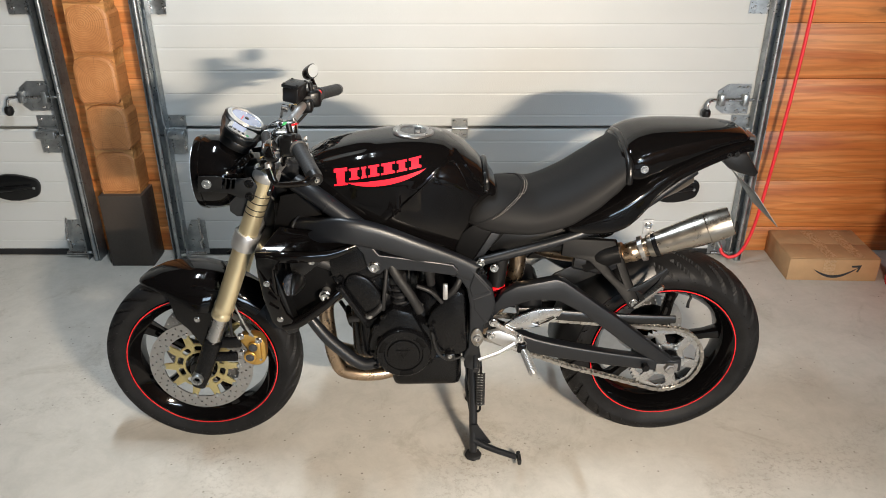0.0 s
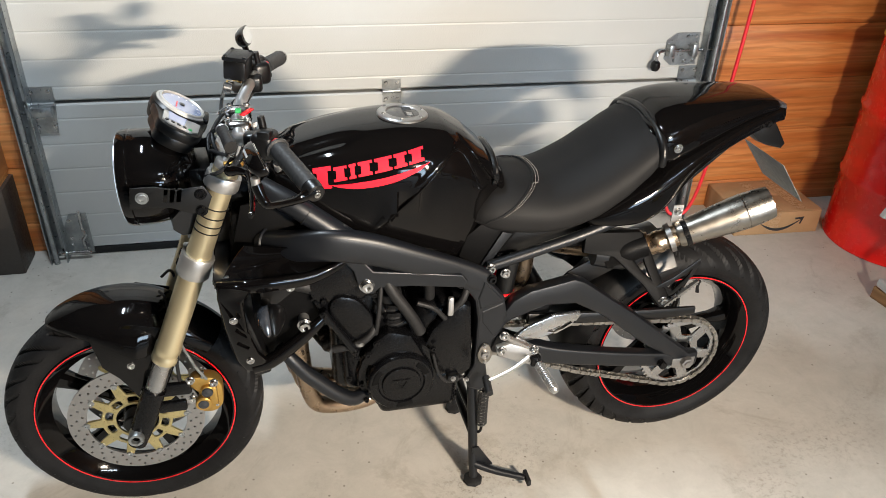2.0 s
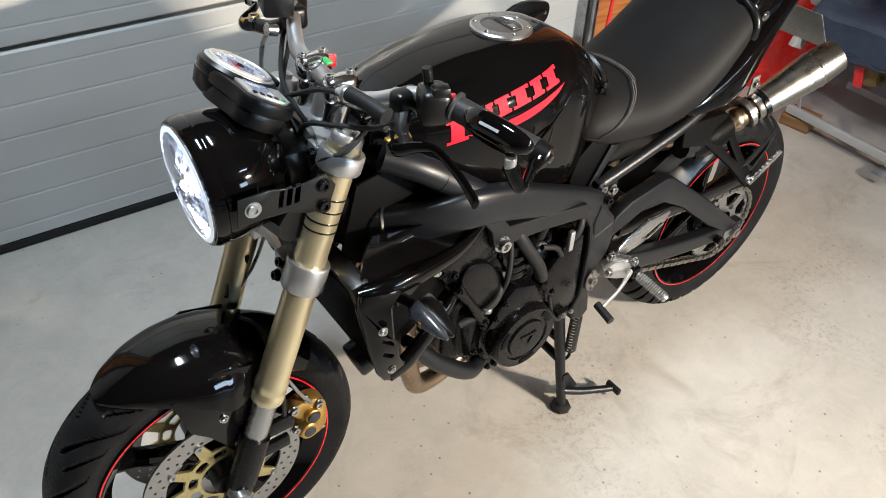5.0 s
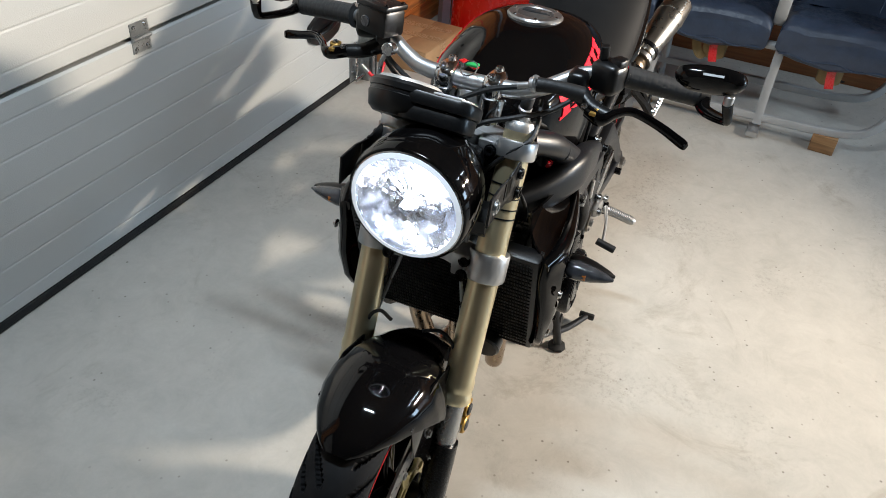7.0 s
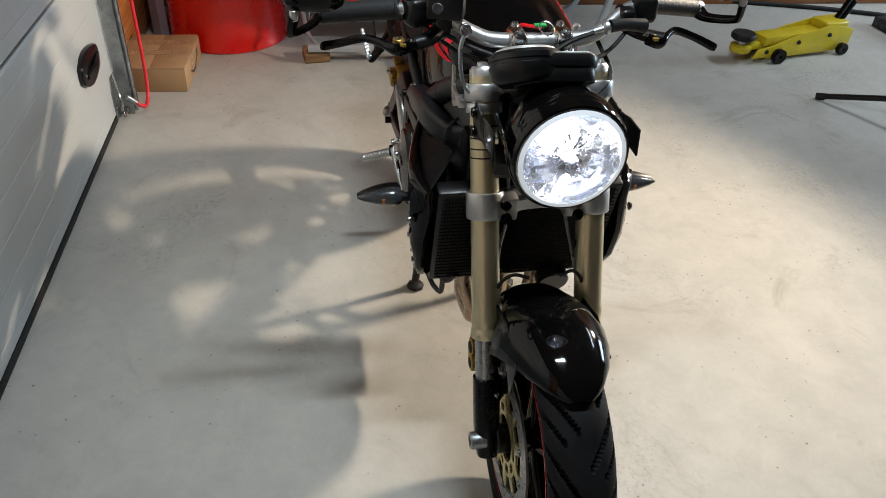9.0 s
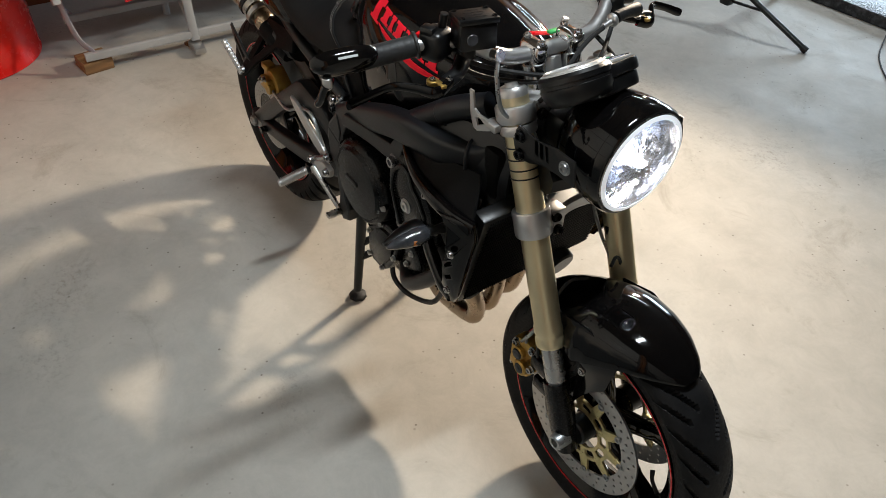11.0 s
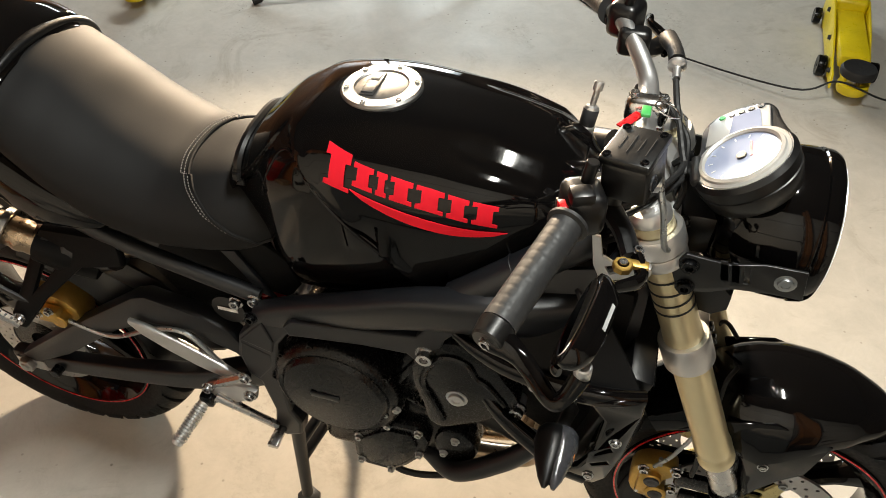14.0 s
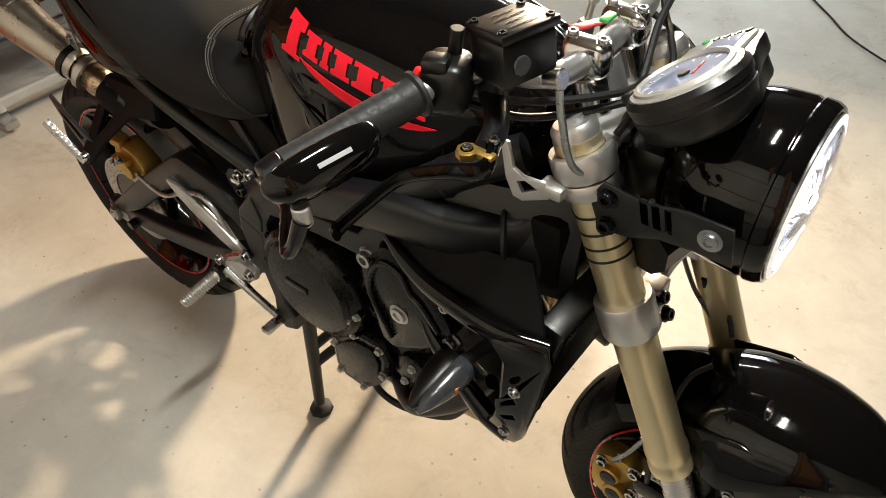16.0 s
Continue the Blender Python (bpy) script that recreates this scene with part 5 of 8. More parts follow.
# the red mark on the flank: a plain row of upright blocks above a long curved swash
def mark_pieces(s):
    out = []
    low = lambda x: 0.921 + (x - 0.5) * 0.18
    top = lambda x: 0.949 + (x - 0.5) * 0.16
    widths = [0.036, 0.027, 0.014, 0.029, 0.036, 0.027, 0.032]
    x0 = 0.45 if s < 0 else 0.692
    for k, w in enumerate(widths):
        a, b = (x0, x0 + w) if s < 0 else (x0 - w, x0)
        d, u = (0.012, 0.004) if k == 0 else (0, 0)
        e, g = w * 0.2, 0.005
        out.append([(a, low(a) - d), (b, low(b) - d), (b, low(b) - d + g), (b - e, low(b) - d + g + 0.001), (b - e, top(b) - g), (b, top(b) - g), (b, top(b) + u), (a, top(a) + u), (a, top(a) - g), (a + e, top(a) - g), (a + e, low(a) - d + g + 0.001), (a, low(a) - d + g)])
        x0 += (w + 0.0045) * (1 if s < 0 else -1)
    x1, x2 = (0.485, 0.69) if s < 0 else (0.655, 0.45)
    ts = [j / 12 for j in range(13)]
    xx = [x1 + (x2 - x1) * t for t in ts]
    up = [(x, low(x) - 0.006 - 0.007 * math.sin(t * math.pi)) for x, t in zip(xx, ts)]
    dn = [(x, low(x) - 0.007 - 0.021 * math.sin(t * math.pi) ** 0.8) for x, t in zip(xx, ts)]
    out.append(up + dn[::-1][1:-1])
    return out


for s in SIDES:
    for line in mark_pieces(s):
        part("red_mark", on_flank(B(), s, 0.0016, [line]), M_LOGO, tank, "red vinyl mark")

# raised crease along the top of the knee panel
for s in SIDES:
    ridge = [(0.567, 0.793), (0.612, 0.835), (0.662, 0.884), (0.708, 0.928), (0.742, 0.956), (0.765, 0.952), (0.786, 0.92), (0.803, 0.88)]
    part("tank_crease", tube(B(), [(x, s * (tank_side(x, z) - 0.001), z) for x, z in ridge], [0.0015, 0.0025, 0.003, 0.003, 0.003, 0.003, 0.0025, 0.0015], 10, 6), M_GLOSS, tank)

# moulded strip over the back of the tank
strip = [p + Vector((0.004, 0, 0.0)) for p in tank_ring(min(TANK_ROWS, key=lambda r: abs(r[0] - 0.848)), 120) if p.z > 0.855]
strip.sort(key=lambda p: p.y)
part("tank_trim", tube(B(), strip, [0.004] + [0.0075] * (len(strip) - 2) + [0.004], 8, 1), M_PLASTIC, tank, "black strip behind the tank")

# seat
SEAT = [(0.796, 0.1, 0.825, 0.775), (0.82, 0.116, 0.845, 0.764), (0.85, 0.127, 0.86, 0.754), (0.9, 0.136, 0.866, 0.747), (0.95, 0.142, 0.862, 0.745), (1.0, 0.147, 0.864, 0.75), (1.08, 0.151, 0.9, 0.775), (1.15, 0.15, 0.944, 0.822), (1.2, 0.145, 0.975, 0.868), (1.228, 0.138, 0.988, 0.9), (1.24, 0.125, 0.986, 0.92)]
SEAT_ROWS = stations(SEAT, 70)


def seat_ring(r):
    ring = section(*r, 2.05, 5.0, 80, 0.3)
    for p in ring:
        if p.z > r[3] + 0.5 * (r[2] - r[3]):
            p.z -= 0.006 * math.exp(-((p.y / 0.06) ** 2)) * smooth01((1.18 - p.x) / 0.1)
    return ring


seat = part("seat", loft(B(), [seat_ring(r) for r in SEAT_ROWS]), M_SEAT, bike, "grained black vinyl seat with pale stitching")


def seat_point(x, ang, lift=0.001):
    row = min(SEAT_ROWS, key=lambda r: abs(r[0] - x))
    ring = seat_ring(row)
    n = len(ring)
    p = ring[int(round(ang / (2 * math.pi) * n)) % n]
    c = Vector((p.x, 0, (row[2] + row[3]) / 2))
    q = p + (p - c).normalized() * lift
    q.x = x
    return q


seam = [seat_point(0.96 - 0.16 * abs(t) ** 1.9, math.pi / 2 - t * math.pi / 2 * 1.12, 0.0012) for t in [j / 24 for j in range(-24, 25)]]
part("welt", tube(B(), seam, 0.0028, 6, 1), M_SEAT, seat)
st = B()
line = curve_points(seam, 4)
for i in range(0, len(line) - 2, 2):
    o = Vector((0.006, 0, 0.001))
    for d in (0.0, 0.006):
        tube(st, [line[i] + o + Vector((d, 0, 0.0005)), line[i + 1] + o + Vector((d, 0, 0.0005))], 0.0008, 5, 1)
tagged(part("stitching", st, M_THREAD, seat, "pale grey stitching"), kind="stuff")
rimline = [seat_point(1.222, math.pi / 2 - t * math.pi / 2 * 1.15, 0.002) for t in [j / 16 for j in range(-16, 17)]]
part("rear_welt", tube(B(), rimline, 0.0095, 10, 2), M_PLASTIC, seat)

# tail: seat cowl, side panels, light, plate holder
COWL = [(1.208, 0.102, 0.978, 0.93), (1.222, 0.126, 0.996, 0.905), (1.25, 0.132, 1.011, 0.893), (1.29, 0.126, 1.021, 0.903), (1.34, 0.116, 1.025, 0.925), (1.43, 0.096, 1.024, 0.958), (1.5, 0.08, 1.02, 0.98), (1.545, 0.068, 1.013, 0.985), (1.56, 0.055, 1.0, 0.988)]
tail = part("seat_cowl", loft(B(), [section(*r, 3.0, 5.0, 72, 0.35) for r in stations(COWL, 50)]), M_GLOSS, bike, "gloss black single-seat tail cowl")
bolts(tail, [(1.262, s * 0.131, 0.937) for s in SIDES], (0, 1, 0), 0.008, 0.004)
bolts(tail, [(1.262, -0.131, 0.937)], (0, -1, 0), 0.008, 0.004)
PANEL = [(1.045, 0.09, 0.776, 0.762), (1.08, 0.138, 0.795, 0.755), (1.15, 0.153, 0.838, 0.752), (1.2, 0.154, 0.868, 0.756), (1.25, 0.149, 0.9, 0.785), (1.31, 0.136, 0.928, 0.856), (1.37, 0.12, 0.952, 0.897), (1.45, 0.098, 0.978, 0.928), (1.53, 0.077, 0.995, 0.95), (1.575, 0.06, 0.992, 0.955)]
part("tail_panel", loft(B(), [section(*r, 3.2, 7.0, 64, 0.42) for r in stations(PANEL, 60)]), M_GLOSS, bike, "gloss black tail side panel")
box(tl := B(), (1.56, 0, 0.975), (0.05, 0.105, 0.045), 0.012)
lamp = part("tail_light", tl, M_SMOKE, bike, "dark smoked tail light")
bolts(lamp, [(1.5 + d, s * (0.083 - d * 0.2), 0.957) for s in (-1,) for d in (0, 0.022)], (0.1, -1, 0), 0.007, 0.003, M_PLASTIC)
part("plate_holder", plate(B(), [[(1.5, 0.958), (1.565, 0.95), (1.607, 0.892), (1.597, 0.878), (1.555, 0.889), (1.525, 0.902), (1.49, 0.935)]], 0.1, side_m(0.0), 0.008), M_PLASTIC, bike, "black wedge-shaped number plate holder")
pm = Matrix.Translation((1.63, 0, 0.797)) @ Matrix.Rotation(radians(52), 4, "Y")
np_ = part("number_plate", box(B(), (0, 0, 0), (0.135, 0.17, 0.002), 0.0008, pm), M_PLATE, bike, "pale number plate seen from behind the light")
for k in range(5):
    part("plate_bar", box(B(), (0.0, -0.06 + 0.03 * k, 0.0014), (0.055, 0.016, 0.0008), 0, pm), M_INK, np_)
# bracket between the tank and the seat
for s in SIDES:
    part("seat_bracket", plate(B(), [[(0.768, 0.7), (0.79, 0.668), (0.835, 0.672), (0.868, 0.705), (0.905, 0.752), (0.88, 0.768), (0.815, 0.775), (0.785, 0.75)]], 0.008, side_m(s * 0.112), 0.003), M_DEEP, bike, "matt black cover under the seat nose")
    part("seat_strut", plate(B(), [[(0.812, 0.662), (0.838, 0.672), (0.89, 0.75), (0.866, 0.756)]], 0.008, side_m(s * 0.119), 0.0025), M_SATIN, bike, "satin black strut under the seat")

# front mudguard: shell round the tyre with side skirts
FEND = []
for k in range(73):
    t = k / 72
    a = radians(120 - 76 * t)  # round the wheel from ahead to behind
    w = float(np.interp(t, [0, 0.025, 0.07, 0.16, 0.3, 0.42, 0.52, 0.6, 0.66, 0.72, 0.85, 1], [0.022, 0.036, 0.052, 0.075, 0.097, 0.108, 0.11, 0.102, 0.086, 0.076, 0.073, 0.068]))
    drop = float(np.interp(t, [0, 0.04, 0.15, 0.35, 0.5, 0.6, 0.7, 0.85, 1], [0.01, 0.02, 0.045, 0.082, 0.105, 0.1, 0.07, 0.06, 0.05]))
    R = float(np.interp(t, [0, 0.05, 0.2, 0.45, 0.7, 1], [0.314, 0.318, 0.321, 0.320, 0.314, 0.303]))
    prof = []
    for j in range(33):
        u = -1 + 2 * j / 32
        prof.append((w * math.sin(u * math.pi / 2 * 0.97), -drop * (1 - math.cos(u * math.pi / 2)) ** 1.15))
    c, d = Vector((AX_F.x, 0, AX_F.z)), Vector((math.cos(a), 0, math.sin(a)))
    outer = [c + d * (R + h) + Vector((0, y, 0)) for y, h in prof]
    innr = [c + d * (R + h - 0.004) + Vector((0, y * 0.965, 0)) for y, h in reversed(prof)]
    FEND.append(outer + innr)
fender = part("front_mudguard", loft(B(), FEND), M_GLOSS, bike, "gloss black front mudguard")
for s in SIDES:
    sk = [(-0.055, 0.56), (-0.04, 0.475), (-0.01, 0.44), (0.01, 0.405), (0.03, 0.36), (0.075, 0.37), (0.1, 0.43), (0.13, 0.5), (0.12, 0.56), (0.03, 0.585)]
    part("mudguard_skirt", plate(B(), [sk], 0.004, side_m(s * 0.0855), 0.001), M_GLOSS, fender, "black mudguard side skirt")
    bolts(fender, [(0.02, s * 0.0885, 0.472), (0.035, s * 0.0885, 0.392)], (0, s, 0), 0.0065, 0.004)
    part("hose_guide", tube(B(), [(0.1, s * 0.03, 0.628), (0.115, s * 0.06, 0.625), (0.12, s * 0.085, 0.59), (0.125, s * 0.088, 0.52)], 0.0035, 8), M_RUBBER, fender)

# ---- frame ----
for s in SIDES:
    fr = B()
    # main spar
    nose = [(0.29, 0.055, 0.83), (0.335, 0.12, 0.798), (0.4, 0.156, 0.794)] if s > 0 else [(0.28, -0.045, 0.76), (0.335, -0.085, 0.762), (0.4, -0.138, 0.778)]
    tube(fr, nose + [(0.47, s * 0.168, 0.792), (0.56, s * 0.168, 0.77), (0.66, s * 0.162, 0.728), (0.76, s * 0.152, 0.682), (0.82, s * 0.146, 0.645)], [0.034, 0.03, 0.033, 0.036, 0.034, 0.031, 0.028, 0.03], 20, 7, 0.62, (0, 0, 1), 3.6)
    lathe(fr, [(0.0345, -0.004), (0.0375, -0.001), (0.0375, 0.001), (0.0345, 0.004)], axis_m((0.352, s * (0.128 if s > 0 else 0.098), 0.797 if s > 0 else 0.766), nose[2]), 22)
    frame_ = part("frame_spar", fr, M_SATIN, bike, "satin black twin-spar frame beam")
    pv = [(0.765, 0.706), (0.807, 0.674), (0.84, 0.639), (0.87, 0.603), (0.88, 0.555), (0.87, 0.501), (0.851, 0.486), (0.837, 0.407), (0.847, 0.345), (0.827, 0.326), (0.795, 0.341), (0.789, 0.379), (0.805, 0.412), (0.807, 0.47), (0.807, 0.549), (0.798, 0.604), (0.78, 0.632), (0.759, 0.648)]
    part("pivot_plate", plate(B(), [pv], 0.036, side_m(s * 0.147), 0.006), M_SATIN, frame_, "satin black swingarm pivot plate", 20)
    for k, pf in enumerate(([(0.818, 0.655), (0.845, 0.624), (0.866, 0.598), (0.812, 0.58), (0.805, 0.61)], [(0.816, 0.572), (0.868, 0.592), (0.875, 0.554), (0.868, 0.508), (0.848, 0.495), (0.818, 0.54)])):
        part("pivot_facet", plate(B(), [pf], 0.01, side_m(s * (0.163 - 0.002 * k)), 0.0035), M_SATIN, frame_, "", 15)
    br = [(0.495, 0.773), (0.538, 0.754), (0.562, 0.72), (0.66, 0.705), (0.76, 0.688), (0.774, 0.671), (0.767, 0.654), (0.65, 0.672), (0.576, 0.677), (0.561, 0.662), (0.542, 0.665), (0.529, 0.685), (0.52, 0.724), (0.502, 0.748)]
    part("engine_brace", plate(B(), [br], 0.026, side_m(s * 0.166), 0.003), M_SATIN, frame_, "", 20)
    part("upper_brace", tube(B(), [(0.345, s * 0.1, 0.9), (0.4, s * 0.13, 0.875), (0.455, s * 0.145, 0.836), (0.51, s * 0.156, 0.795)], 0.024, 16, 6), M_SATIN, frame_, "satin black upper frame tube")
    part("seam_ring", lathe(B(), [(0.0245, 0), (0.0262, 0.002), (0.0245, 0.005)], axis_m((0.43, s * 0.138, 0.853), (0.455, s * 0.145, 0.836)), 20), M_SATIN, frame_)
    bolts(frame_, [(0.547, s * 0.179, 0.686)], (0, s, 0), 0.0125, 0.012, M_CHROME)
    bolts(frame_, [(0.762, s * 0.164, 0.655), (0.835, s * 0.166, 0.66)], (0, s, 0), 0.0085, 0.008, M_ENGINE)
    bolts(frame_, [(0.409, s * 0.172, 0.594)], (0, s, 0), 0.012, 0.012, M_CHROME)
    part("engine_mount", tube(B(), [(0.409, s * 0.13, 0.594), (0.409, s * 0.17, 0.594)], 0.012, 12, 1), M_ALLOY, frame_)
    # pivot cover, rear set
    if s < 0:
        part("pivot_cover", plate(B(), [[(-0.014, -0.016), (0.0, -0.029), (0.015, -0.018), (0.014, 0.014), (0.0, 0.029), (-0.014, 0.016)]], 0.006, side_m(s * 0.1685, 0.829, 0.449), 0.001, True), M_STEEL, frame_, "dull brassy pivot cover plate")
        bolts(frame_, [(0.829, s * 0.172, 0.449)], (0, s, 0), 0.01, 0.008, M_DISC)
        bolts(frame_, [(0.829 + dx, s * 0.172, 0.449 + dz) for dx, dz in ((-0.002, 0.024), (0.002, -0.024))], (0, s, 0), 0.004, 0.003, M_DISC)
    heel = [(0.89, 0.472), (0.94, 0.508), (1.0, 0.533), (1.068, 0.535), (1.072, 0.527), (1.062, 0.51), (1.03, 0.488), (0.98, 0.47), (0.92, 0.462)]
    blade = [(0.885, 0.472), (0.93, 0.503), (0.99, 0.535), (1.06, 0.562), (1.088, 0.566), (1.09, 0.558), (1.07, 0.535), (1.02, 0.503), (0.97, 0.478), (0.92, 0.462)]
    slot = [(0.99, 0.487), (1.045, 0.51), (1.05, 0.503), (1.01, 0.482)]
    hg = part("heel_guard", plate(B(), [heel, slot] if s < 0 else [blade], 0.011, side_m(s * 0.157), 0.0035), M_CHROME if s < 0 else M_ALLOY, bike, "polished alloy heel guard")
    rs = [(0.855, 0.47), (0.89, 0.478), (0.955, 0.448), (0.972, 0.428), (0.95, 0.402), (0.905, 0.42), (0.86, 0.446)]
    part("rearset_bracket", plate(B(), [rs], 0.018, side_m(s * 0.172), 0.006), M_ALLOY, hg, "polished footrest bracket")
    part("arm", tube(B(), [(0.872, s * 0.168, 0.497), (0.905, s * 0.17, 0.478), (0.95, s * 0.172, 0.45)], 0.009, 8), M_CHROME, hg)
    bolts(hg, [(0.874, s * 0.174, 0.499), (0.868, s * 0.182, 0.46), (0.948, s * 0.182, 0.42), (0.95, s * 0.182, 0.452)], (0, s, 0), 0.009, 0.007)
    pa, pb = Vector((0.958, s * 0.176, 0.42)), Vector((0.982, s * 0.268, 0.386))
    peg = [(0.006, 0), (0.012, 0.004)]
    L = (pb - pa).length
    for k in range(13):
        t = 0.022 + (L - 0.03) * k / 13
        peg += [(0.0095, t), (0.0128, t + 0.0012), (0.0128, t + 0.0032), (0.0095, t + 0.0044)]
    peg += [(0.011, L - 0.006), (0.008, L), (0, L)]
    part("footpeg", lathe(B(), peg, axis_m(pa, pb), 14), M_ALLOY, hg, "knurled bright footpeg")
    part("peg_hinge", box(B(), (0.955, s * 0.184, 0.422), (0.026, 0.022, 0.03), 0.006), M_ENGINE, hg)
    # passenger footrest bracket
    pk = bmesh.new()
    web = [(1.055, 0.7), (1.06, 0.748), (1.2, 0.738), (1.222, 0.7), (1.245, 0.64), (1.268, 0.588), (1.258, 0.566), (1.24, 0.568), (1.2, 0.62), (1.13, 0.685)]
    plate(pk, [web, [(1.168, 0.69), (1.198, 0.694), (1.222, 0.63), (1.205, 0.645)]], 0.018, side_m(0.0), 0.005)
    for v in pk.verts:
        v.co.y += s * (0.14 + 0.5 * max(0, 0.72 - v.co.z))
    hm_ = merge(B(), pk)
    tube(hm_, [(1.12, s * 0.125, 0.66), (1.17, s * 0.13, 0.685), (1.218, s * 0.138, 0.702)], [0.03, 0.042, 0.036], 14, 4, 0.8, (0, 1, 0), 2.6)
    hang = part("footrest_hanger", hm_, M_DEEP, bike, "satin black passenger footrest hanger")
    fin = [(1.225, 0.61), (1.275, 0.635), (1.335, 0.68), (1.34, 0.672), (1.325, 0.635), (1.285, 0.588), (1.25, 0.575)]
    part("toe_guard", plate(B(), [fin, [(1.262, 0.61), (1.32, 0.655), (1.315, 0.64), (1.28, 0.6)]], 0.006, side_m(s * 0.2), 0.0015), M_PLASTIC, hang)
    qa, qb = Vector((1.252, s * 0.222, 0.572)), Vector((1.318, s * 0.236, 0.645))
    t_, n_ = (qb - qa), 9
    pgm = B()
    tube(pgm, [qa, qb], 0.009, 8, 1, 0.6)
    for k in range(n_):
        c0 = qa + t_ * ((k + 0.7) / (n_ + 0.5))
        box(pgm, (0, 0, 0), (0.015, 0.006, 0.0035), 0, Matrix.Translation(c0) @ Matrix.Rotation(-math.atan2(t_.z, t_.x) + math.pi / 2, 4, "Y"))
    part("passenger_peg", pgm, M_CHROME, hang, "folded bright passenger footpeg")
    bolts(hang, [(1.25, s * 0.218, 0.583)], (0, s, 0), 0.009, 0.007)
    # subframe tubes
    part("subframe_tube", tube(B(), [(0.835, s * 0.13, 0.672), (0.97, s * 0.135, 0.712), (1.1, s * 0.135, 0.752), (1.25, s * 0.115, 0.81), (1.42, s * 0.07, 0.91)], 0.0135, 12, 6), M_SATIN, bike, "satin black subframe tube")
    bolts(bike, [(0.838, s * 0.143, 0.674), (0.875, s * 0.14, 0.655)], (0, s, 0), 0.009, 0.008)
    # exhaust silencer
    a, b = Vector((1.218, s * 0.132, 0.684)), Vector((1.488, s * (0.195 if s < 0 else 0.168), 0.816))
    L = (b - a).length
    ex = part("silencer", lathe(B(), [(0.03, 0.085), (0.032, 0.09), (0.0325, 0.11), (0.0415, L - 0.085), (0.0425, L - 0.06), (0.0412, L - 0.03), (0.038, L), (0.0355, L + 0.001), (0.0355, L - 0.03), (0.027, L - 0.04), (0, L - 0.04)], axis_m(a, b), 44), M_STEEL, bike, "brushed steel megaphone silencer")
    part("weld_band", lathe(B(), [(0.0423, L - 0.0625), (0.0434, L - 0.061), (0.0423, L - 0.0595)], axis_m(a, b), 44), M_STEEL, ex)
    part("link_pipe", lathe(B(), [(0.0, 0), (0.0255, 0), (0.0255, 0.03), (0.028, 0.034), (0.028, 0.045), (0.0255, 0.05), (0.0265, 0.09), (0, 0.09)], axis_m(a, b), 32), M_HEADER, ex, "heat tinted link pipe")
    for t in (0.062, 0.1):
        part("clamp", lathe(B(), [(0.0275, t), (0.0355, t), (0.0355, t + 0.012), (0.0275, t + 0.012)], axis_m(a, b), 32, True), M_ENGINE if t > 0.08 else M_DISC, ex, "dark band clamp")
    part("hanger_strap", plate(B(), [[(-0.013, -0.03), (0.013, -0.03), (0.013, 0.012), (-0.013, 0.012)]], 0.003, side_m(s * 0.14, 1.288, 0.785)), M_ALLOY, ex, "bright hanger tab")
    bolts(ex, [(1.288, s * 0.143, 0.78)], (0, s, 0), 0.008, 0.006)

inner_pipe = B()
for s in SIDES:
    tube(inner_pipe, [(1.225, s * 0.14, 0.702), (1.14, s * 0.1, 0.675), (1.05, s * 0.04, 0.66), (0.98, s * 0.02, 0.68)], 0.026, 14, 6)
tube(inner_pipe, [(0.95, -0.06, 0.78), (0.93, -0.06, 0.72), (0.95, -0.055, 0.64), (0.93, -0.05, 0.55), (0.86, 0.04, 0.35), (0.75, 0.05, 0.25)], 0.024, 14, 6)
part("exhaust_pipe", inner_pipe, M_HEADER, bike, "heat tinted exhaust pipe")
for s in SIDES:
    bx = B()
    tube(bx, [(1.1, s * 0.11, 0.685), (1.17, s * 0.12, 0.68), (1.215, s * 0.135, 0.695)], [0.045, 0.052, 0.04], 14, 6, 0.8)
    part("heat_shield", bx, M_SATIN, bike, "satin black exhaust shield")

# swingarm
SW = B()
for s in SIDES:
    upper = [(0.865, 0.525), (0.9, 0.578), (0.94, 0.6), (1.05, 0.621), (1.078, 0.61), (1.24, 0.486), (1.412, 0.342), (1.385, 0.318), (1.283, 0.382), (1.137, 0.503), (1.061, 0.548), (0.984, 0.553), (0.9, 0.522), (0.865, 0.49)]
    plate(SW, [upper], 0.036, side_m(s * 0.13), 0.009)
    tube(SW, [(0.87, s * 0.105, 0.44), (1.0, s * 0.124, 0.395), (1.15, s * 0.13, 0.362), (1.3, s * 0.131, 0.335), (1.42, s * 0.13, 0.318)], [0.03, 0.026, 0.023, 0.022, 0.022], 24, 6, 0.7, (0, 0, 1), 5.5)
    box(SW, (1.405, s * 0.13, 0.318), (0.075, 0.028, 0.045), 0.008, None)
box(SW, (0.99, 0, 0.49), (0.07, 0.2, 0.13), 0.03, None, 3)
cyl(SW, (0.845, -0.125, 0.478), (0.845, 0.125, 0.478), 0.034, n=24)
swing = part("swingarm", SW, M_SATIN, bike, "satin black twin-arm swingarm")
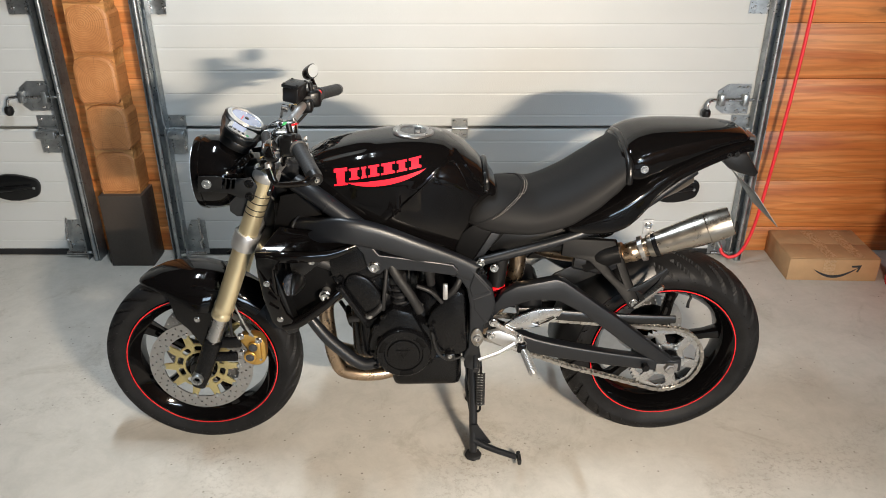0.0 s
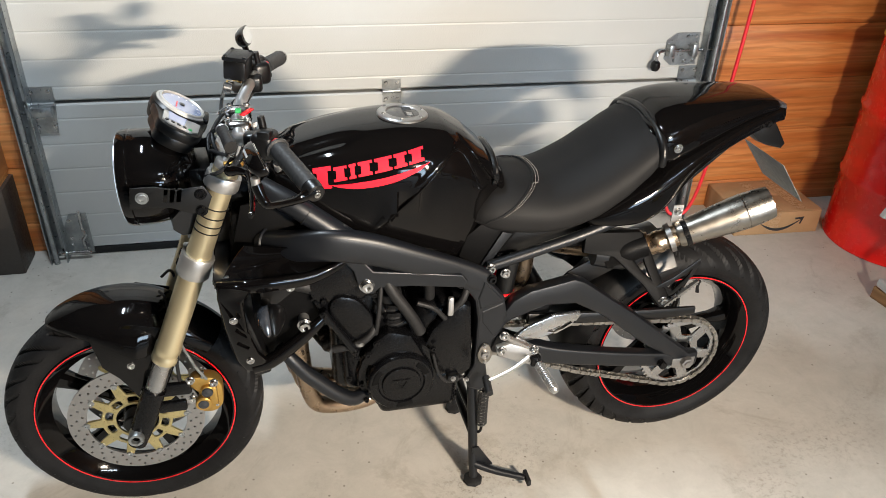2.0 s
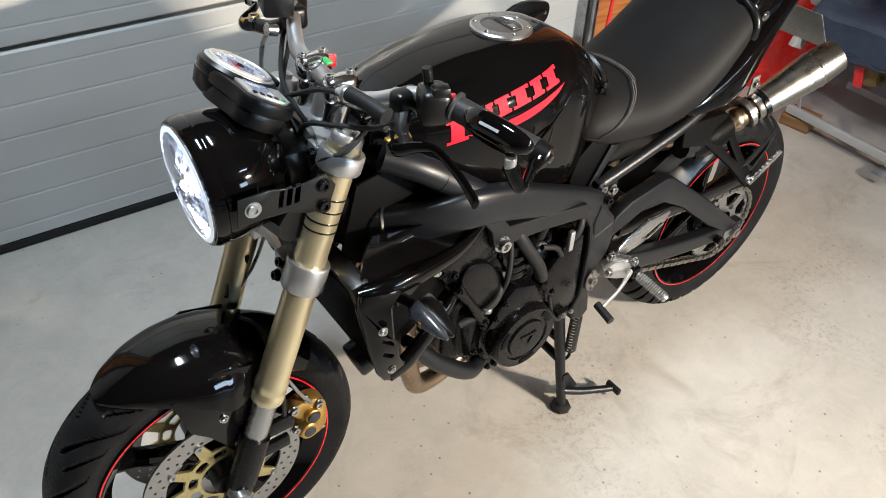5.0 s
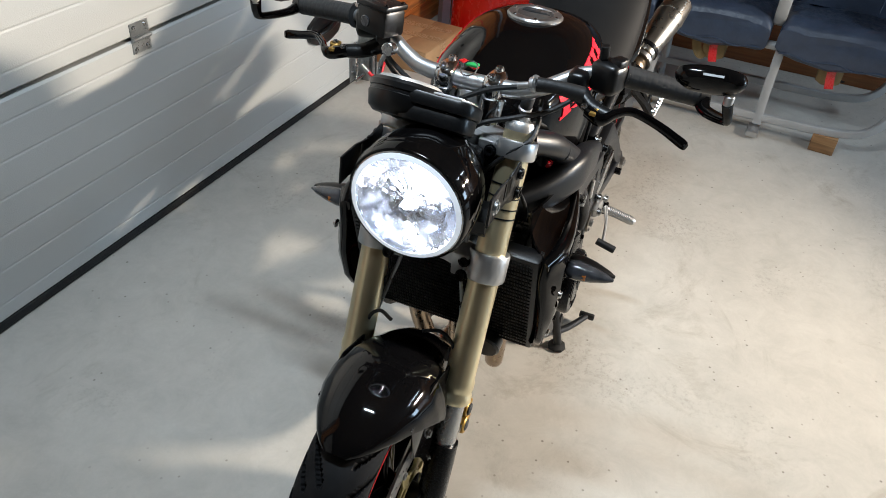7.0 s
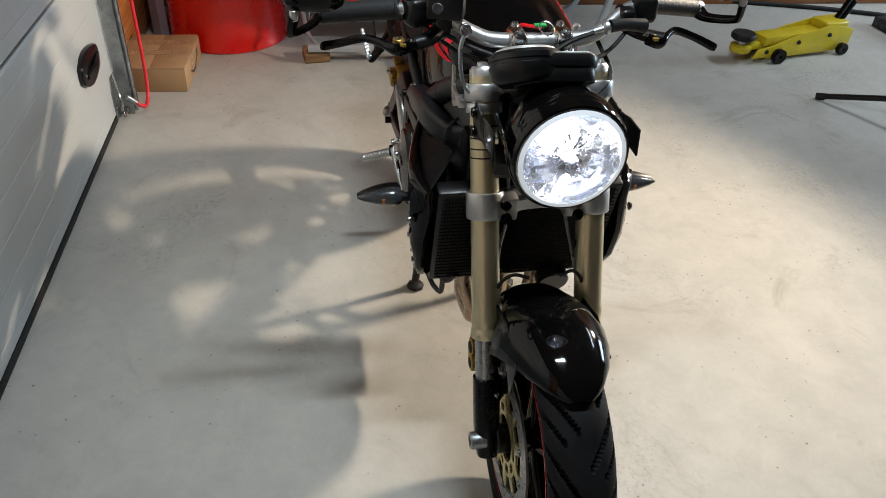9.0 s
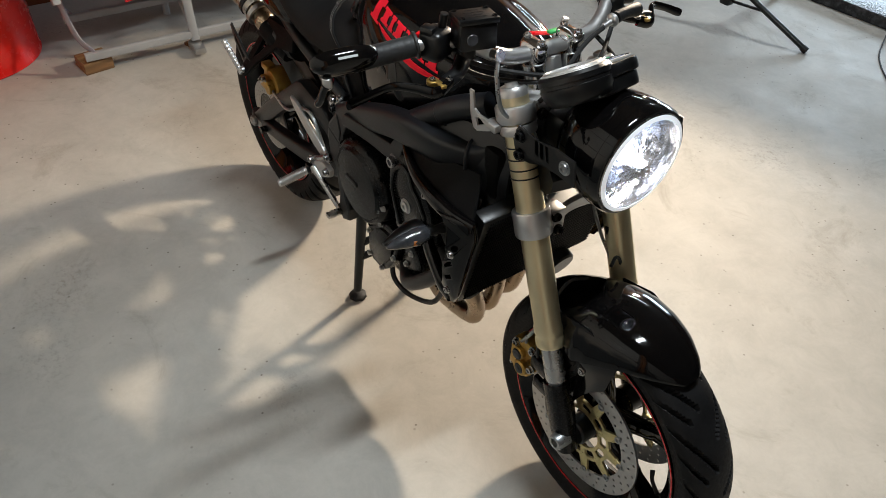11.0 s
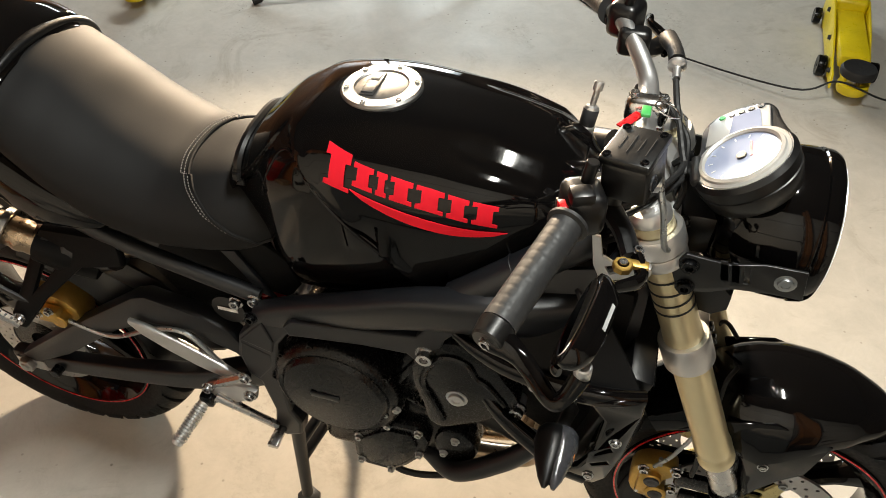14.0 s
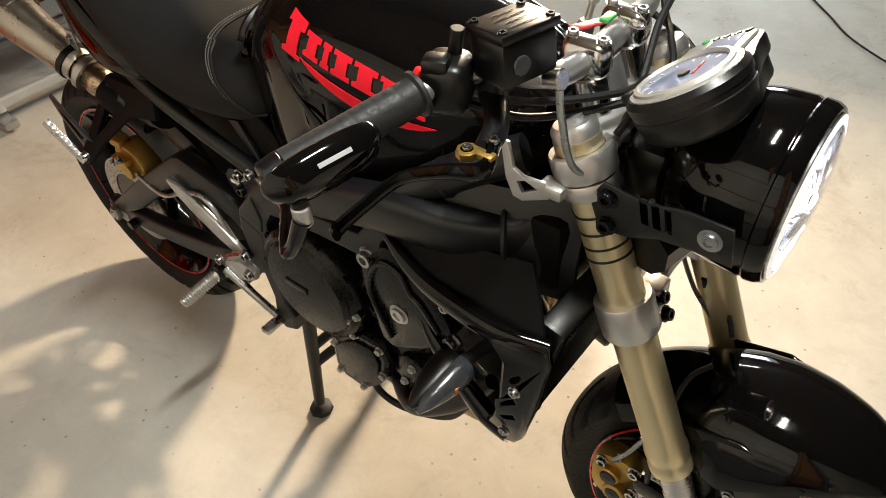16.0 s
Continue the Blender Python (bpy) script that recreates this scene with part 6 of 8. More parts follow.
for s in SIDES:
    part("axle_plate", plate(B(), [[(-0.035, -0.014), (0.03, -0.014), (0.03, 0.014), (-0.035, 0.014)]], 0.004, side_m(s * 0.146, 1.4, 0.316), 0.001), M_DISC, swing)
    part("axle_nut", lathe(B(), [(0, 0.016), (0.009, 0.016), (0.0105, 0.013), (0.0165, 0.012), (0.0185, 0.008), (0.0185, 0), (0, 0)], axis_m((1.405, s * 0.147, 0.317), (1.405, s * 0.3, 0.317)), 6), M_DISC, swing)
    part("paddock_bobbin", cyl(B(), (1.33, s * 0.145, 0.325), (1.33, s * 0.165, 0.325), 0.011, n=14), M_ENGINE, swing)
part("chain_guard", tube(B(), [(0.95, -0.12, 0.502), (1.15, -0.122, 0.482), (1.33, -0.122, 0.47), (1.41, -0.122, 0.468)], [0.016, 0.016, 0.015, 0.012], 8, 6, 0.5, (0, 0, 1), 3), M_PLASTIC, swing, "black chain guard")
HUG = []
for k in range(25):
    a = radians(178 - 76 * k / 24)
    d = Vector((math.cos(a), 0, math.sin(a)))
    prof = [(0.1 * u, -0.055 * abs(u) ** 4) for u in [-1 + j / 8 for j in range(17)]]
    R = 0.337
    HUG.append([AX_R + d * (R + h) + Vector((0, y, 0)) for y, h in prof] + [AX_R + d * (R + h - 0.004) + Vector((0, y * 0.97, 0)) for y, h in reversed(prof)])
part("hugger", loft(B(), HUG), M_PLASTIC, swing, "black rear wheel hugger")
for s in SIDES:
    part("hugger_side", plate(B(), [[(1.0, 0.56), (1.05, 0.615), (1.13, 0.655), (1.2, 0.66), (1.22, 0.635), (1.12, 0.585), (1.06, 0.56)]], 0.006, side_m(s * 0.1), 0.0015), M_PLASTIC, swing)
    bolts(swing, [(1.06, s * 0.104, 0.588), (1.15, s * 0.104, 0.635)], (0, s, 0), 0.006, 0.004, M_ENGINE)
rc = B()
plate(rc, [[(-0.045, -0.02), (-0.03, 0.03), (0.03, 0.035), (0.05, 0.01), (0.035, -0.03), (-0.02, -0.035)]], 0.05, side_m(0.112, 1.27, 0.505), 0.008, True)
box(rc, (1.275, 0.147, 0.51), (0.05, 0.02, 0.035), 0.006)
cyl(rc, (1.255, 0.13, 0.5), (1.255, 0.156, 0.5), 0.016, n=18)
box(rc, (1.3, 0.125, 0.545), (0.04, 0.03, 0.02), 0.005)
rcal = part("rear_caliper", rc, M_GOLD2, bike, "gold rear brake caliper")
bolts(rcal, [(1.29, 0.158, 0.515), (1.262, 0.158, 0.53)], (0, 1, 0), 0.007, 0.006)
part("frame_infill", plate(B(), [[(0.855, 0.56), (0.855, 0.735), (1.0, 0.74), (1.05, 0.66), (1.0, 0.585), (0.93, 0.555)]], 0.006, side_m(0.1), 0.001), M_DEEP, bike, "black panel behind the frame")
part("rear_hose", tube(B(), [(1.25, 0.145, 0.5), (1.15, 0.15, 0.49), (1.05, 0.152, 0.545), (0.98, 0.155, 0.56), (0.93, 0.155, 0.5), (0.9, 0.16, 0.47)], 0.0045, 8), M_ZINC, rcal, "braided rear brake hose")
# shock with red spring
coil = [(0.905 + 0.031 * math.cos(t), 0.031 * math.sin(t), 0.49 + 0.1 * t / (2 * math.pi * 5)) for t in [j * math.pi / 8 for j in range(81)]]
shock = part("rear_shock", cyl(B(), (0.905, 0, 0.46), (0.88, 0, 0.72), 0.022, n=20), M_ENGINE, bike, "black rear shock with a red spring")
part("shock_spring", tube(B(), coil, 0.008, 8, 1), M_RED, shock, "red coil spring")
part("shock_bottle", cyl(B(), (0.885, -0.105, 0.585), (0.895, -0.105, 0.675), 0.024, n=20), M_PLASTIC, shock)
for z in (0.575, 0.592):
    part("spring_turn", tube(B(), [(0.865, -0.11, z), (0.885, -0.118, z + 0.004), (0.907, -0.105, z + 0.008)], 0.006, 8), M_RED, shock)

# ---- engine ----
blk = B()
box(blk, (0.64, 0, 0.45), (0.34, 0.26, 0.2), 0.03, None, 3)
box(blk, (0.74, 0, 0.5), (0.16, 0.27, 0.18), 0.04, None, 3)
box(blk, (0.55, 0, 0.44), (0.12, 0.3, 0.16), 0.03, None, 3)
engine = part("crankcase", blk, M_ENGINE, bike, "black engine crankcase")
cm = Matrix.Translation((0.535, 0, 0.6)) @ Matrix.Rotation(radians(-28), 4, "Y")
cb = B()
box(cb, (0, 0, -0.03), (0.13, 0.3, 0.12), 0.012, cm)
box(cb, (0.0, 0, 0.06), (0.15, 0.32, 0.06), 0.012, cm)
for k in range(3):
    y = -0.1 + 0.1 * k
    box(cb, (-0.005, y, 0.11), (0.13, 0.085, 0.06), 0.02, cm, 3)
part("cylinder_block", cb, M_ENGINE, engine, "black cylinder block")
part("head_cover", box(B(), (-0.005, 0, 0.135), (0.13, 0.3, 0.05), 0.022, cm, 3), M_ENGINE, engine)
for z in (-0.085, 0.03, 0.092):
    part("joint_flange", box(B(), (0, 0, z), (0.15, 0.316, 0.007), 0.002, cm), M_ENGINE, engine)
for s in SIDES:
    for x in (-0.045, 0.0, 0.045):
        part("wall_rib", box(B(), (x, s * 0.153, -0.03), (0.012, 0.012, 0.1), 0.004, cm), M_ENGINE, engine)
    bolts(engine, [tuple(cm @ Vector((x, s * 0.157, 0.099))) for x in (-0.06, 0.06)] + [tuple(cm @ Vector((x, s * 0.157, -0.075))) for x in (-0.055, 0.0, 0.055)], (0, s, 0), 0.0055, 0.006, M_ENGINE)
for s in SIDES:
    part("cam_end_cover", plate(B(), [[(-0.06, 0.07), (0.06, 0.07), (0.065, 0.12), (0.03, 0.155), (-0.03, 0.155), (-0.065, 0.12)]], 0.012, cm @ side_m(s * 0.158), 0.003), M_ENGINE, engine)
    bolts(engine, [tuple(cm @ Vector((x, s * 0.164, z))) for x, z in ((-0.05, 0.08), (0.05, 0.08), (0.0, 0.14), (-0.05, 0.03), (0.05, 0.03))], (0, s, 0), 0.006, 0.005, M_ENGINE)
    part("coolant_hose", tube(B(), [(0.33, s * 0.12, 0.7), (0.4, s * 0.15, 0.69), (0.46, s * 0.14, 0.66)], 0.016, 12), M_RUBBER, engine)
# left: alternator cover with raised rim, sprocket cover, upper case
ac = B()
am = axis_m((0.62, -0.13, 0.417), (0.62, -0.3, 0.417))
lathe(ac, [(0.102, 0), (0.102, 0.022), (0.096, 0.034), (0.08, 0.036), (0.079, 0.05), (0.0785, 0.066), (0.074, 0.0715), (0.056, 0.072), (0.0535, 0.0685), (0.047, 0.0685), (0.0445, 0.0735), (0.018, 0.075), (0, 0.075)], am, 64)
alt = part("alternator_cover", ac, M_ENGINE, engine, "round black alternator cover")
for k in range(3):
    a0 = radians(20 + 120 * k)
    part("rim_slot", plate(B(), [[(r * math.cos(a0 + t), r * math.sin(a0 + t)) for r, t in ((0.058, 0), (0.07, 0), (0.071, 0.3), (0.07, 0.6), (0.058, 0.6), (0.0575, 0.3))]], 0.003, am @ pose(0, 0, 0.0722), 0.0008), M_DEEP, alt)
part("badge", plate(B(), [[(-0.022, 0.014), (0.022, 0.014), (0.0, -0.022)], [(-0.012, 0.009), (0.012, 0.009), (0.0, -0.011)]], 0.003, side_m(-0.206, 0.62, 0.418)), M_ENGINE, alt)
bolts(alt, [(0.62 + 0.092 * math.cos(a), -0.166, 0.417 + 0.092 * math.sin(a)) for a in [k * math.pi / 4 + 0.2 for k in range(8)]], (0, -1, 0), 0.0055, 0.006, M_ENGINE)
up = [(0.525, 0.475), (0.552, 0.515), (0.572, 0.542), (0.594, 0.558), (0.648, 0.54), (0.672, 0.49), (0.69, 0.45), (0.62, 0.43)]
part("starter_cover", plate(B(), [up], 0.06, side_m(-0.155), 0.014), M_ENGINE, engine)
sp = [(0.683, 0.491), (0.698, 0.529), (0.743, 0.578), (0.774, 0.596), (0.793, 0.586), (0.804, 0.397), (0.78, 0.381), (0.716, 0.392), (0.689, 0.425)]
part("sprocket_cover", plate(B(), [sp], 0.034, side_m(-0.145), 0.012), M_ENGINE, engine, "black front sprocket cover")
bolts(engine, [(x, -0.178, z) for x, z in ((0.52, 0.49), (0.5, 0.43), (0.54, 0.36), (0.69, 0.37), (0.7, 0.49), (0.64, 0.6))], (0, -1, 0), 0.0055, 0.005, M_ENGINE)
# details beside the covers: cylinder liners, water pipe, wiring, bracket with a switch
part("cylinder_cover", plate(B(), [[(0.47, 0.648), (0.5, 0.657), (0.55, 0.615), (0.562, 0.557), (0.515, 0.535), (0.476, 0.582)]], 0.024, side_m(-0.16), 0.009, True), M_ENGINE, engine, "", 25)
part("cover_rib", tube(B(), [(0.448, -0.174, 0.628), (0.48, -0.178, 0.575), (0.519, -0.176, 0.506)], [0.011, 0.008, 0.011], 12, 5), M_ENGINE, engine)
bolts(engine, [(0.45, -0.186, 0.625), (0.517, -0.186, 0.51), (0.545, -0.186, 0.5), (0.565, -0.186, 0.53)], (0, -1, 0), 0.006, 0.005, M_ENGINE)
for z, r in ((0.612, 0.03), (0.592, 0.033), (0.57, 0.028)):
    part("hose_ring", lathe(B(), [(r - 0.006, -0.006), (r, -0.005), (r, 0.005), (r - 0.006, 0.006)], axis_m((0.612, -0.14, z), (0.606, -0.135, z + 0.1)), 28, True), M_ENGINE, engine)
part("throttle_body", cyl(B(), (0.615, -0.14, 0.555), (0.604, -0.135, 0.64), 0.026, n=24), M_RUBBER, engine)
part("water_pipe", tube(B(), [(0.47, -0.162, 0.51), (0.52, -0.172, 0.525), (0.555, -0.172, 0.55), (0.575, -0.155, 0.59)], 0.009, 10), M_RUBBER, engine)
for px, pz in ((0.528, 0.529),):
    part("hose_clip", cyl(B(), (px, -0.174, pz - 0.005), (px, -0.174, pz + 0.005), 0.0112, n=16), M_DISC, engine)
part("wiring", tube(B(), [(0.7, -0.172, 0.47), (0.715, -0.176, 0.41), (0.745, -0.17, 0.375), (0.79, -0.15, 0.37)], 0.004, 8), M_RUBBER, engine)
part("side_switch", box(B(), (0.752, -0.165, 0.385), (0.03, 0.02, 0.022), 0.005), M_PLASTIC, engine)
bolts(engine, [(0.752, -0.176, 0.388), (0.79, -0.163, 0.37)], (0, -1, 0), 0.005, 0.004, M_DISC)
# right: clutch cover, pulley cover, pump cover
cc = B()
km = axis_m((0.705, 0.13, 0.525), (0.705, 0.3, 0.525))
lathe(cc, [(0.112, 0), (0.112, 0.03), (0.106, 0.045), (0.098, 0.05), (0.092, 0.048), (0.086, 0.056), (0.03, 0.062), (0, 0.062)], km, 56)
clutch = part("clutch_cover", cc, M_ENGINE, engine, "round black clutch cover")
part("clutch_slot", box(B(), (0.715, 0.193, 0.535), (0.05, 0.004, 0.012), 0.003), M_PLASTIC, clutch)
bolts(clutch, [(0.705 + 0.108 * math.cos(a), 0.168, 0.525 + 0.108 * math.sin(a)) for a in [k * math.pi / 5 for k in range(10)]], (0, 1, 0), 0.006, 0.006, M_ENGINE)
ti = [(0.405, 0.612), (0.43, 0.665), (0.466, 0.712), (0.513, 0.722), (0.556, 0.69), (0.572, 0.63), (0.556, 0.56), (0.535, 0.505), (0.485, 0.525), (0.44, 0.56)]
tc = part("timing_cover", plate(B(), [ti], 0.05, side_m(0.155), 0.012, True), M_ENGINE, engine, "black timing cover")
part("timing_rib", tube(B(), [(0.425, 0.181, 0.61), (0.452, 0.182, 0.648), (0.47, 0.182, 0.66), (0.485, 0.182, 0.688), (0.515, 0.182, 0.694), (0.54, 0.182, 0.668), (0.552, 0.181, 0.62), (0.535, 0.182, 0.575), (0.52, 0.181, 0.535)], 0.005, 8), M_ENGINE, tc)
bolts(tc, [(0.499, 0.181, 0.598)], (0, 1, 0), 0.013, 0.005, M_ALLOY)
low = [(0.69, 0.402), (0.655, 0.44), (0.619, 0.468), (0.565, 0.472), (0.548, 0.43), (0.558, 0.383), (0.59, 0.335), (0.622, 0.304), (0.672, 0.305), (0.69, 0.33)]
crank = part("crank_cover", plate(B(), [low], 0.05, side_m(0.145), 0.01), M_ENGINE, engine, "flat black crank cover", 20)
part("cover_rim", plate(B(), [[(x * 0.72 + 0.62 * 0.28, z * 0.72 + 0.39 * 0.28) for x, z in low]], 0.008, side_m(0.171), 0.003), M_ENGINE, crank)
bolts(crank, [(x, 0.171, z) for x, z in ((0.676, 0.4), (0.62, 0.458), (0.566, 0.455), (0.566, 0.39), (0.62, 0.318), (0.676, 0.325))], (0, 1, 0), 0.006, 0.006, M_ALLOY)
part("pump_cover", plate(B(), [[(0.47, 0.4), (0.478, 0.45), (0.515, 0.468), (0.54, 0.44), (0.53, 0.385), (0.495, 0.375)]], 0.04, side_m(0.14), 0.008, True), M_ENGINE, engine)
bolts(engine, [(0.505, 0.162, 0.445), (0.525, 0.162, 0.4), (0.62, 0.176, 0.5), (0.6, 0.176, 0.52)], (0, 1, 0), 0.006, 0.005, M_ALLOY)
part("sump", box(B(), (0.685, 0, 0.29), (0.21, 0.2, 0.13), 0.025, None, 3), M_ENGINE, engine, "black sump")
part("filter_housing", cyl(B(), (0.45, 0, 0.42), (0.52, 0, 0.44), 0.036, n=24), M_ENGINE, engine)
for y in (-0.075, -0.12):
    part("vent_pipe", tube(B(), [(0.7, y, 0.6), (0.69, y - 0.02, 0.66), (0.66, y - 0.03, 0.73)], 0.013, 10), M_RUBBER, engine)
for pts, r in (([(0.585, -0.15, 0.71), (0.6, -0.172, 0.668), (0.645, -0.178, 0.592), (0.669, -0.172, 0.54)], 0.0135), ([(0.582, -0.16, 0.69), (0.576, -0.174, 0.64), (0.57, -0.178, 0.59), (0.566, -0.168, 0.545)], 0.0055), ([(0.74, -0.15, 0.57), (0.77, -0.16, 0.61), (0.79, -0.14, 0.66)], 0.009), ([(0.66, -0.17, 0.62), (0.7, -0.17, 0.6), (0.73, -0.16, 0.56)], 0.006), ([(0.645, 0.125, 0.3), (0.629, 0.13, 0.252), (0.571, 0.125, 0.24), (0.475, 0.12, 0.29), (0.41, 0.13, 0.4)], 0.0065)):
    part("engine_hose", tube(B(), pts, r, 10), M_RUBBER, engine, "black rubber hose")
part("clutch_lever", box(B(), (0.739, -0.17, 0.601), (0.014, 0.012, 0.05), 0.004), M_ALLOY, engine, "bright release lever")
air = B()
box(air, (0.53, 0, 0.785), (0.32, 0.17, 0.1), 0.04, None, 3)
box(air, (0.72, 0, 0.69), (0.16, 0.13, 0.12), 0.03, None, 3)
part("airbox", air, M_DEEP, bike, "black airbox under the tank")
part("battery_tray", box(B(), (0.98, 0, 0.72), (0.24, 0.2, 0.09), 0.02), M_PLASTIC, bike)

# exhaust headers: three pipes down the front of the engine
for k, y in enumerate((-0.085, 0.0, 0.085)):
    e, q = (0.0, -0.02, -0.035)[k], (1.0, 1.0, 0.72)[k]
    pts = [(0.44, y, 0.56), (0.4 + e, y * 1.05, 0.52), (0.4 + e, y * 1.05, 0.42), (0.412 + e, y * q, 0.325), (0.44 + e, y * 0.9 * q, 0.272), (0.53, y * 0.6, 0.243), (0.6, y * 0.4, 0.252)]
    part("header_pipe", tube(B(), pts, 0.021, 16, 8), M_HEADER, bike, "heat tinted exhaust header")
part("collector", tube(B(), [(0.58, 0, 0.258), (0.68, 0.02, 0.25), (0.78, 0.04, 0.26)], [0.04, 0.035, 0.028], 14, 6), M_HEADER, bike)

# radiator with mesh fins, side shrouds, crash bar
rdm = Matrix.Translation((0.281, 0, 0.612)) @ Matrix.Rotation(radians(-14), 4, "Y")
rad_ = part("radiator", box(B(), (0, 0, 0), (0.035, 0.37, 0.27), 0.006, rdm), M_PLASTIC, bike, "black radiator behind the forks")
part("radiator_cowl", box(B(), (0.3, 0.02, 0.785), (0.05, 0.22, 0.11), 0.015), M_DEEP, rad_)
rf = B()
for k in range(62):
    box(rf, (-0.0195, -0.168 + 0.0055 * k, 0), (0.004, 0.0018, 0.25), 0, rdm)
for k in range(24):
    box(rf, (-0.021, 0, -0.12 + 0.0105 * k), (0.002, 0.35, 0.0016), 0, rdm)
tagged(part("radiator_mesh", rf, M_DEEP, rad_, "fine black radiator mesh"), kind="stuff")
part("bottom_hose", tube(B(), [(0.3, 0.13, 0.5), (0.33, 0.14, 0.46), (0.4, 0.12, 0.45), (0.47, 0.1, 0.45)], 0.017, 12), M_RUBBER, rad_)
part("horn", cyl(B(), (0.305, -0.09, 0.47), (0.275, -0.09, 0.46), 0.036, n=26), M_PLASTIC, rad_, "round black horn")
for s in SIDES:
    # shroud: narrow front panel with slots, ridge that runs back under the frame beam, glossy lower arm
    def shroud_y(x, z):
        return 0.218 - 0.9 * max(0, 0.262 - x) - 0.16 * max(0, x - 0.3) - 0.2 * max(0, 0.6 - z)

    o = [(0.24, 0.736), (0.236, 0.70), (0.247, 0.609), (0.262, 0.54), (0.276, 0.512), (0.296, 0.503), (0.318, 0.51), (0.322, 0.535), (0.307, 0.56), (0.291, 0.622), (0.287, 0.70), (0.31, 0.73), (0.28, 0.742)]
    sl = [[(0.266, 0.632 - d), (0.286, 0.614 - d), (0.289, 0.619 - d), (0.269, 0.638 - d)] for d in (0, 0.034)]
    t = bmesh.new()
    plate(t, [o] + sl, 0.016, side_m(0.0), 0.005)
    for v in t.verts:
        v.co.y += s * shroud_y(v.co.x, v.co.z)
    sh = part("radiator_shroud", merge(B(), t), M_GLOSS, bike, "gloss black radiator shroud with slots")
    ridge = [(0.241, s * 0.196, 0.728), (0.29, s * 0.21, 0.732), (0.345, s * 0.209, 0.731), (0.42, s * 0.197, 0.728), (0.47, s * 0.186, 0.737), (0.505, s * 0.176, 0.748)]
    part("shroud_ridge", tube(B(), ridge, [0.012, 0.0155, 0.016, 0.014, 0.011, 0.006], 16, 7, 0.8, (0, 0, 1), 2.6), M_GLOSS, sh, "gloss black shroud ridge")
    arm_ = [(0.29, s * 0.2, 0.512), (0.33, s * 0.196, 0.522), (0.38, s * 0.188, 0.552), (0.43, s * 0.178, 0.588), (0.462, s * 0.168, 0.615)]
    part("shroud_arm", tube(B(), arm_, [0.014, 0.017, 0.016, 0.014, 0.008], 14, 7, 0.8, (0, 0, 1), 2.4), M_GLOSS, sh, "gloss black lower shroud arm")
    part("shroud_backing", plate(B(), [[(0.3, 0.73), (0.45, 0.735), (0.47, 0.62), (0.4, 0.55), (0.33, 0.5), (0.305, 0.52)]], 0.005, side_m(s * 0.142), 0.001), M_DEEP, sh)
    part("inner_web", plate(B(), [[(0.32, 0.715), (0.42, 0.71), (0.36, 0.66), (0.325, 0.64)]], 0.006, side_m(s * 0.172), 0.0015), M_PLASTIC, sh)
    face = [(0.742, 0.25, 0.19, 0.29, 0.155), (0.715, 0.238, 0.198, 0.28, 0.165), (0.66, 0.24, 0.203, 0.275, 0.176), (0.6, 0.249, 0.21, 0.28, 0.18), (0.54, 0.262, 0.205, 0.29, 0.178), (0.505, 0.28, 0.19, 0.305, 0.165)]
    rows_f = stations([(-z, xo, yo, xi, yi) for z, xo, yo, xi, yi in face], 24)
    rings = []
    for mz, xo, yo, xi, yi in rows_f:
        line = [Vector((xo + (xi - xo) * u, s * (yo + (yi - yo) * u ** 1.3), -mz)) for u in (0, 0.08, 0.3, 0.65, 1.0)]
        rings.append(line + [q + Vector((0.012, 0, 0)) for q in reversed(line)])
    part("shroud_face", loft(B(), rings), M_GLOSS, sh)
    # scooped panel between the frame beam and the shroud
    rings = []
    for u in [j / 10 for j in range(11)]:
        top = Vector((0.3 + 0.21 * u, s * (0.145 + 0.015 * math.sin(math.pi * u)), 0.79 - 0.015 * u))
        low = Vector((0.245 + 0.25 * u, s * (0.2 - 0.024 * u * u), 0.735 + 0.006 * u))
        line = []
        for k in range(9):
            v = k / 8
            q = top.lerp(low, v)
            q.y -= s * (0.003 if s > 0 else 0.03) * math.sin(math.pi * v) * (0.4 + u * (1 - u) * 2.4)
            line.append(q)
        rings.append(line + [q - Vector((0, s * 0.005, 0)) for q in reversed(line)])
    part("scoop_panel", loft(B(), rings), M_DEEP if s > 0 else M_GLOSS, sh, "black scooped side panel")
    if s < 0:
        part("head_panel", plate(B(), [[(0.265, 0.73), (0.3, 0.86), (0.36, 0.87), (0.46, 0.83), (0.46, 0.7), (0.3, 0.7)]], 0.006, side_m(-0.096), 0.001), M_DEEP, sh)
    else:
        rings = []
        for u in [j / 12 for j in range(13)]:
            x = 0.262 + 0.21 * u
            line = [Vector((x, 0.108 + 0.053 * u ** 0.7 - 0.02 * (1 - v) + 0.012 * math.sin(math.pi * v), 0.715 + 0.02 * u + (0.15 - 0.035 * u) * (1 - v))) for v in [k / 8 for k in range(9)]]
            rings.append(line + [q - Vector((0, 0.006, 0)) for q in reversed(line)])
        part("head_panel", loft(B(), rings), M_SATIN, sh, "satin black cover beside the steering head")
    bolts(sh, [(0.265, s * 0.229, 0.662), (0.288, s * 0.216, 0.544), (0.385, s * 0.208, 0.715)], (0, s, 0), 0.0065, 0.004)
    sh.scale = (1, 0.975 if s < 0 else 1.02, 1)
    part("frame_rail", tube(B(), [(0.35, s * 0.16, 0.535), (0.378, s * 0.168, 0.495), (0.42, s * 0.172, 0.44), (0.5, s * 0.17, 0.365), (0.56, s * 0.14, 0.36)], [0.012, 0.016, 0.018, 0.018, 0.016], 12, 7), M_SATIN, bike, "satin black lower frame rail")
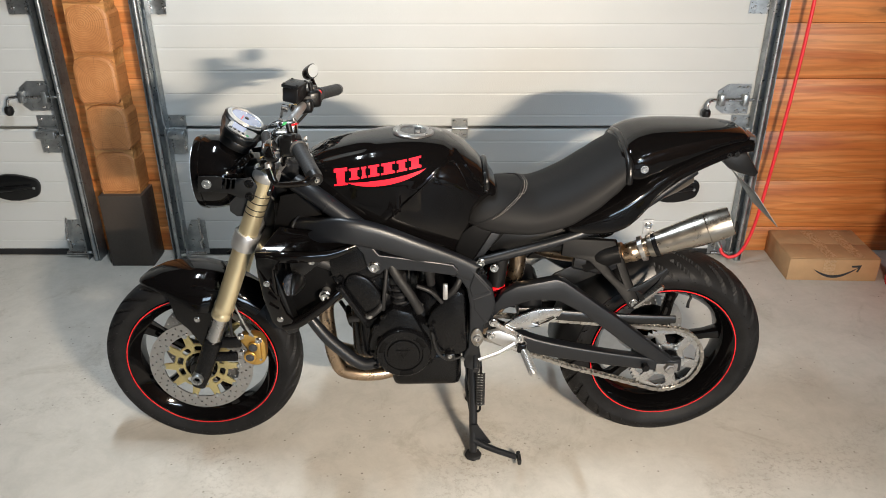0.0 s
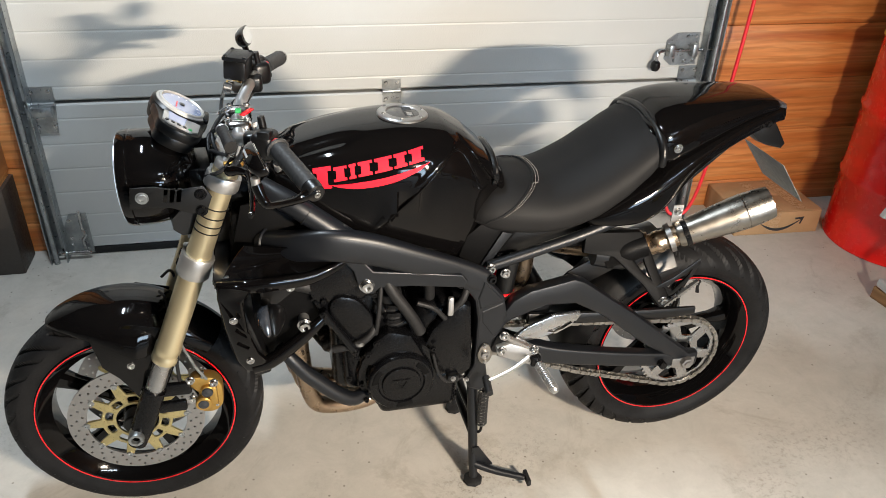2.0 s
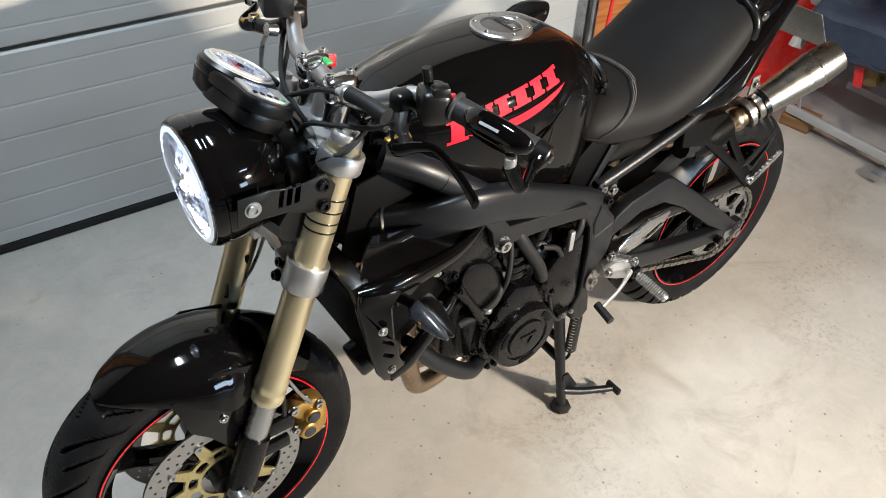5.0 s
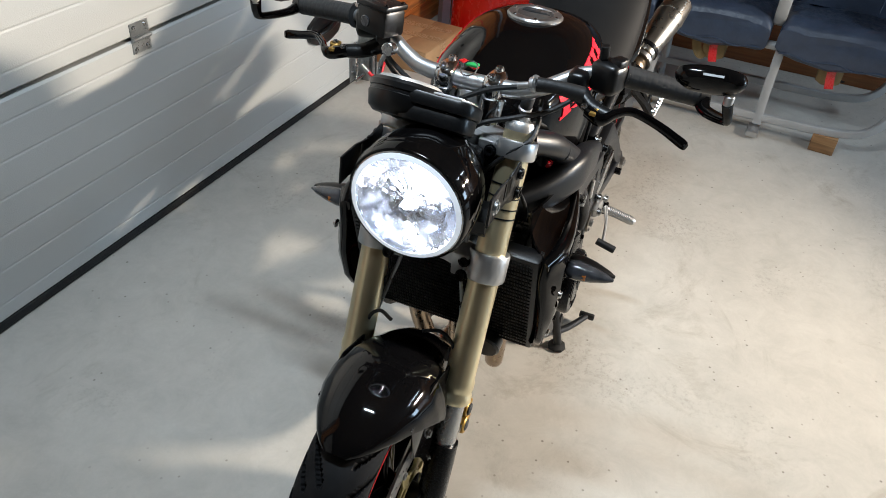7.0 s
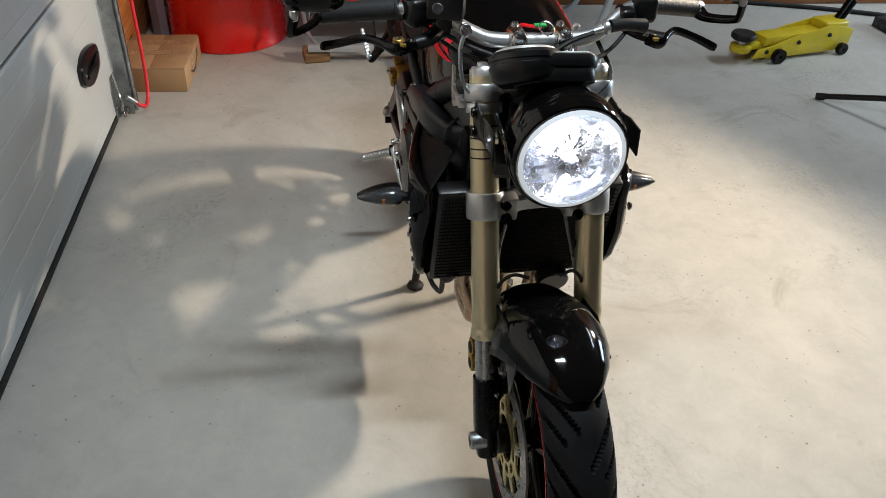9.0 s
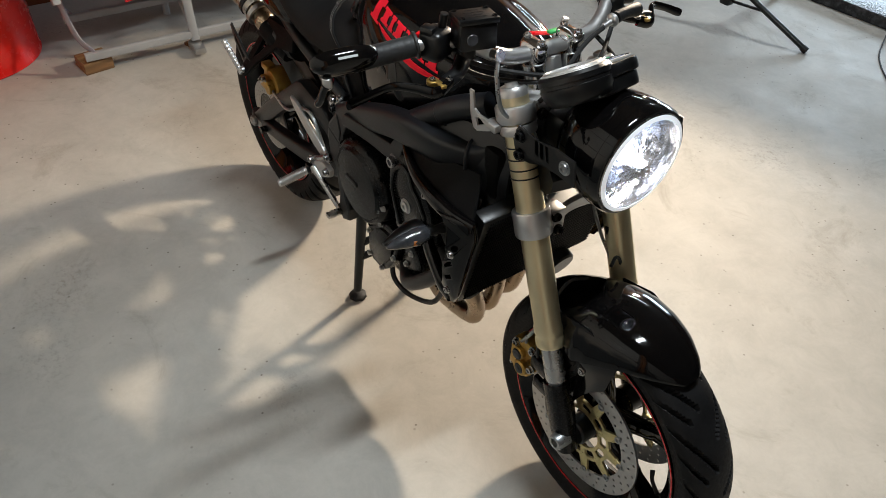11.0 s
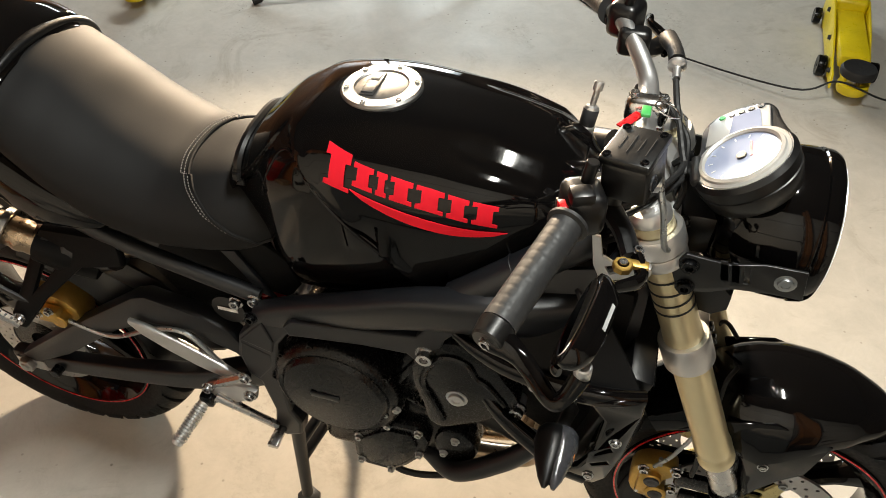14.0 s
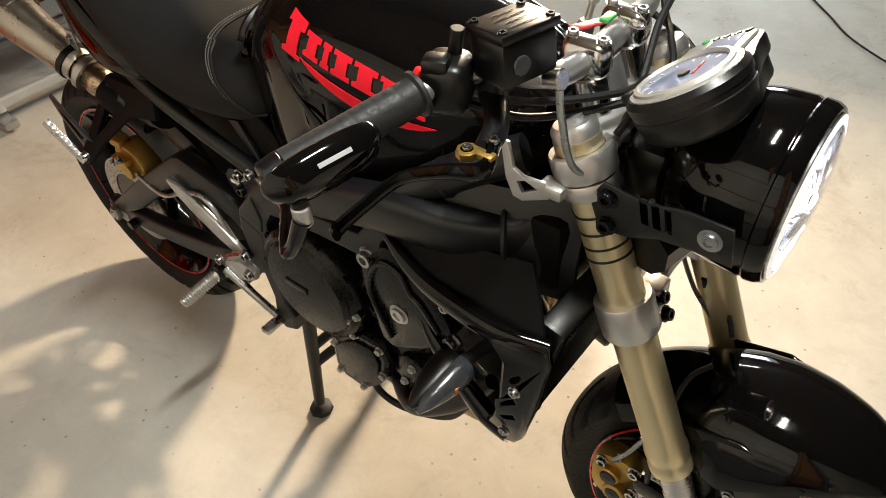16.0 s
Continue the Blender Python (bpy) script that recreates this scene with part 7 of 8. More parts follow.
    # front indicator
    stalk = tube(B(), [(0.33, s * 0.2, 0.665), (0.335, s * 0.225, 0.668), (0.338, s * 0.248, 0.67)], [0.011, 0.009, 0.011], 10, 4)
    ind = part("front_indicator", stalk, M_RUBBER, bike, "wedge-shaped front indicator with clear lens")
    body, lens = [], []
    for d, k in ((0.0, 0.75), (0.006, 0.95), (0.02, 1.0), (0.045, 0.78), (0.068, 0.42), (0.08, 0.12)):
        ring = [Vector((0.342 + (0.0245 * k * math.cos(a)), s * (0.246 + d * 1.1), 0.674 + 0.021 * k * math.sin(a))) for a in [2 * math.pi * j / 20 for j in range(20)]]
        body.append([p + Vector((0.004, 0, 0)) for p in ring])
        lens.append([Vector((0.34 + (p.x - 0.342) * 0.9 - 0.006, p.y, 0.674 + (p.z - 0.674) * 0.92)) for p in ring])
    part("indicator_body", loft(B(), body), M_PLASTIC, ind)
    part("indicator_lens", loft(B(), lens), M_SMOKE, ind, "clear ribbed lens")
    part("indicator_bulb", box(B(), (0.3165, s * 0.278, 0.674), (0.004, 0.016, 0.012), 0.002), M_AMBER, ind)
    ind.location = (0, 0.03 if s < 0 else -0.004, 0)

# centre stand with two feet, a cross tube, a treadle and return springs
cs = B()
feet = {-1: Vector((0.826, -0.158, 0.02)), 1: Vector((0.842, 0.125, 0.03))}
for s in SIDES:
    top = Vector((0.825 if s < 0 else 0.845, s * 0.095, 0.32))
    tube(cs, [top, (top + feet[s]) / 2 + Vector((0, 0, 0)), feet[s]], [0.015, 0.0135, 0.012], 12, 4)
tube(cs, [(0.822, -0.118, 0.22), (0.818, 0, 0.225), (0.844, 0.112, 0.2)], 0.011, 10, 3)
tube(cs, [(0.822, -0.13, 0.16), (0.816, 0, 0.175), (0.843, 0.118, 0.15)], 0.011, 10, 3)
tube(cs, [(0.825, -0.15, 0.06), (0.88, -0.175, 0.045), (0.955, -0.205, 0.035)], [0.011, 0.01, 0.009], 10, 5)
plate(cs, [[(0.82, 0.12), (0.838, 0.12), (0.88, 0.05), (0.83, 0.035)]], 0.006, side_m(-0.152))
stand = part("centre_stand", cs, M_SATIN, bike, "black tubular centre stand")
for s in SIDES:
    part("stand_foot", lathe(B(), [(0, 0), (0.023, 0), (0.027, 0.004), (0.025, 0.012), (0.014, 0.018), (0, 0.018)], Matrix.Translation((feet[s].x, feet[s].y, 0.0)), 8), M_RUBBER, stand, "worn stand foot")
part("treadle", box(B(), (0.962, -0.207, 0.034), (0.012, 0.045, 0.02), 0.004, None), M_RUBBER, stand)
sp_ = [(0.845 + 0.012 * math.cos(t), -0.138 + 0.012 * math.sin(t), 0.185 + 0.115 * t / (2 * math.pi * 12)) for t in [j * math.pi / 6 for j in range(145)]]
part("stand_spring", tube(B(), sp_, 0.0026, 6, 1), M_CAP, stand, "dark return spring")
part("spring_hook", tube(B(), [(0.845, -0.138, 0.187), (0.845, -0.138, 0.168), (0.84, -0.136, 0.158), (0.832, -0.134, 0.16)], 0.004, 8), M_ENGINE, stand)
# gear lever, brake pedal
gl = part("gear_lever", tube(B(), [(0.935, -0.19, 0.437), (0.89, -0.205, 0.42), (0.83, -0.215, 0.402)], [0.009, 0.0065, 0.006], 10, 5, 0.6, (0, 0, 1)), M_ALLOY, bike, "bright gear lever with rubber peg")
part("upper_spring_hook", tube(B(), [(0.845, -0.138, 0.298), (0.845, -0.135, 0.325), (0.84, -0.125, 0.345), (0.838, -0.12, 0.37)], 0.004, 8), M_ENGINE, stand)
part("gear_peg", cyl(B(), (0.826, -0.2, 0.402), (0.822, -0.25, 0.392), 0.0095, n=14), M_RUBBER, gl)
bp_ = part("brake_pedal", tube(B(), [(0.935, 0.185, 0.44), (0.88, 0.178, 0.4), (0.838, 0.168, 0.36)], [0.01, 0.008, 0.008], 10, 5), M_CHROME, bike, "bright brake pedal")
part("pedal_tread", box(B(), (0.832, 0.185, 0.352), (0.02, 0.045, 0.012), 0.003), M_CHROME, bp_)
part("side_badge", plate(B(), [ring_line(0.03, 30)], 0.006, side_m(0.128, 0.9, 0.62)), M_PLASTIC, bike)
part("badge_print", box(B(), (0.9, 0.1325, 0.622), (0.036, 0.0008, 0.007), 0), M_WHITE, bike)

# ---- things along the east side of the garage ----


def oil_drum(x, y):
    d = thing("oil_drum", "bright red steel drum with rolled hoops standing on the floor", "drum", m=pose(x, y, 0))
    R, H = 0.288, 0.86
    prof = [(0, 0.012), (R - 0.012, 0.012), (R - 0.004, 0.0), (R + 0.004, 0.004), (R + 0.004, 0.014), (R, 0.02)]
    for z in (0.29, 0.58):
        prof += [(R, z - 0.022), (R + 0.007, z - 0.008), (R + 0.008, z), (R + 0.007, z + 0.008), (R, z + 0.022)]
    prof += [(R, H - 0.01)]
    part("shell", lathe(B(), prof, None, 88), M_DRUM, d)
    part("top_rim", lathe(B(), [(R, H - 0.01), (R + 0.003, H - 0.007), (R + 0.003, H), (R - 0.004, H + 0.001), (R - 0.007, H - 0.014)], None, 88, True), M_RIMY, d, "yellow worn rolled rim")
    part("lid", lathe(B(), [(0, H - 0.016), (R - 0.006, H - 0.016), (R - 0.006, H - 0.02), (0, H - 0.02)], None, 60), M_DRUM, d)
    return H - 0.016


DRUM = (2.985, 0.785)
TOP = oil_drum(*DRUM)


def spray_can(dx, dy, colour, band, cap, h=0.2, r=0.0325, label="spray can standing on the drum", turn=0):
    c = thing("spray_can", label, "spray can", "cans on the drum", pose(DRUM[0] + dx, DRUM[1] + dy, TOP, 0, 0, turn))
    can = part("can_body", lathe(B(), [(0, 0.003), (r - 0.004, 0), (r, 0.004), (r, h), (r - 0.002, h + 0.003)], None, 28), colour, c)
    part("can_shoulder", lathe(B(), [(r - 0.002, h + 0.003), (r * 0.97, h + 0.006), (r * 0.72, h + 0.017), (r * 0.55, h + 0.02), (0, h + 0.02)], None, 28), M_ALLOY, c, "bare metal shoulder")
    part("label_band", lathe(B(), [(r + 0.0003, h * 0.62), (r + 0.0006, h * 0.62), (r + 0.0006, h * 0.8), (r + 0.0003, h * 0.8)], None, 28, True), band, c)
    # rows of unreadable print on the side that faces the motorcycle
    for k, (z, w) in enumerate(((0.7, 1.1), (0.52, 0.9), (0.44, 0.7), (0.24, 0.8), (0.19, 0.6))):
        bar_ = B()
        for n in range(5):
            a = math.pi + (n / 4 - 0.5) * w
            box(bar_, (r + 0.0008, 0, h * z), (0.0006, r * w / 5, h * (0.05 if k == 0 else 0.022)), 0, Matrix.Rotation(a, 4, "Z"))
        part("print_bar", bar_, M_INK if band in (M_WHITE, M_GREYP) and k == 0 else M_GREYP, can)
    part("cap", lathe(B(), [(r * 0.5, h + 0.018), (r * 0.52, h + 0.042), (r * 0.44, h + 0.048), (0, h + 0.048)], None, 24), cap, c)


spray_can(-0.075, 0.025, M_CANBLUE, M_WHITE, M_RED, 0.175, label="blue spray can with a white band and red cap")
spray_can(-0.155, -0.135, M_CANBLUE, M_RED, M_GREYP, 0.15, 0.032, "short blue spray can with a red band", 20)
spray_can(-0.03, -0.06, M_INK, M_GREYP, M_INK, 0.2, label="black spray can with grey print")
spray_can(-0.075, -0.145, M_GREYP, M_LOGO, M_RED, 0.19, label="silver spray can with red print and cap", turn=10)
spray_can(-0.06, -0.215, M_CANBLUE, M_GREYP, M_INK, 0.17, 0.034, "dark blue spray can with a grey band")
spray_can(0.04, -0.13, M_WHITE, M_GREYP, M_GREYP, 0.2, label="white spray can standing on the drum")


def oil_bottle(dx, dy, mat, band, turn, label):
    b = thing("oil_bottle", label, "oil bottle", "bottles on the drum", pose(DRUM[0] + dx, DRUM[1] + dy, TOP, 0, 0, turn))
    rings = [[Vector((0.031 * k * math.copysign(abs(math.cos(a)) ** 0.45, math.cos(a)), y0 + 0.052 * q * math.copysign(abs(math.sin(a)) ** 0.45, math.sin(a)), z)) for a in [2 * math.pi * j / 32 for j in range(32)]]
             for z, k, q, y0 in ((0, 0.9, 0.93, 0), (0.006, 1, 1, 0), (0.15, 1, 1, 0), (0.185, 0.94, 0.86, 0.008), (0.21, 0.72, 0.55, 0.016), (0.225, 0.5, 0.32, 0.02), (0.24, 0.5, 0.3, 0.02))]
    body = part("bottle_body", loft(B(), rings), mat, b)
    part("bottle_cap", lathe(B(), [(0.019, 0.236), (0.019, 0.262), (0.016, 0.266), (0, 0.266)], pose(0, 0.02, 0), 20), M_INK, b)
    part("label_panel", box(B(), (-0.0312, 0, 0.085), (0.001, 0.076, 0.12), 0), band, b)
    for k, w in enumerate((0.05, 0.062, 0.04)):
        part("print_bar", box(B(), (-0.032, 0, 0.05 + 0.03 * k), (0.0006, w, 0.006 + 0.006 * (k == 1)), 0), M_GREYP, body)


oil_bottle(-0.13, 0.17, M_BOTTLE, M_DULLRED, 25, "dark brown motor oil bottle with a dull red label")
oil_bottle(-0.04, 0.15, M_INK, M_INK, 40, "black motor oil bottle on the drum")
pot = thing("flower_pot", "small terracotta pot standing on the drum", "flower pot", m=pose(DRUM[0] - 0.19, DRUM[1] + 0.075, TOP))
part("pot_body", lathe(B(), [(0, 0), (0.034, 0), (0.042, 0.045), (0.047, 0.046), (0.048, 0.066), (0.043, 0.067), (0.038, 0.01), (0, 0.01)], None, 30), M_TERRA, pot)
roll = thing("tape_roll", "cream roll of masking tape lying on the drum", "tape roll", m=pose(DRUM[0] - 0.215, DRUM[1] - 0.02, TOP))
part("roll_body", lathe(B(), [(0.022, 0), (0.042, 0), (0.042, 0.024), (0.022, 0.024)], None, 36, True), M_PLATE, roll)
clip_ = thing("spring_clamp", "bright green plastic clamp lying on the drum", "clamp", m=pose(DRUM[0] - 0.225, DRUM[1] - 0.09, TOP, 0, 0, 30))
part("clamp_arm", tube(B(), [(-0.05, 0, 0.012), (0, 0.012, 0.02), (0.05, 0.03, 0.012)], [0.008, 0.012, 0.007], 8, 5), M_GREEN, clip_)
part("clamp_arm", tube(B(), [(-0.05, 0.03, 0.012), (0, 0.012, 0.018), (0.05, -0.005, 0.012)], [0.007, 0.011, 0.008], 8, 5), M_GREEN, clip_)


# cardboard box with the flaps taped and a dark curved arrow printed on the side
carton = thing("cardboard_box", "brown taped cardboard box with a dark printed arc", "box", m=pose(2.497, 1.07, 0, 0, 0, -4))
part("carton_body", box(B(), (0, 0, 0.053), (0.39, 0.3, 0.106), 0.003), M_CARD, carton)
for s in (-1, 1):
    part("flap", box(B(), (0, s * 0.0755, 0.1075), (0.388, 0.147, 0.003), 0.001, Matrix.Rotation(radians(s * 0.8), 4, "X")), M_CARD, carton)
for x in (-0.02, 0.1):
    part("tape_strip", box(B(), (x, 0, 0.1105), (0.05, 0.298, 0.0008), 0, pose(0, 0, 0, 0, 0, 3)), M_TAPE, carton)
part("tape_strip", box(B(), (-0.02, -0.1506, 0.06), (0.05, 0.0008, 0.09), 0), M_TAPE, carton)
arc = [(-0.085 + 0.19 * t, 0.056 - 0.034 * math.sin(math.pi * t) + 0.012 * t) for t in [j / 14 for j in range(15)]]
arc2 = [(x, z - 0.012 * math.sin(math.pi * (j / 14)) ** 0.6 - 0.001) for j, (x, z) in enumerate(arc)]
part("printed_arc", plate(B(), [arc + arc2[::-1]], 0.0008, side_m(-0.1508)), M_INK, carton)
part("printed_tip", plate(B(), [[(0.075, 0.076), (0.118, 0.08), (0.108, 0.044), (0.1, 0.046), (0.106, 0.068), (0.078, 0.068)]], 0.0008, side_m(-0.1508)), M_INK, carton)

# red air hose hanging beside the door, looped onto the bracket pin
hs = thing("air_hose", "red rubber air hose hanging beside the door track", "hose")
part("hose_line", tube(B(), [(2.22, 1.1, 2.4), (2.235, 1.09, 1.6), (2.232, 1.085, 1.1), (2.215, 1.08, 0.75), (2.19, 1.075, 0.42), (2.165, 1.07, 0.2), (2.13, 1.07, 0.08), (2.085, 1.075, 0.045), (2.05, 1.09, 0.06), (2.045, 1.11, 0.085)], 0.0075, 10, 8), M_HOSE, hs)
part("coupling", cyl(B(), (2.045, 1.105, 0.075), (2.03, 1.135, 0.11), 0.011, n=14), M_ZINC, hs)


# ---- row of aircraft seats against the east wall, facing west ----
def aircraft_seat(y, m0):
    s = thing("aircraft_seat", "worn navy leather aircraft seat with a grey armrest", "seat", "row of aircraft seats", m0 @ pose(0, y, 0))
    W = 0.45
    rows = stations([(-0.02, 0.375, 0.488), (-0.008, 0.362, 0.508), (0.02, 0.36, 0.52), (0.06, 0.375, 0.524), (0.2, 0.39, 0.512), (0.36, 0.395, 0.49), (0.45, 0.4, 0.47)], 26)
    rings = []
    for x, b, t in rows:
        ring = []
        for j in range(48):
            a = 2 * math.pi * j / 48
            ca, sa = math.cos(a), math.sin(a)
            yy = W / 2 * math.copysign(abs(ca) ** 0.28, ca) * 0.985
            zz = (b + t) / 2 + (t - b) / 2 * math.copysign(abs(sa) ** 0.45, sa)
            zz += (0.006 * math.sin(yy * 40 + x * 17) + 0.004 * math.sin(yy * 23 - x * 61) + 0.0025 * math.sin(yy * 95 + x * 33)) * (1 if sa > 0 else 0)
            # draped lower edge
            zz -= 0.012 * math.sin(yy * 19 + 1) * (1 if sa < -0.3 and x < 0.08 else 0)
            ring.append(Vector((x, yy, zz)))
        rings.append(ring)
    part("cushion", loft(B(), rings), M_LEATHER, s, "creased navy leather cushion")
    rows = [(0.0, 0.09), (0.05, 0.1), (0.3, 0.11), (0.5, 0.09), (0.62, 0.085), (0.68, 0.05)]
    rings = []
    for h, d in rows:
        c = Vector((0.43 + h * 0.22, 0, 0.475 + h))
        w = W / 2 * (0.985 if h < 0.45 else 0.93)
        ring = []
        for j in range(40):
            a = 2 * math.pi * j / 40
            ca, sa = math.cos(a), math.sin(a)
            ring.append(c + Vector((d / 2 * math.copysign(abs(sa) ** 0.5, sa), w * math.copysign(abs(ca) ** 0.3, ca), -0.2 * d / 2 * sa)))
        rings.append(ring)
    part("backrest", loft(B(), rings), M_LEATHER, s, "navy leather backrest")
    for yy in (-0.13, 0.13):
        part("back_seam", tube(B(), [(0.385, yy, 0.5), (0.4, yy * 1.02, 0.7), (0.45, yy * 0.98, 0.95)], 0.004, 6), M_LEATHER, s)
    hem = [(-0.021 - 0.003 * math.sin(k * 1.7), -0.2 + 0.025 * k, 0.385 + 0.007 * math.sin(k * 0.9 + 1)) for k in range(17)]
    part("front_hem", tube(B(), hem, 0.004, 6, 3), M_LEATHER, s)
    pouch = part("life_vest_pouch", tube(B(), [(0.1, -0.02, 0.385), (0.08, -0.02, 0.33), (0.1, -0.02, 0.28), (0.15, -0.02, 0.285), (0.17, -0.02, 0.385)], 0.05, 8, 5, 0.5, (0, 1, 0)), M_WEB, s, "tan webbing pouch under the seat")
    part("pull_strap", tube(B(), [(0.03, -0.02, 0.39), (0.025, -0.02, 0.33), (0.03, -0.03, 0.27)], 0.018, 6, 4, 0.15, (0, 1, 0), 4), M_RED, s, "red pull strap")
    return s


def armrest(y, m0):
    a = thing("armrest", "grey plastic armrest with a black padded top", "armrest", "armrests of the seats", m0 @ pose(0, y, 0))
    part("arm_body", plate(B(), [[(0.0, 0.53), (-0.02, 0.595), (0.03, 0.638), (0.1, 0.65), (0.38, 0.65), (0.4, 0.6), (0.36, 0.57), (0.06, 0.56), (0.06, 0.48), (0.04, 0.48)]], 0.048, side_m(), 0.008), M_GREYP, a)
    part("arm_skirt", plate(B(), [[(0.05, 0.56), (0.36, 0.57), (0.36, 0.48), (0.06, 0.47)]], 0.03, side_m(), 0.004), M_GREYP, a)
    part("arm_pad", box(B(), (0.22, 0, 0.657), (0.3, 0.05, 0.026), 0.011, None, 3), M_PLASTIC, a)
    part("front_cap", box(B(), (0.012, 0, 0.615), (0.04, 0.046, 0.05), 0.01, pose(0, 0, 0)), M_ALLOY, a)
    part("recline_button", cyl(B(), (0.045, -0.024, 0.6), (0.045, -0.03, 0.6), 0.013, n=16), M_PLASTIC, a)


SEATS = pose(2.52, 0, 0, 0, 0, -2.5)
for k in range(3):
    aircraft_seat(0.205 - 0.475 * k, SEATS)
for y in (0.445, -0.033, -0.508, -0.98):
    armrest(y, SEATS)
base = thing("seat_row_base", "grey tubular frame under the row of seats", "seat base", m=SEATS)
for y in (-0.05, -0.55):
    part("front_leg", tube(B(), [(0.03, y, 0.4), (0.03, y, 0.2), (0.025, y - 0.005, 0.05)], 0.019, 8, 3, 0.6, (0, 1, 0), 4), M_GREYP, base)
    part("leg_foot", box(B(), (0.0, y, 0.028), (0.1, 0.05, 0.028), 0.006), M_ALLOY, base)
    part("brace", tube(B(), [(0.03, y, 0.12), (0.2, y, 0.25), (0.36, y, 0.38)], 0.014, 8, 3), M_GREYP, base)
    part("rear_leg", tube(B(), [(0.4, y, 0.4), (0.42, y, 0.2), (0.44, y, 0.0)], 0.017, 8, 3), M_GREYP, base)
for x in (0.03, 0.43):
    part("floor_rail", tube(B(), [(x, 0.4, 0.075), (x, 0.3, 0.075), (x, 0.1, 0.075), (x, -0.5, 0.08), (x, -0.85, 0.09), (x + 0.01, -1.0, 0.14), (x + 0.06, -1.08, 0.3)], 0.018, 10, 6, 0.8, (0, 0, 1), 3.5), M_GREYP, base, "grey bent floor rail")
    part("end_hoop", tube(B(), [(x + 0.13, 0.43, 0.38), (x + 0.1, 0.42, 0.26), (x + 0.05, 0.4, 0.14), (x + 0.005, 0.36, 0.085)], 0.013, 8, 6, 0.5), M_GREYPOST, base, "dark grey bent end strap")
part("end_bracket", plate(B(), [[(-0.03, 0.335), (0.03, 0.31), (0.045, 0.33), (0.04, 0.4), (0.0, 0.415), (-0.01, 0.38)]], 0.03, side_m(0.445), 0.006), M_GREYP, base, "grey end bracket")
for x in (0.06, 0.38):
    part("seat_beam", cyl(B(), (x, 0.44, 0.385), (x, -1.0, 0.385), 0.018, n=14), M_GREYP, base)
for n_, (x, y) in enumerate(((2.53, -0.84), (2.62, 0.36), (2.6, -0.06))):
    wb = thing("wood_block", "rough sawn wooden block under the seat rail", "wood block", "blocks under the seats", pose(x, y, 0, 0, 0, 12 * n_ - 6))
    hh = (0.075, 0.05, 0.014)[n_]
    part("block_body", box(B(), (0, 0, hh / 2), ((0.09, 0.11, 0.05)[n_], (0.1, 0.12, 0.06)[n_], hh), 0.003), M_BLOCK, wb)
belt = thing("seat_belt", "tan webbing belt hanging under the seats", "seat belt", m=SEATS)
part("belt_strap", tube(B(), [(0.1, -0.2, 0.4), (0.07, -0.22, 0.3), (0.09, -0.26, 0.27), (0.12, -0.3, 0.4)], 0.02, 6, 6, 0.12, (0, 1, 0), 4), M_WEB, belt)

# ---- trolley jacks, lamp stand, beam, cable on the floor ----


def trolley_jack(m):
    j = thing("trolley_jack", "yellow steel trolley jack with a black rubber saddle", "jack", "yellow trolley jacks", m)
    # local x runs from the saddle to the handle
    for s in SIDES:
        pl = [(0.02, 0.03), (0.1, 0.03), (0.12, 0.02), (0.62, 0.02), (0.66, 0.05), (0.66, 0.13), (0.5, 0.16), (0.3, 0.13), (0.12, 0.085), (0.04, 0.075)]
        part("side_plate", plate(B(), [pl], 0.008, side_m(s * 0.064), 0.002), M_YELLOW, j)
        part("wheel", lathe(B(), [(0.008, -0.014), (0.036, -0.016), (0.038, -0.01), (0.038, 0.01), (0.036, 0.016), (0.008, 0.014)], Matrix.Translation((0.17, s * 0.09, 0.038)) @ Matrix.Rotation(radians(90), 4, "X"), 26, True), M_ENGINE, j)
        part("rear_wheel", lathe(B(), [(0.006, -0.012), (0.03, -0.014), (0.032, 0), (0.03, 0.014), (0.006, 0.012)], Matrix.Translation((0.6, s * 0.09, 0.032)) @ Matrix.Rotation(radians(90), 4, "X"), 22, True), M_ENGINE, j)
        bolts(j, [(0.1, s * 0.069, 0.06), (0.3, s * 0.069, 0.09), (0.5, s * 0.069, 0.11)], (0, s, 0), 0.009, 0.008, M_INK)
    arm = B()
    box(arm, (0.3, 0, 0.105), (0.42, 0.105, 0.05), 0.01, None)
    box(arm, (0.06, 0, 0.08), (0.16, 0.08, 0.035), 0.012, None)
    lathe(arm, [(0, 0.055), (0.05, 0.055), (0.053, 0.062), (0.053, 0.085), (0.045, 0.09), (0, 0.09)], pose(-0.015, 0, 0), 26)
    part("lift_arm", arm, M_YELLOW, j)
    part("saddle_post", cyl(B(), (-0.015, 0, 0.085), (-0.015, 0, 0.125), 0.026, n=18), M_CHROME, j)
    sad = [(0, 0.115), (0.05, 0.115), (0.06, 0.122), (0.062, 0.14), (0.056, 0.15), (0.03, 0.148), (0, 0.148)]
    sd = part("saddle", lathe(B(), sad, pose(-0.015, 0, 0), 28), M_RUBBER, j, "black rubber saddle pad")
    part("pump_block", box(B(), (0.55, 0, 0.12), (0.16, 0.12, 0.1), 0.015, None, 3), M_YELLOW, j)
    part("handle_socket", cyl(B(), (0.6, 0, 0.15), (0.66, 0, 0.26), 0.026, n=18), M_ENGINE, j)


trolley_jack(pose(2.46, -1.8, 0, 0, 0, -78))
trolley_jack(pose(-0.428, -1.866, 0, 0, 0, -92))

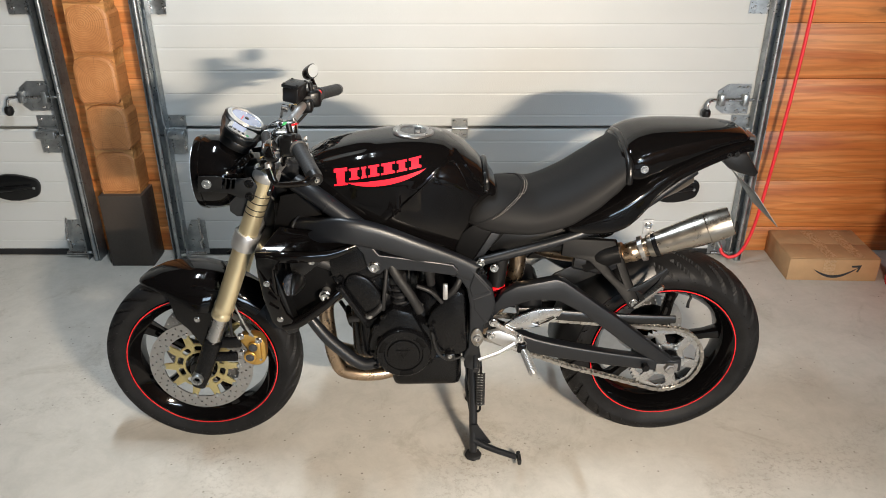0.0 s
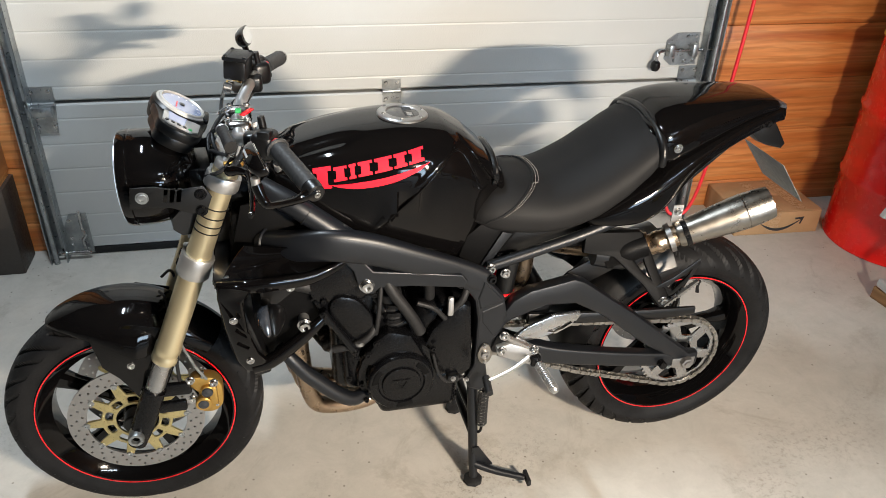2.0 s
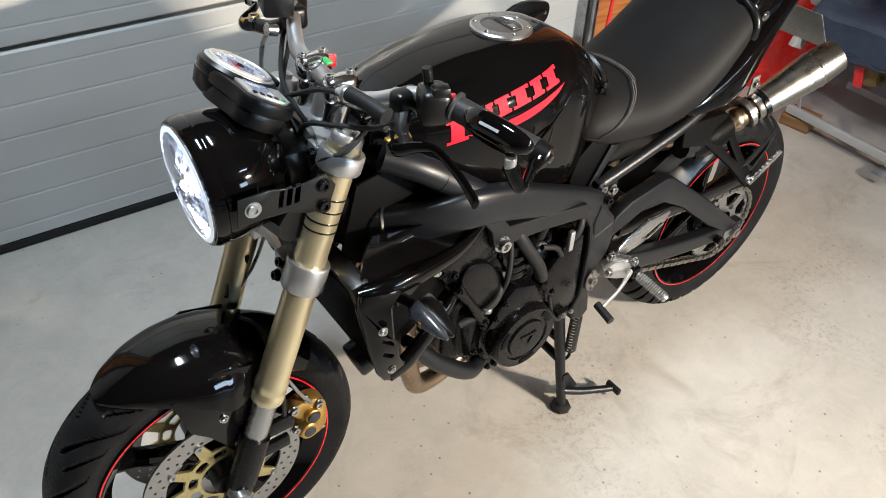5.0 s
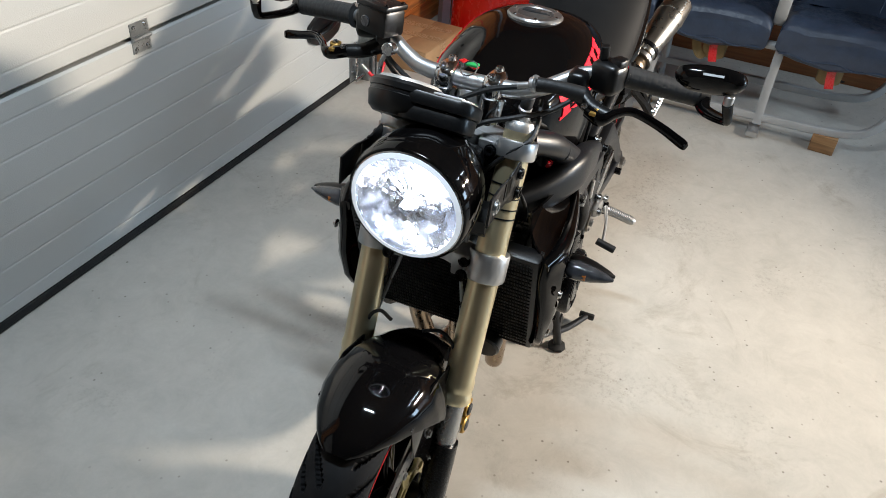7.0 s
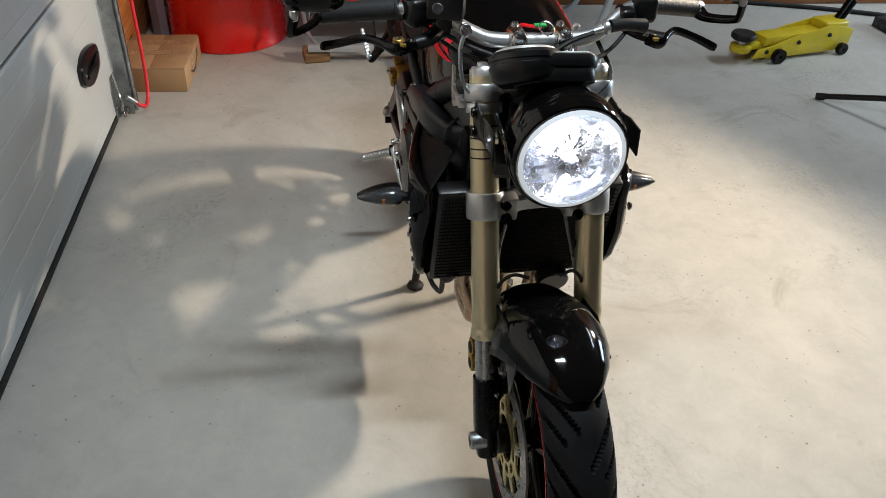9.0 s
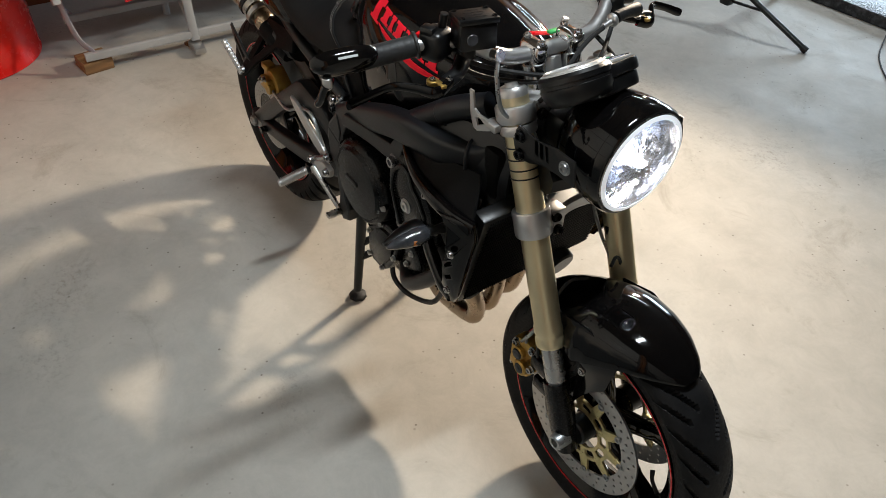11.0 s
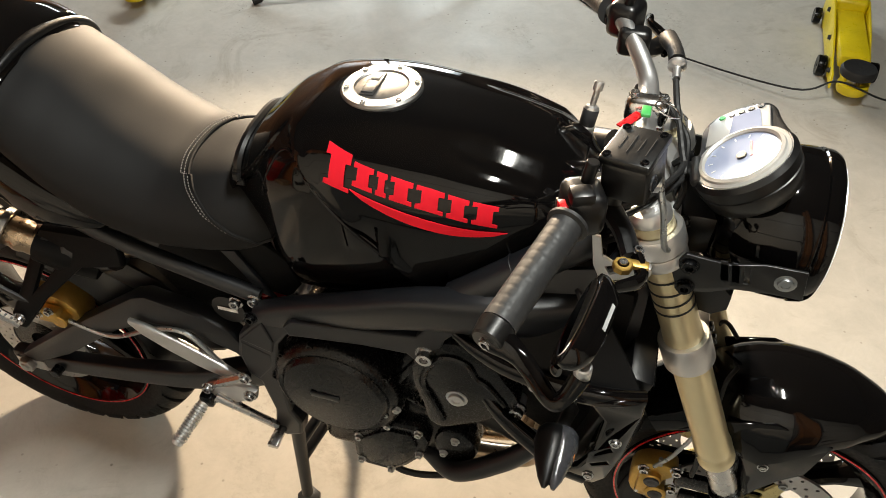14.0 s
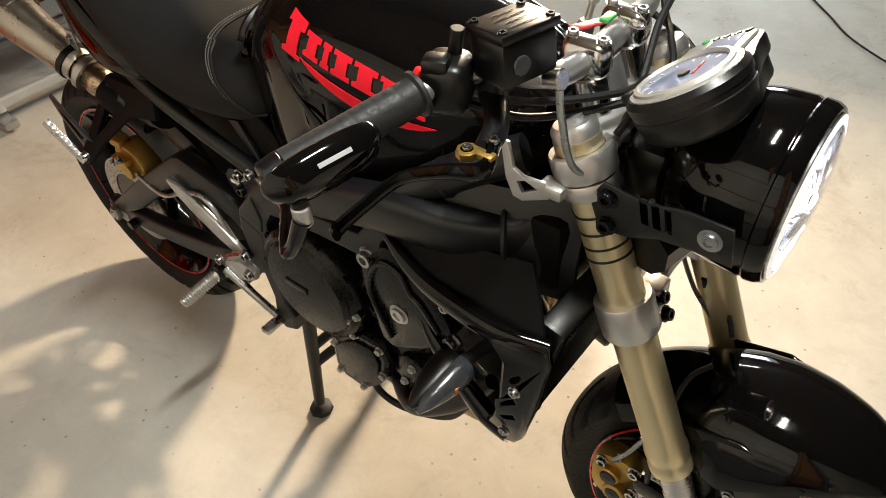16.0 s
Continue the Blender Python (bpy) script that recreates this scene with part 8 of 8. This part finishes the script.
tri = thing("work_lamp_stand", "black tripod stand carrying a floodlight beyond the motorcycle", "lamp stand", m=pose(1.5, -2.32, 0))
hub = Vector((0, 0, 0.16))
for q in ((0.5, 0.36, 0.012), (-0.43, -0.08, 0.012), (0.05, -0.58, 0.012)):
    q = Vector(q)
    leg = part("tripod_leg", tube(B(), [Vector((0, 0, 0.2)) + q * 0.05, q], 0.0135, 10, 1), M_PLASTIC, tri)
    part("rubber_foot", tube(B(), [q * 0.94 + Vector((0, 0, 0.0108)), q], 0.0165, 10, 1), M_RUBBER, leg)
    part("tripod_brace", tube(B(), [Vector((0, 0, 0.115)) + q * 0.04, q * 0.4 + Vector((0, 0, 0.115))], 0.007, 8, 1), M_PLASTIC, tri)
part("mast", cyl(B(), (0, 0, 0.1), (0, 0, 1.38), 0.017, n=16), M_PLASTIC, tri)
part("lower_hub", box(B(), (0, 0, 0.12), (0.055, 0.055, 0.05), 0.01), M_PLASTIC, tri)
part("upper_hub", box(B(), (0, 0, 0.21), (0.05, 0.05, 0.05), 0.01), M_PLASTIC, tri)
part("lock_knob", cyl(B(), (0.02, 0.02, 0.22), (0.06, 0.04, 0.23), 0.013, n=12), M_PLASTIC, tri)
# floodlight housing, open to the front; its lower lip ends the beam on the floor
lm = Matrix.Translation(Vector((-1.5, 2.32, 0))) @ look(FLOOD, FLOOD_AIM)
hou = B()
for c, s in (((0, 0.075, -0.015), (0.32, 0.006, 0.11)), ((0, -0.06, 0.006), (0.32, 0.006, 0.093)), ((0.157, 0, -0.015), (0.006, 0.15, 0.11)), ((-0.157, 0, -0.015), (0.006, 0.15, 0.11)), ((0, 0, 0.045), (0.32, 0.15, 0.02))):
    box(hou, c, s, 0.0, lm)
fl = part("floodlight", hou, M_PLASTIC, tri, "black floodlight housing, switched on")
part("lamp_strip", box(B(), (0, 0, 0.008), (0.24, 0.03, 0.006), 0, lm), M_FLOODG, fl, "glowing lamp strip")

# gritty black steel beam across the back of the floor
beam = thing("steel_beam", "low black grit-coated steel beam lying across the floor", "beam", m=pose(0.6, -3.08, 0, 0, 0, 3))
part("beam_body", box(B(), (0, 0, 0.03), (4.6, 0.19, 0.06), 0.006), M_GRIT, beam)
cable = thing("power_cable", "black power cable lying in curves on the floor", "cable")
part("cable_line", tube(B(), [(1.55, -3.9, 0.006), (1.3, -3.62, 0.006), (1.16, -3.3, 0.03), (1.06, -3.1, 0.067), (0.97, -2.9, 0.03), (0.86, -2.66, 0.005), (0.68, -2.45, 0.005), (0.54, -2.3, 0.005), (0.4, -2.15, 0.006), (0.15, -1.98, 0.02), (-0.228, -1.796, 0.06), (-0.368, -1.811, 0.105), (-0.548, -1.806, 0.06), (-0.828, -1.906, 0.006), (-1.6, -2.4, 0.005)], 0.0036, 8, 8), M_RUBBER, cable)
hose2 = thing("floor_hose", "thick black hose lying along the foot of the wall", "hose")
part("hose_line", tube(B(), [(3.33, -0.9, 0.013), (3.36, -1.4, 0.013), (3.34, -1.92, 0.013), (3.24, -2.4, 0.013), (3.13, -2.76, 0.013), (2.95, -3.2, 0.013)], 0.013, 10, 6), M_RUBBER, hose2)
for x, y, a in ((0.02, 0.02, 90), (2.2, -3.4, 0)):
    tb = thing("tube_lamp", "long white ceiling tube lamp switched on", "ceiling lamp", "ceiling lamps", pose(x, y, 2.8, 0, 0, a))
    part("lamp_housing", box(B(), (0, 0, -0.02), (0.8, 0.16, 0.04), 0.008), M_WHITE, tb)
    part("lamp_tube", cyl(B(), (-0.36, 0, -0.055), (0.36, 0, -0.055), 0.014, n=14), M_TUBE, tb)
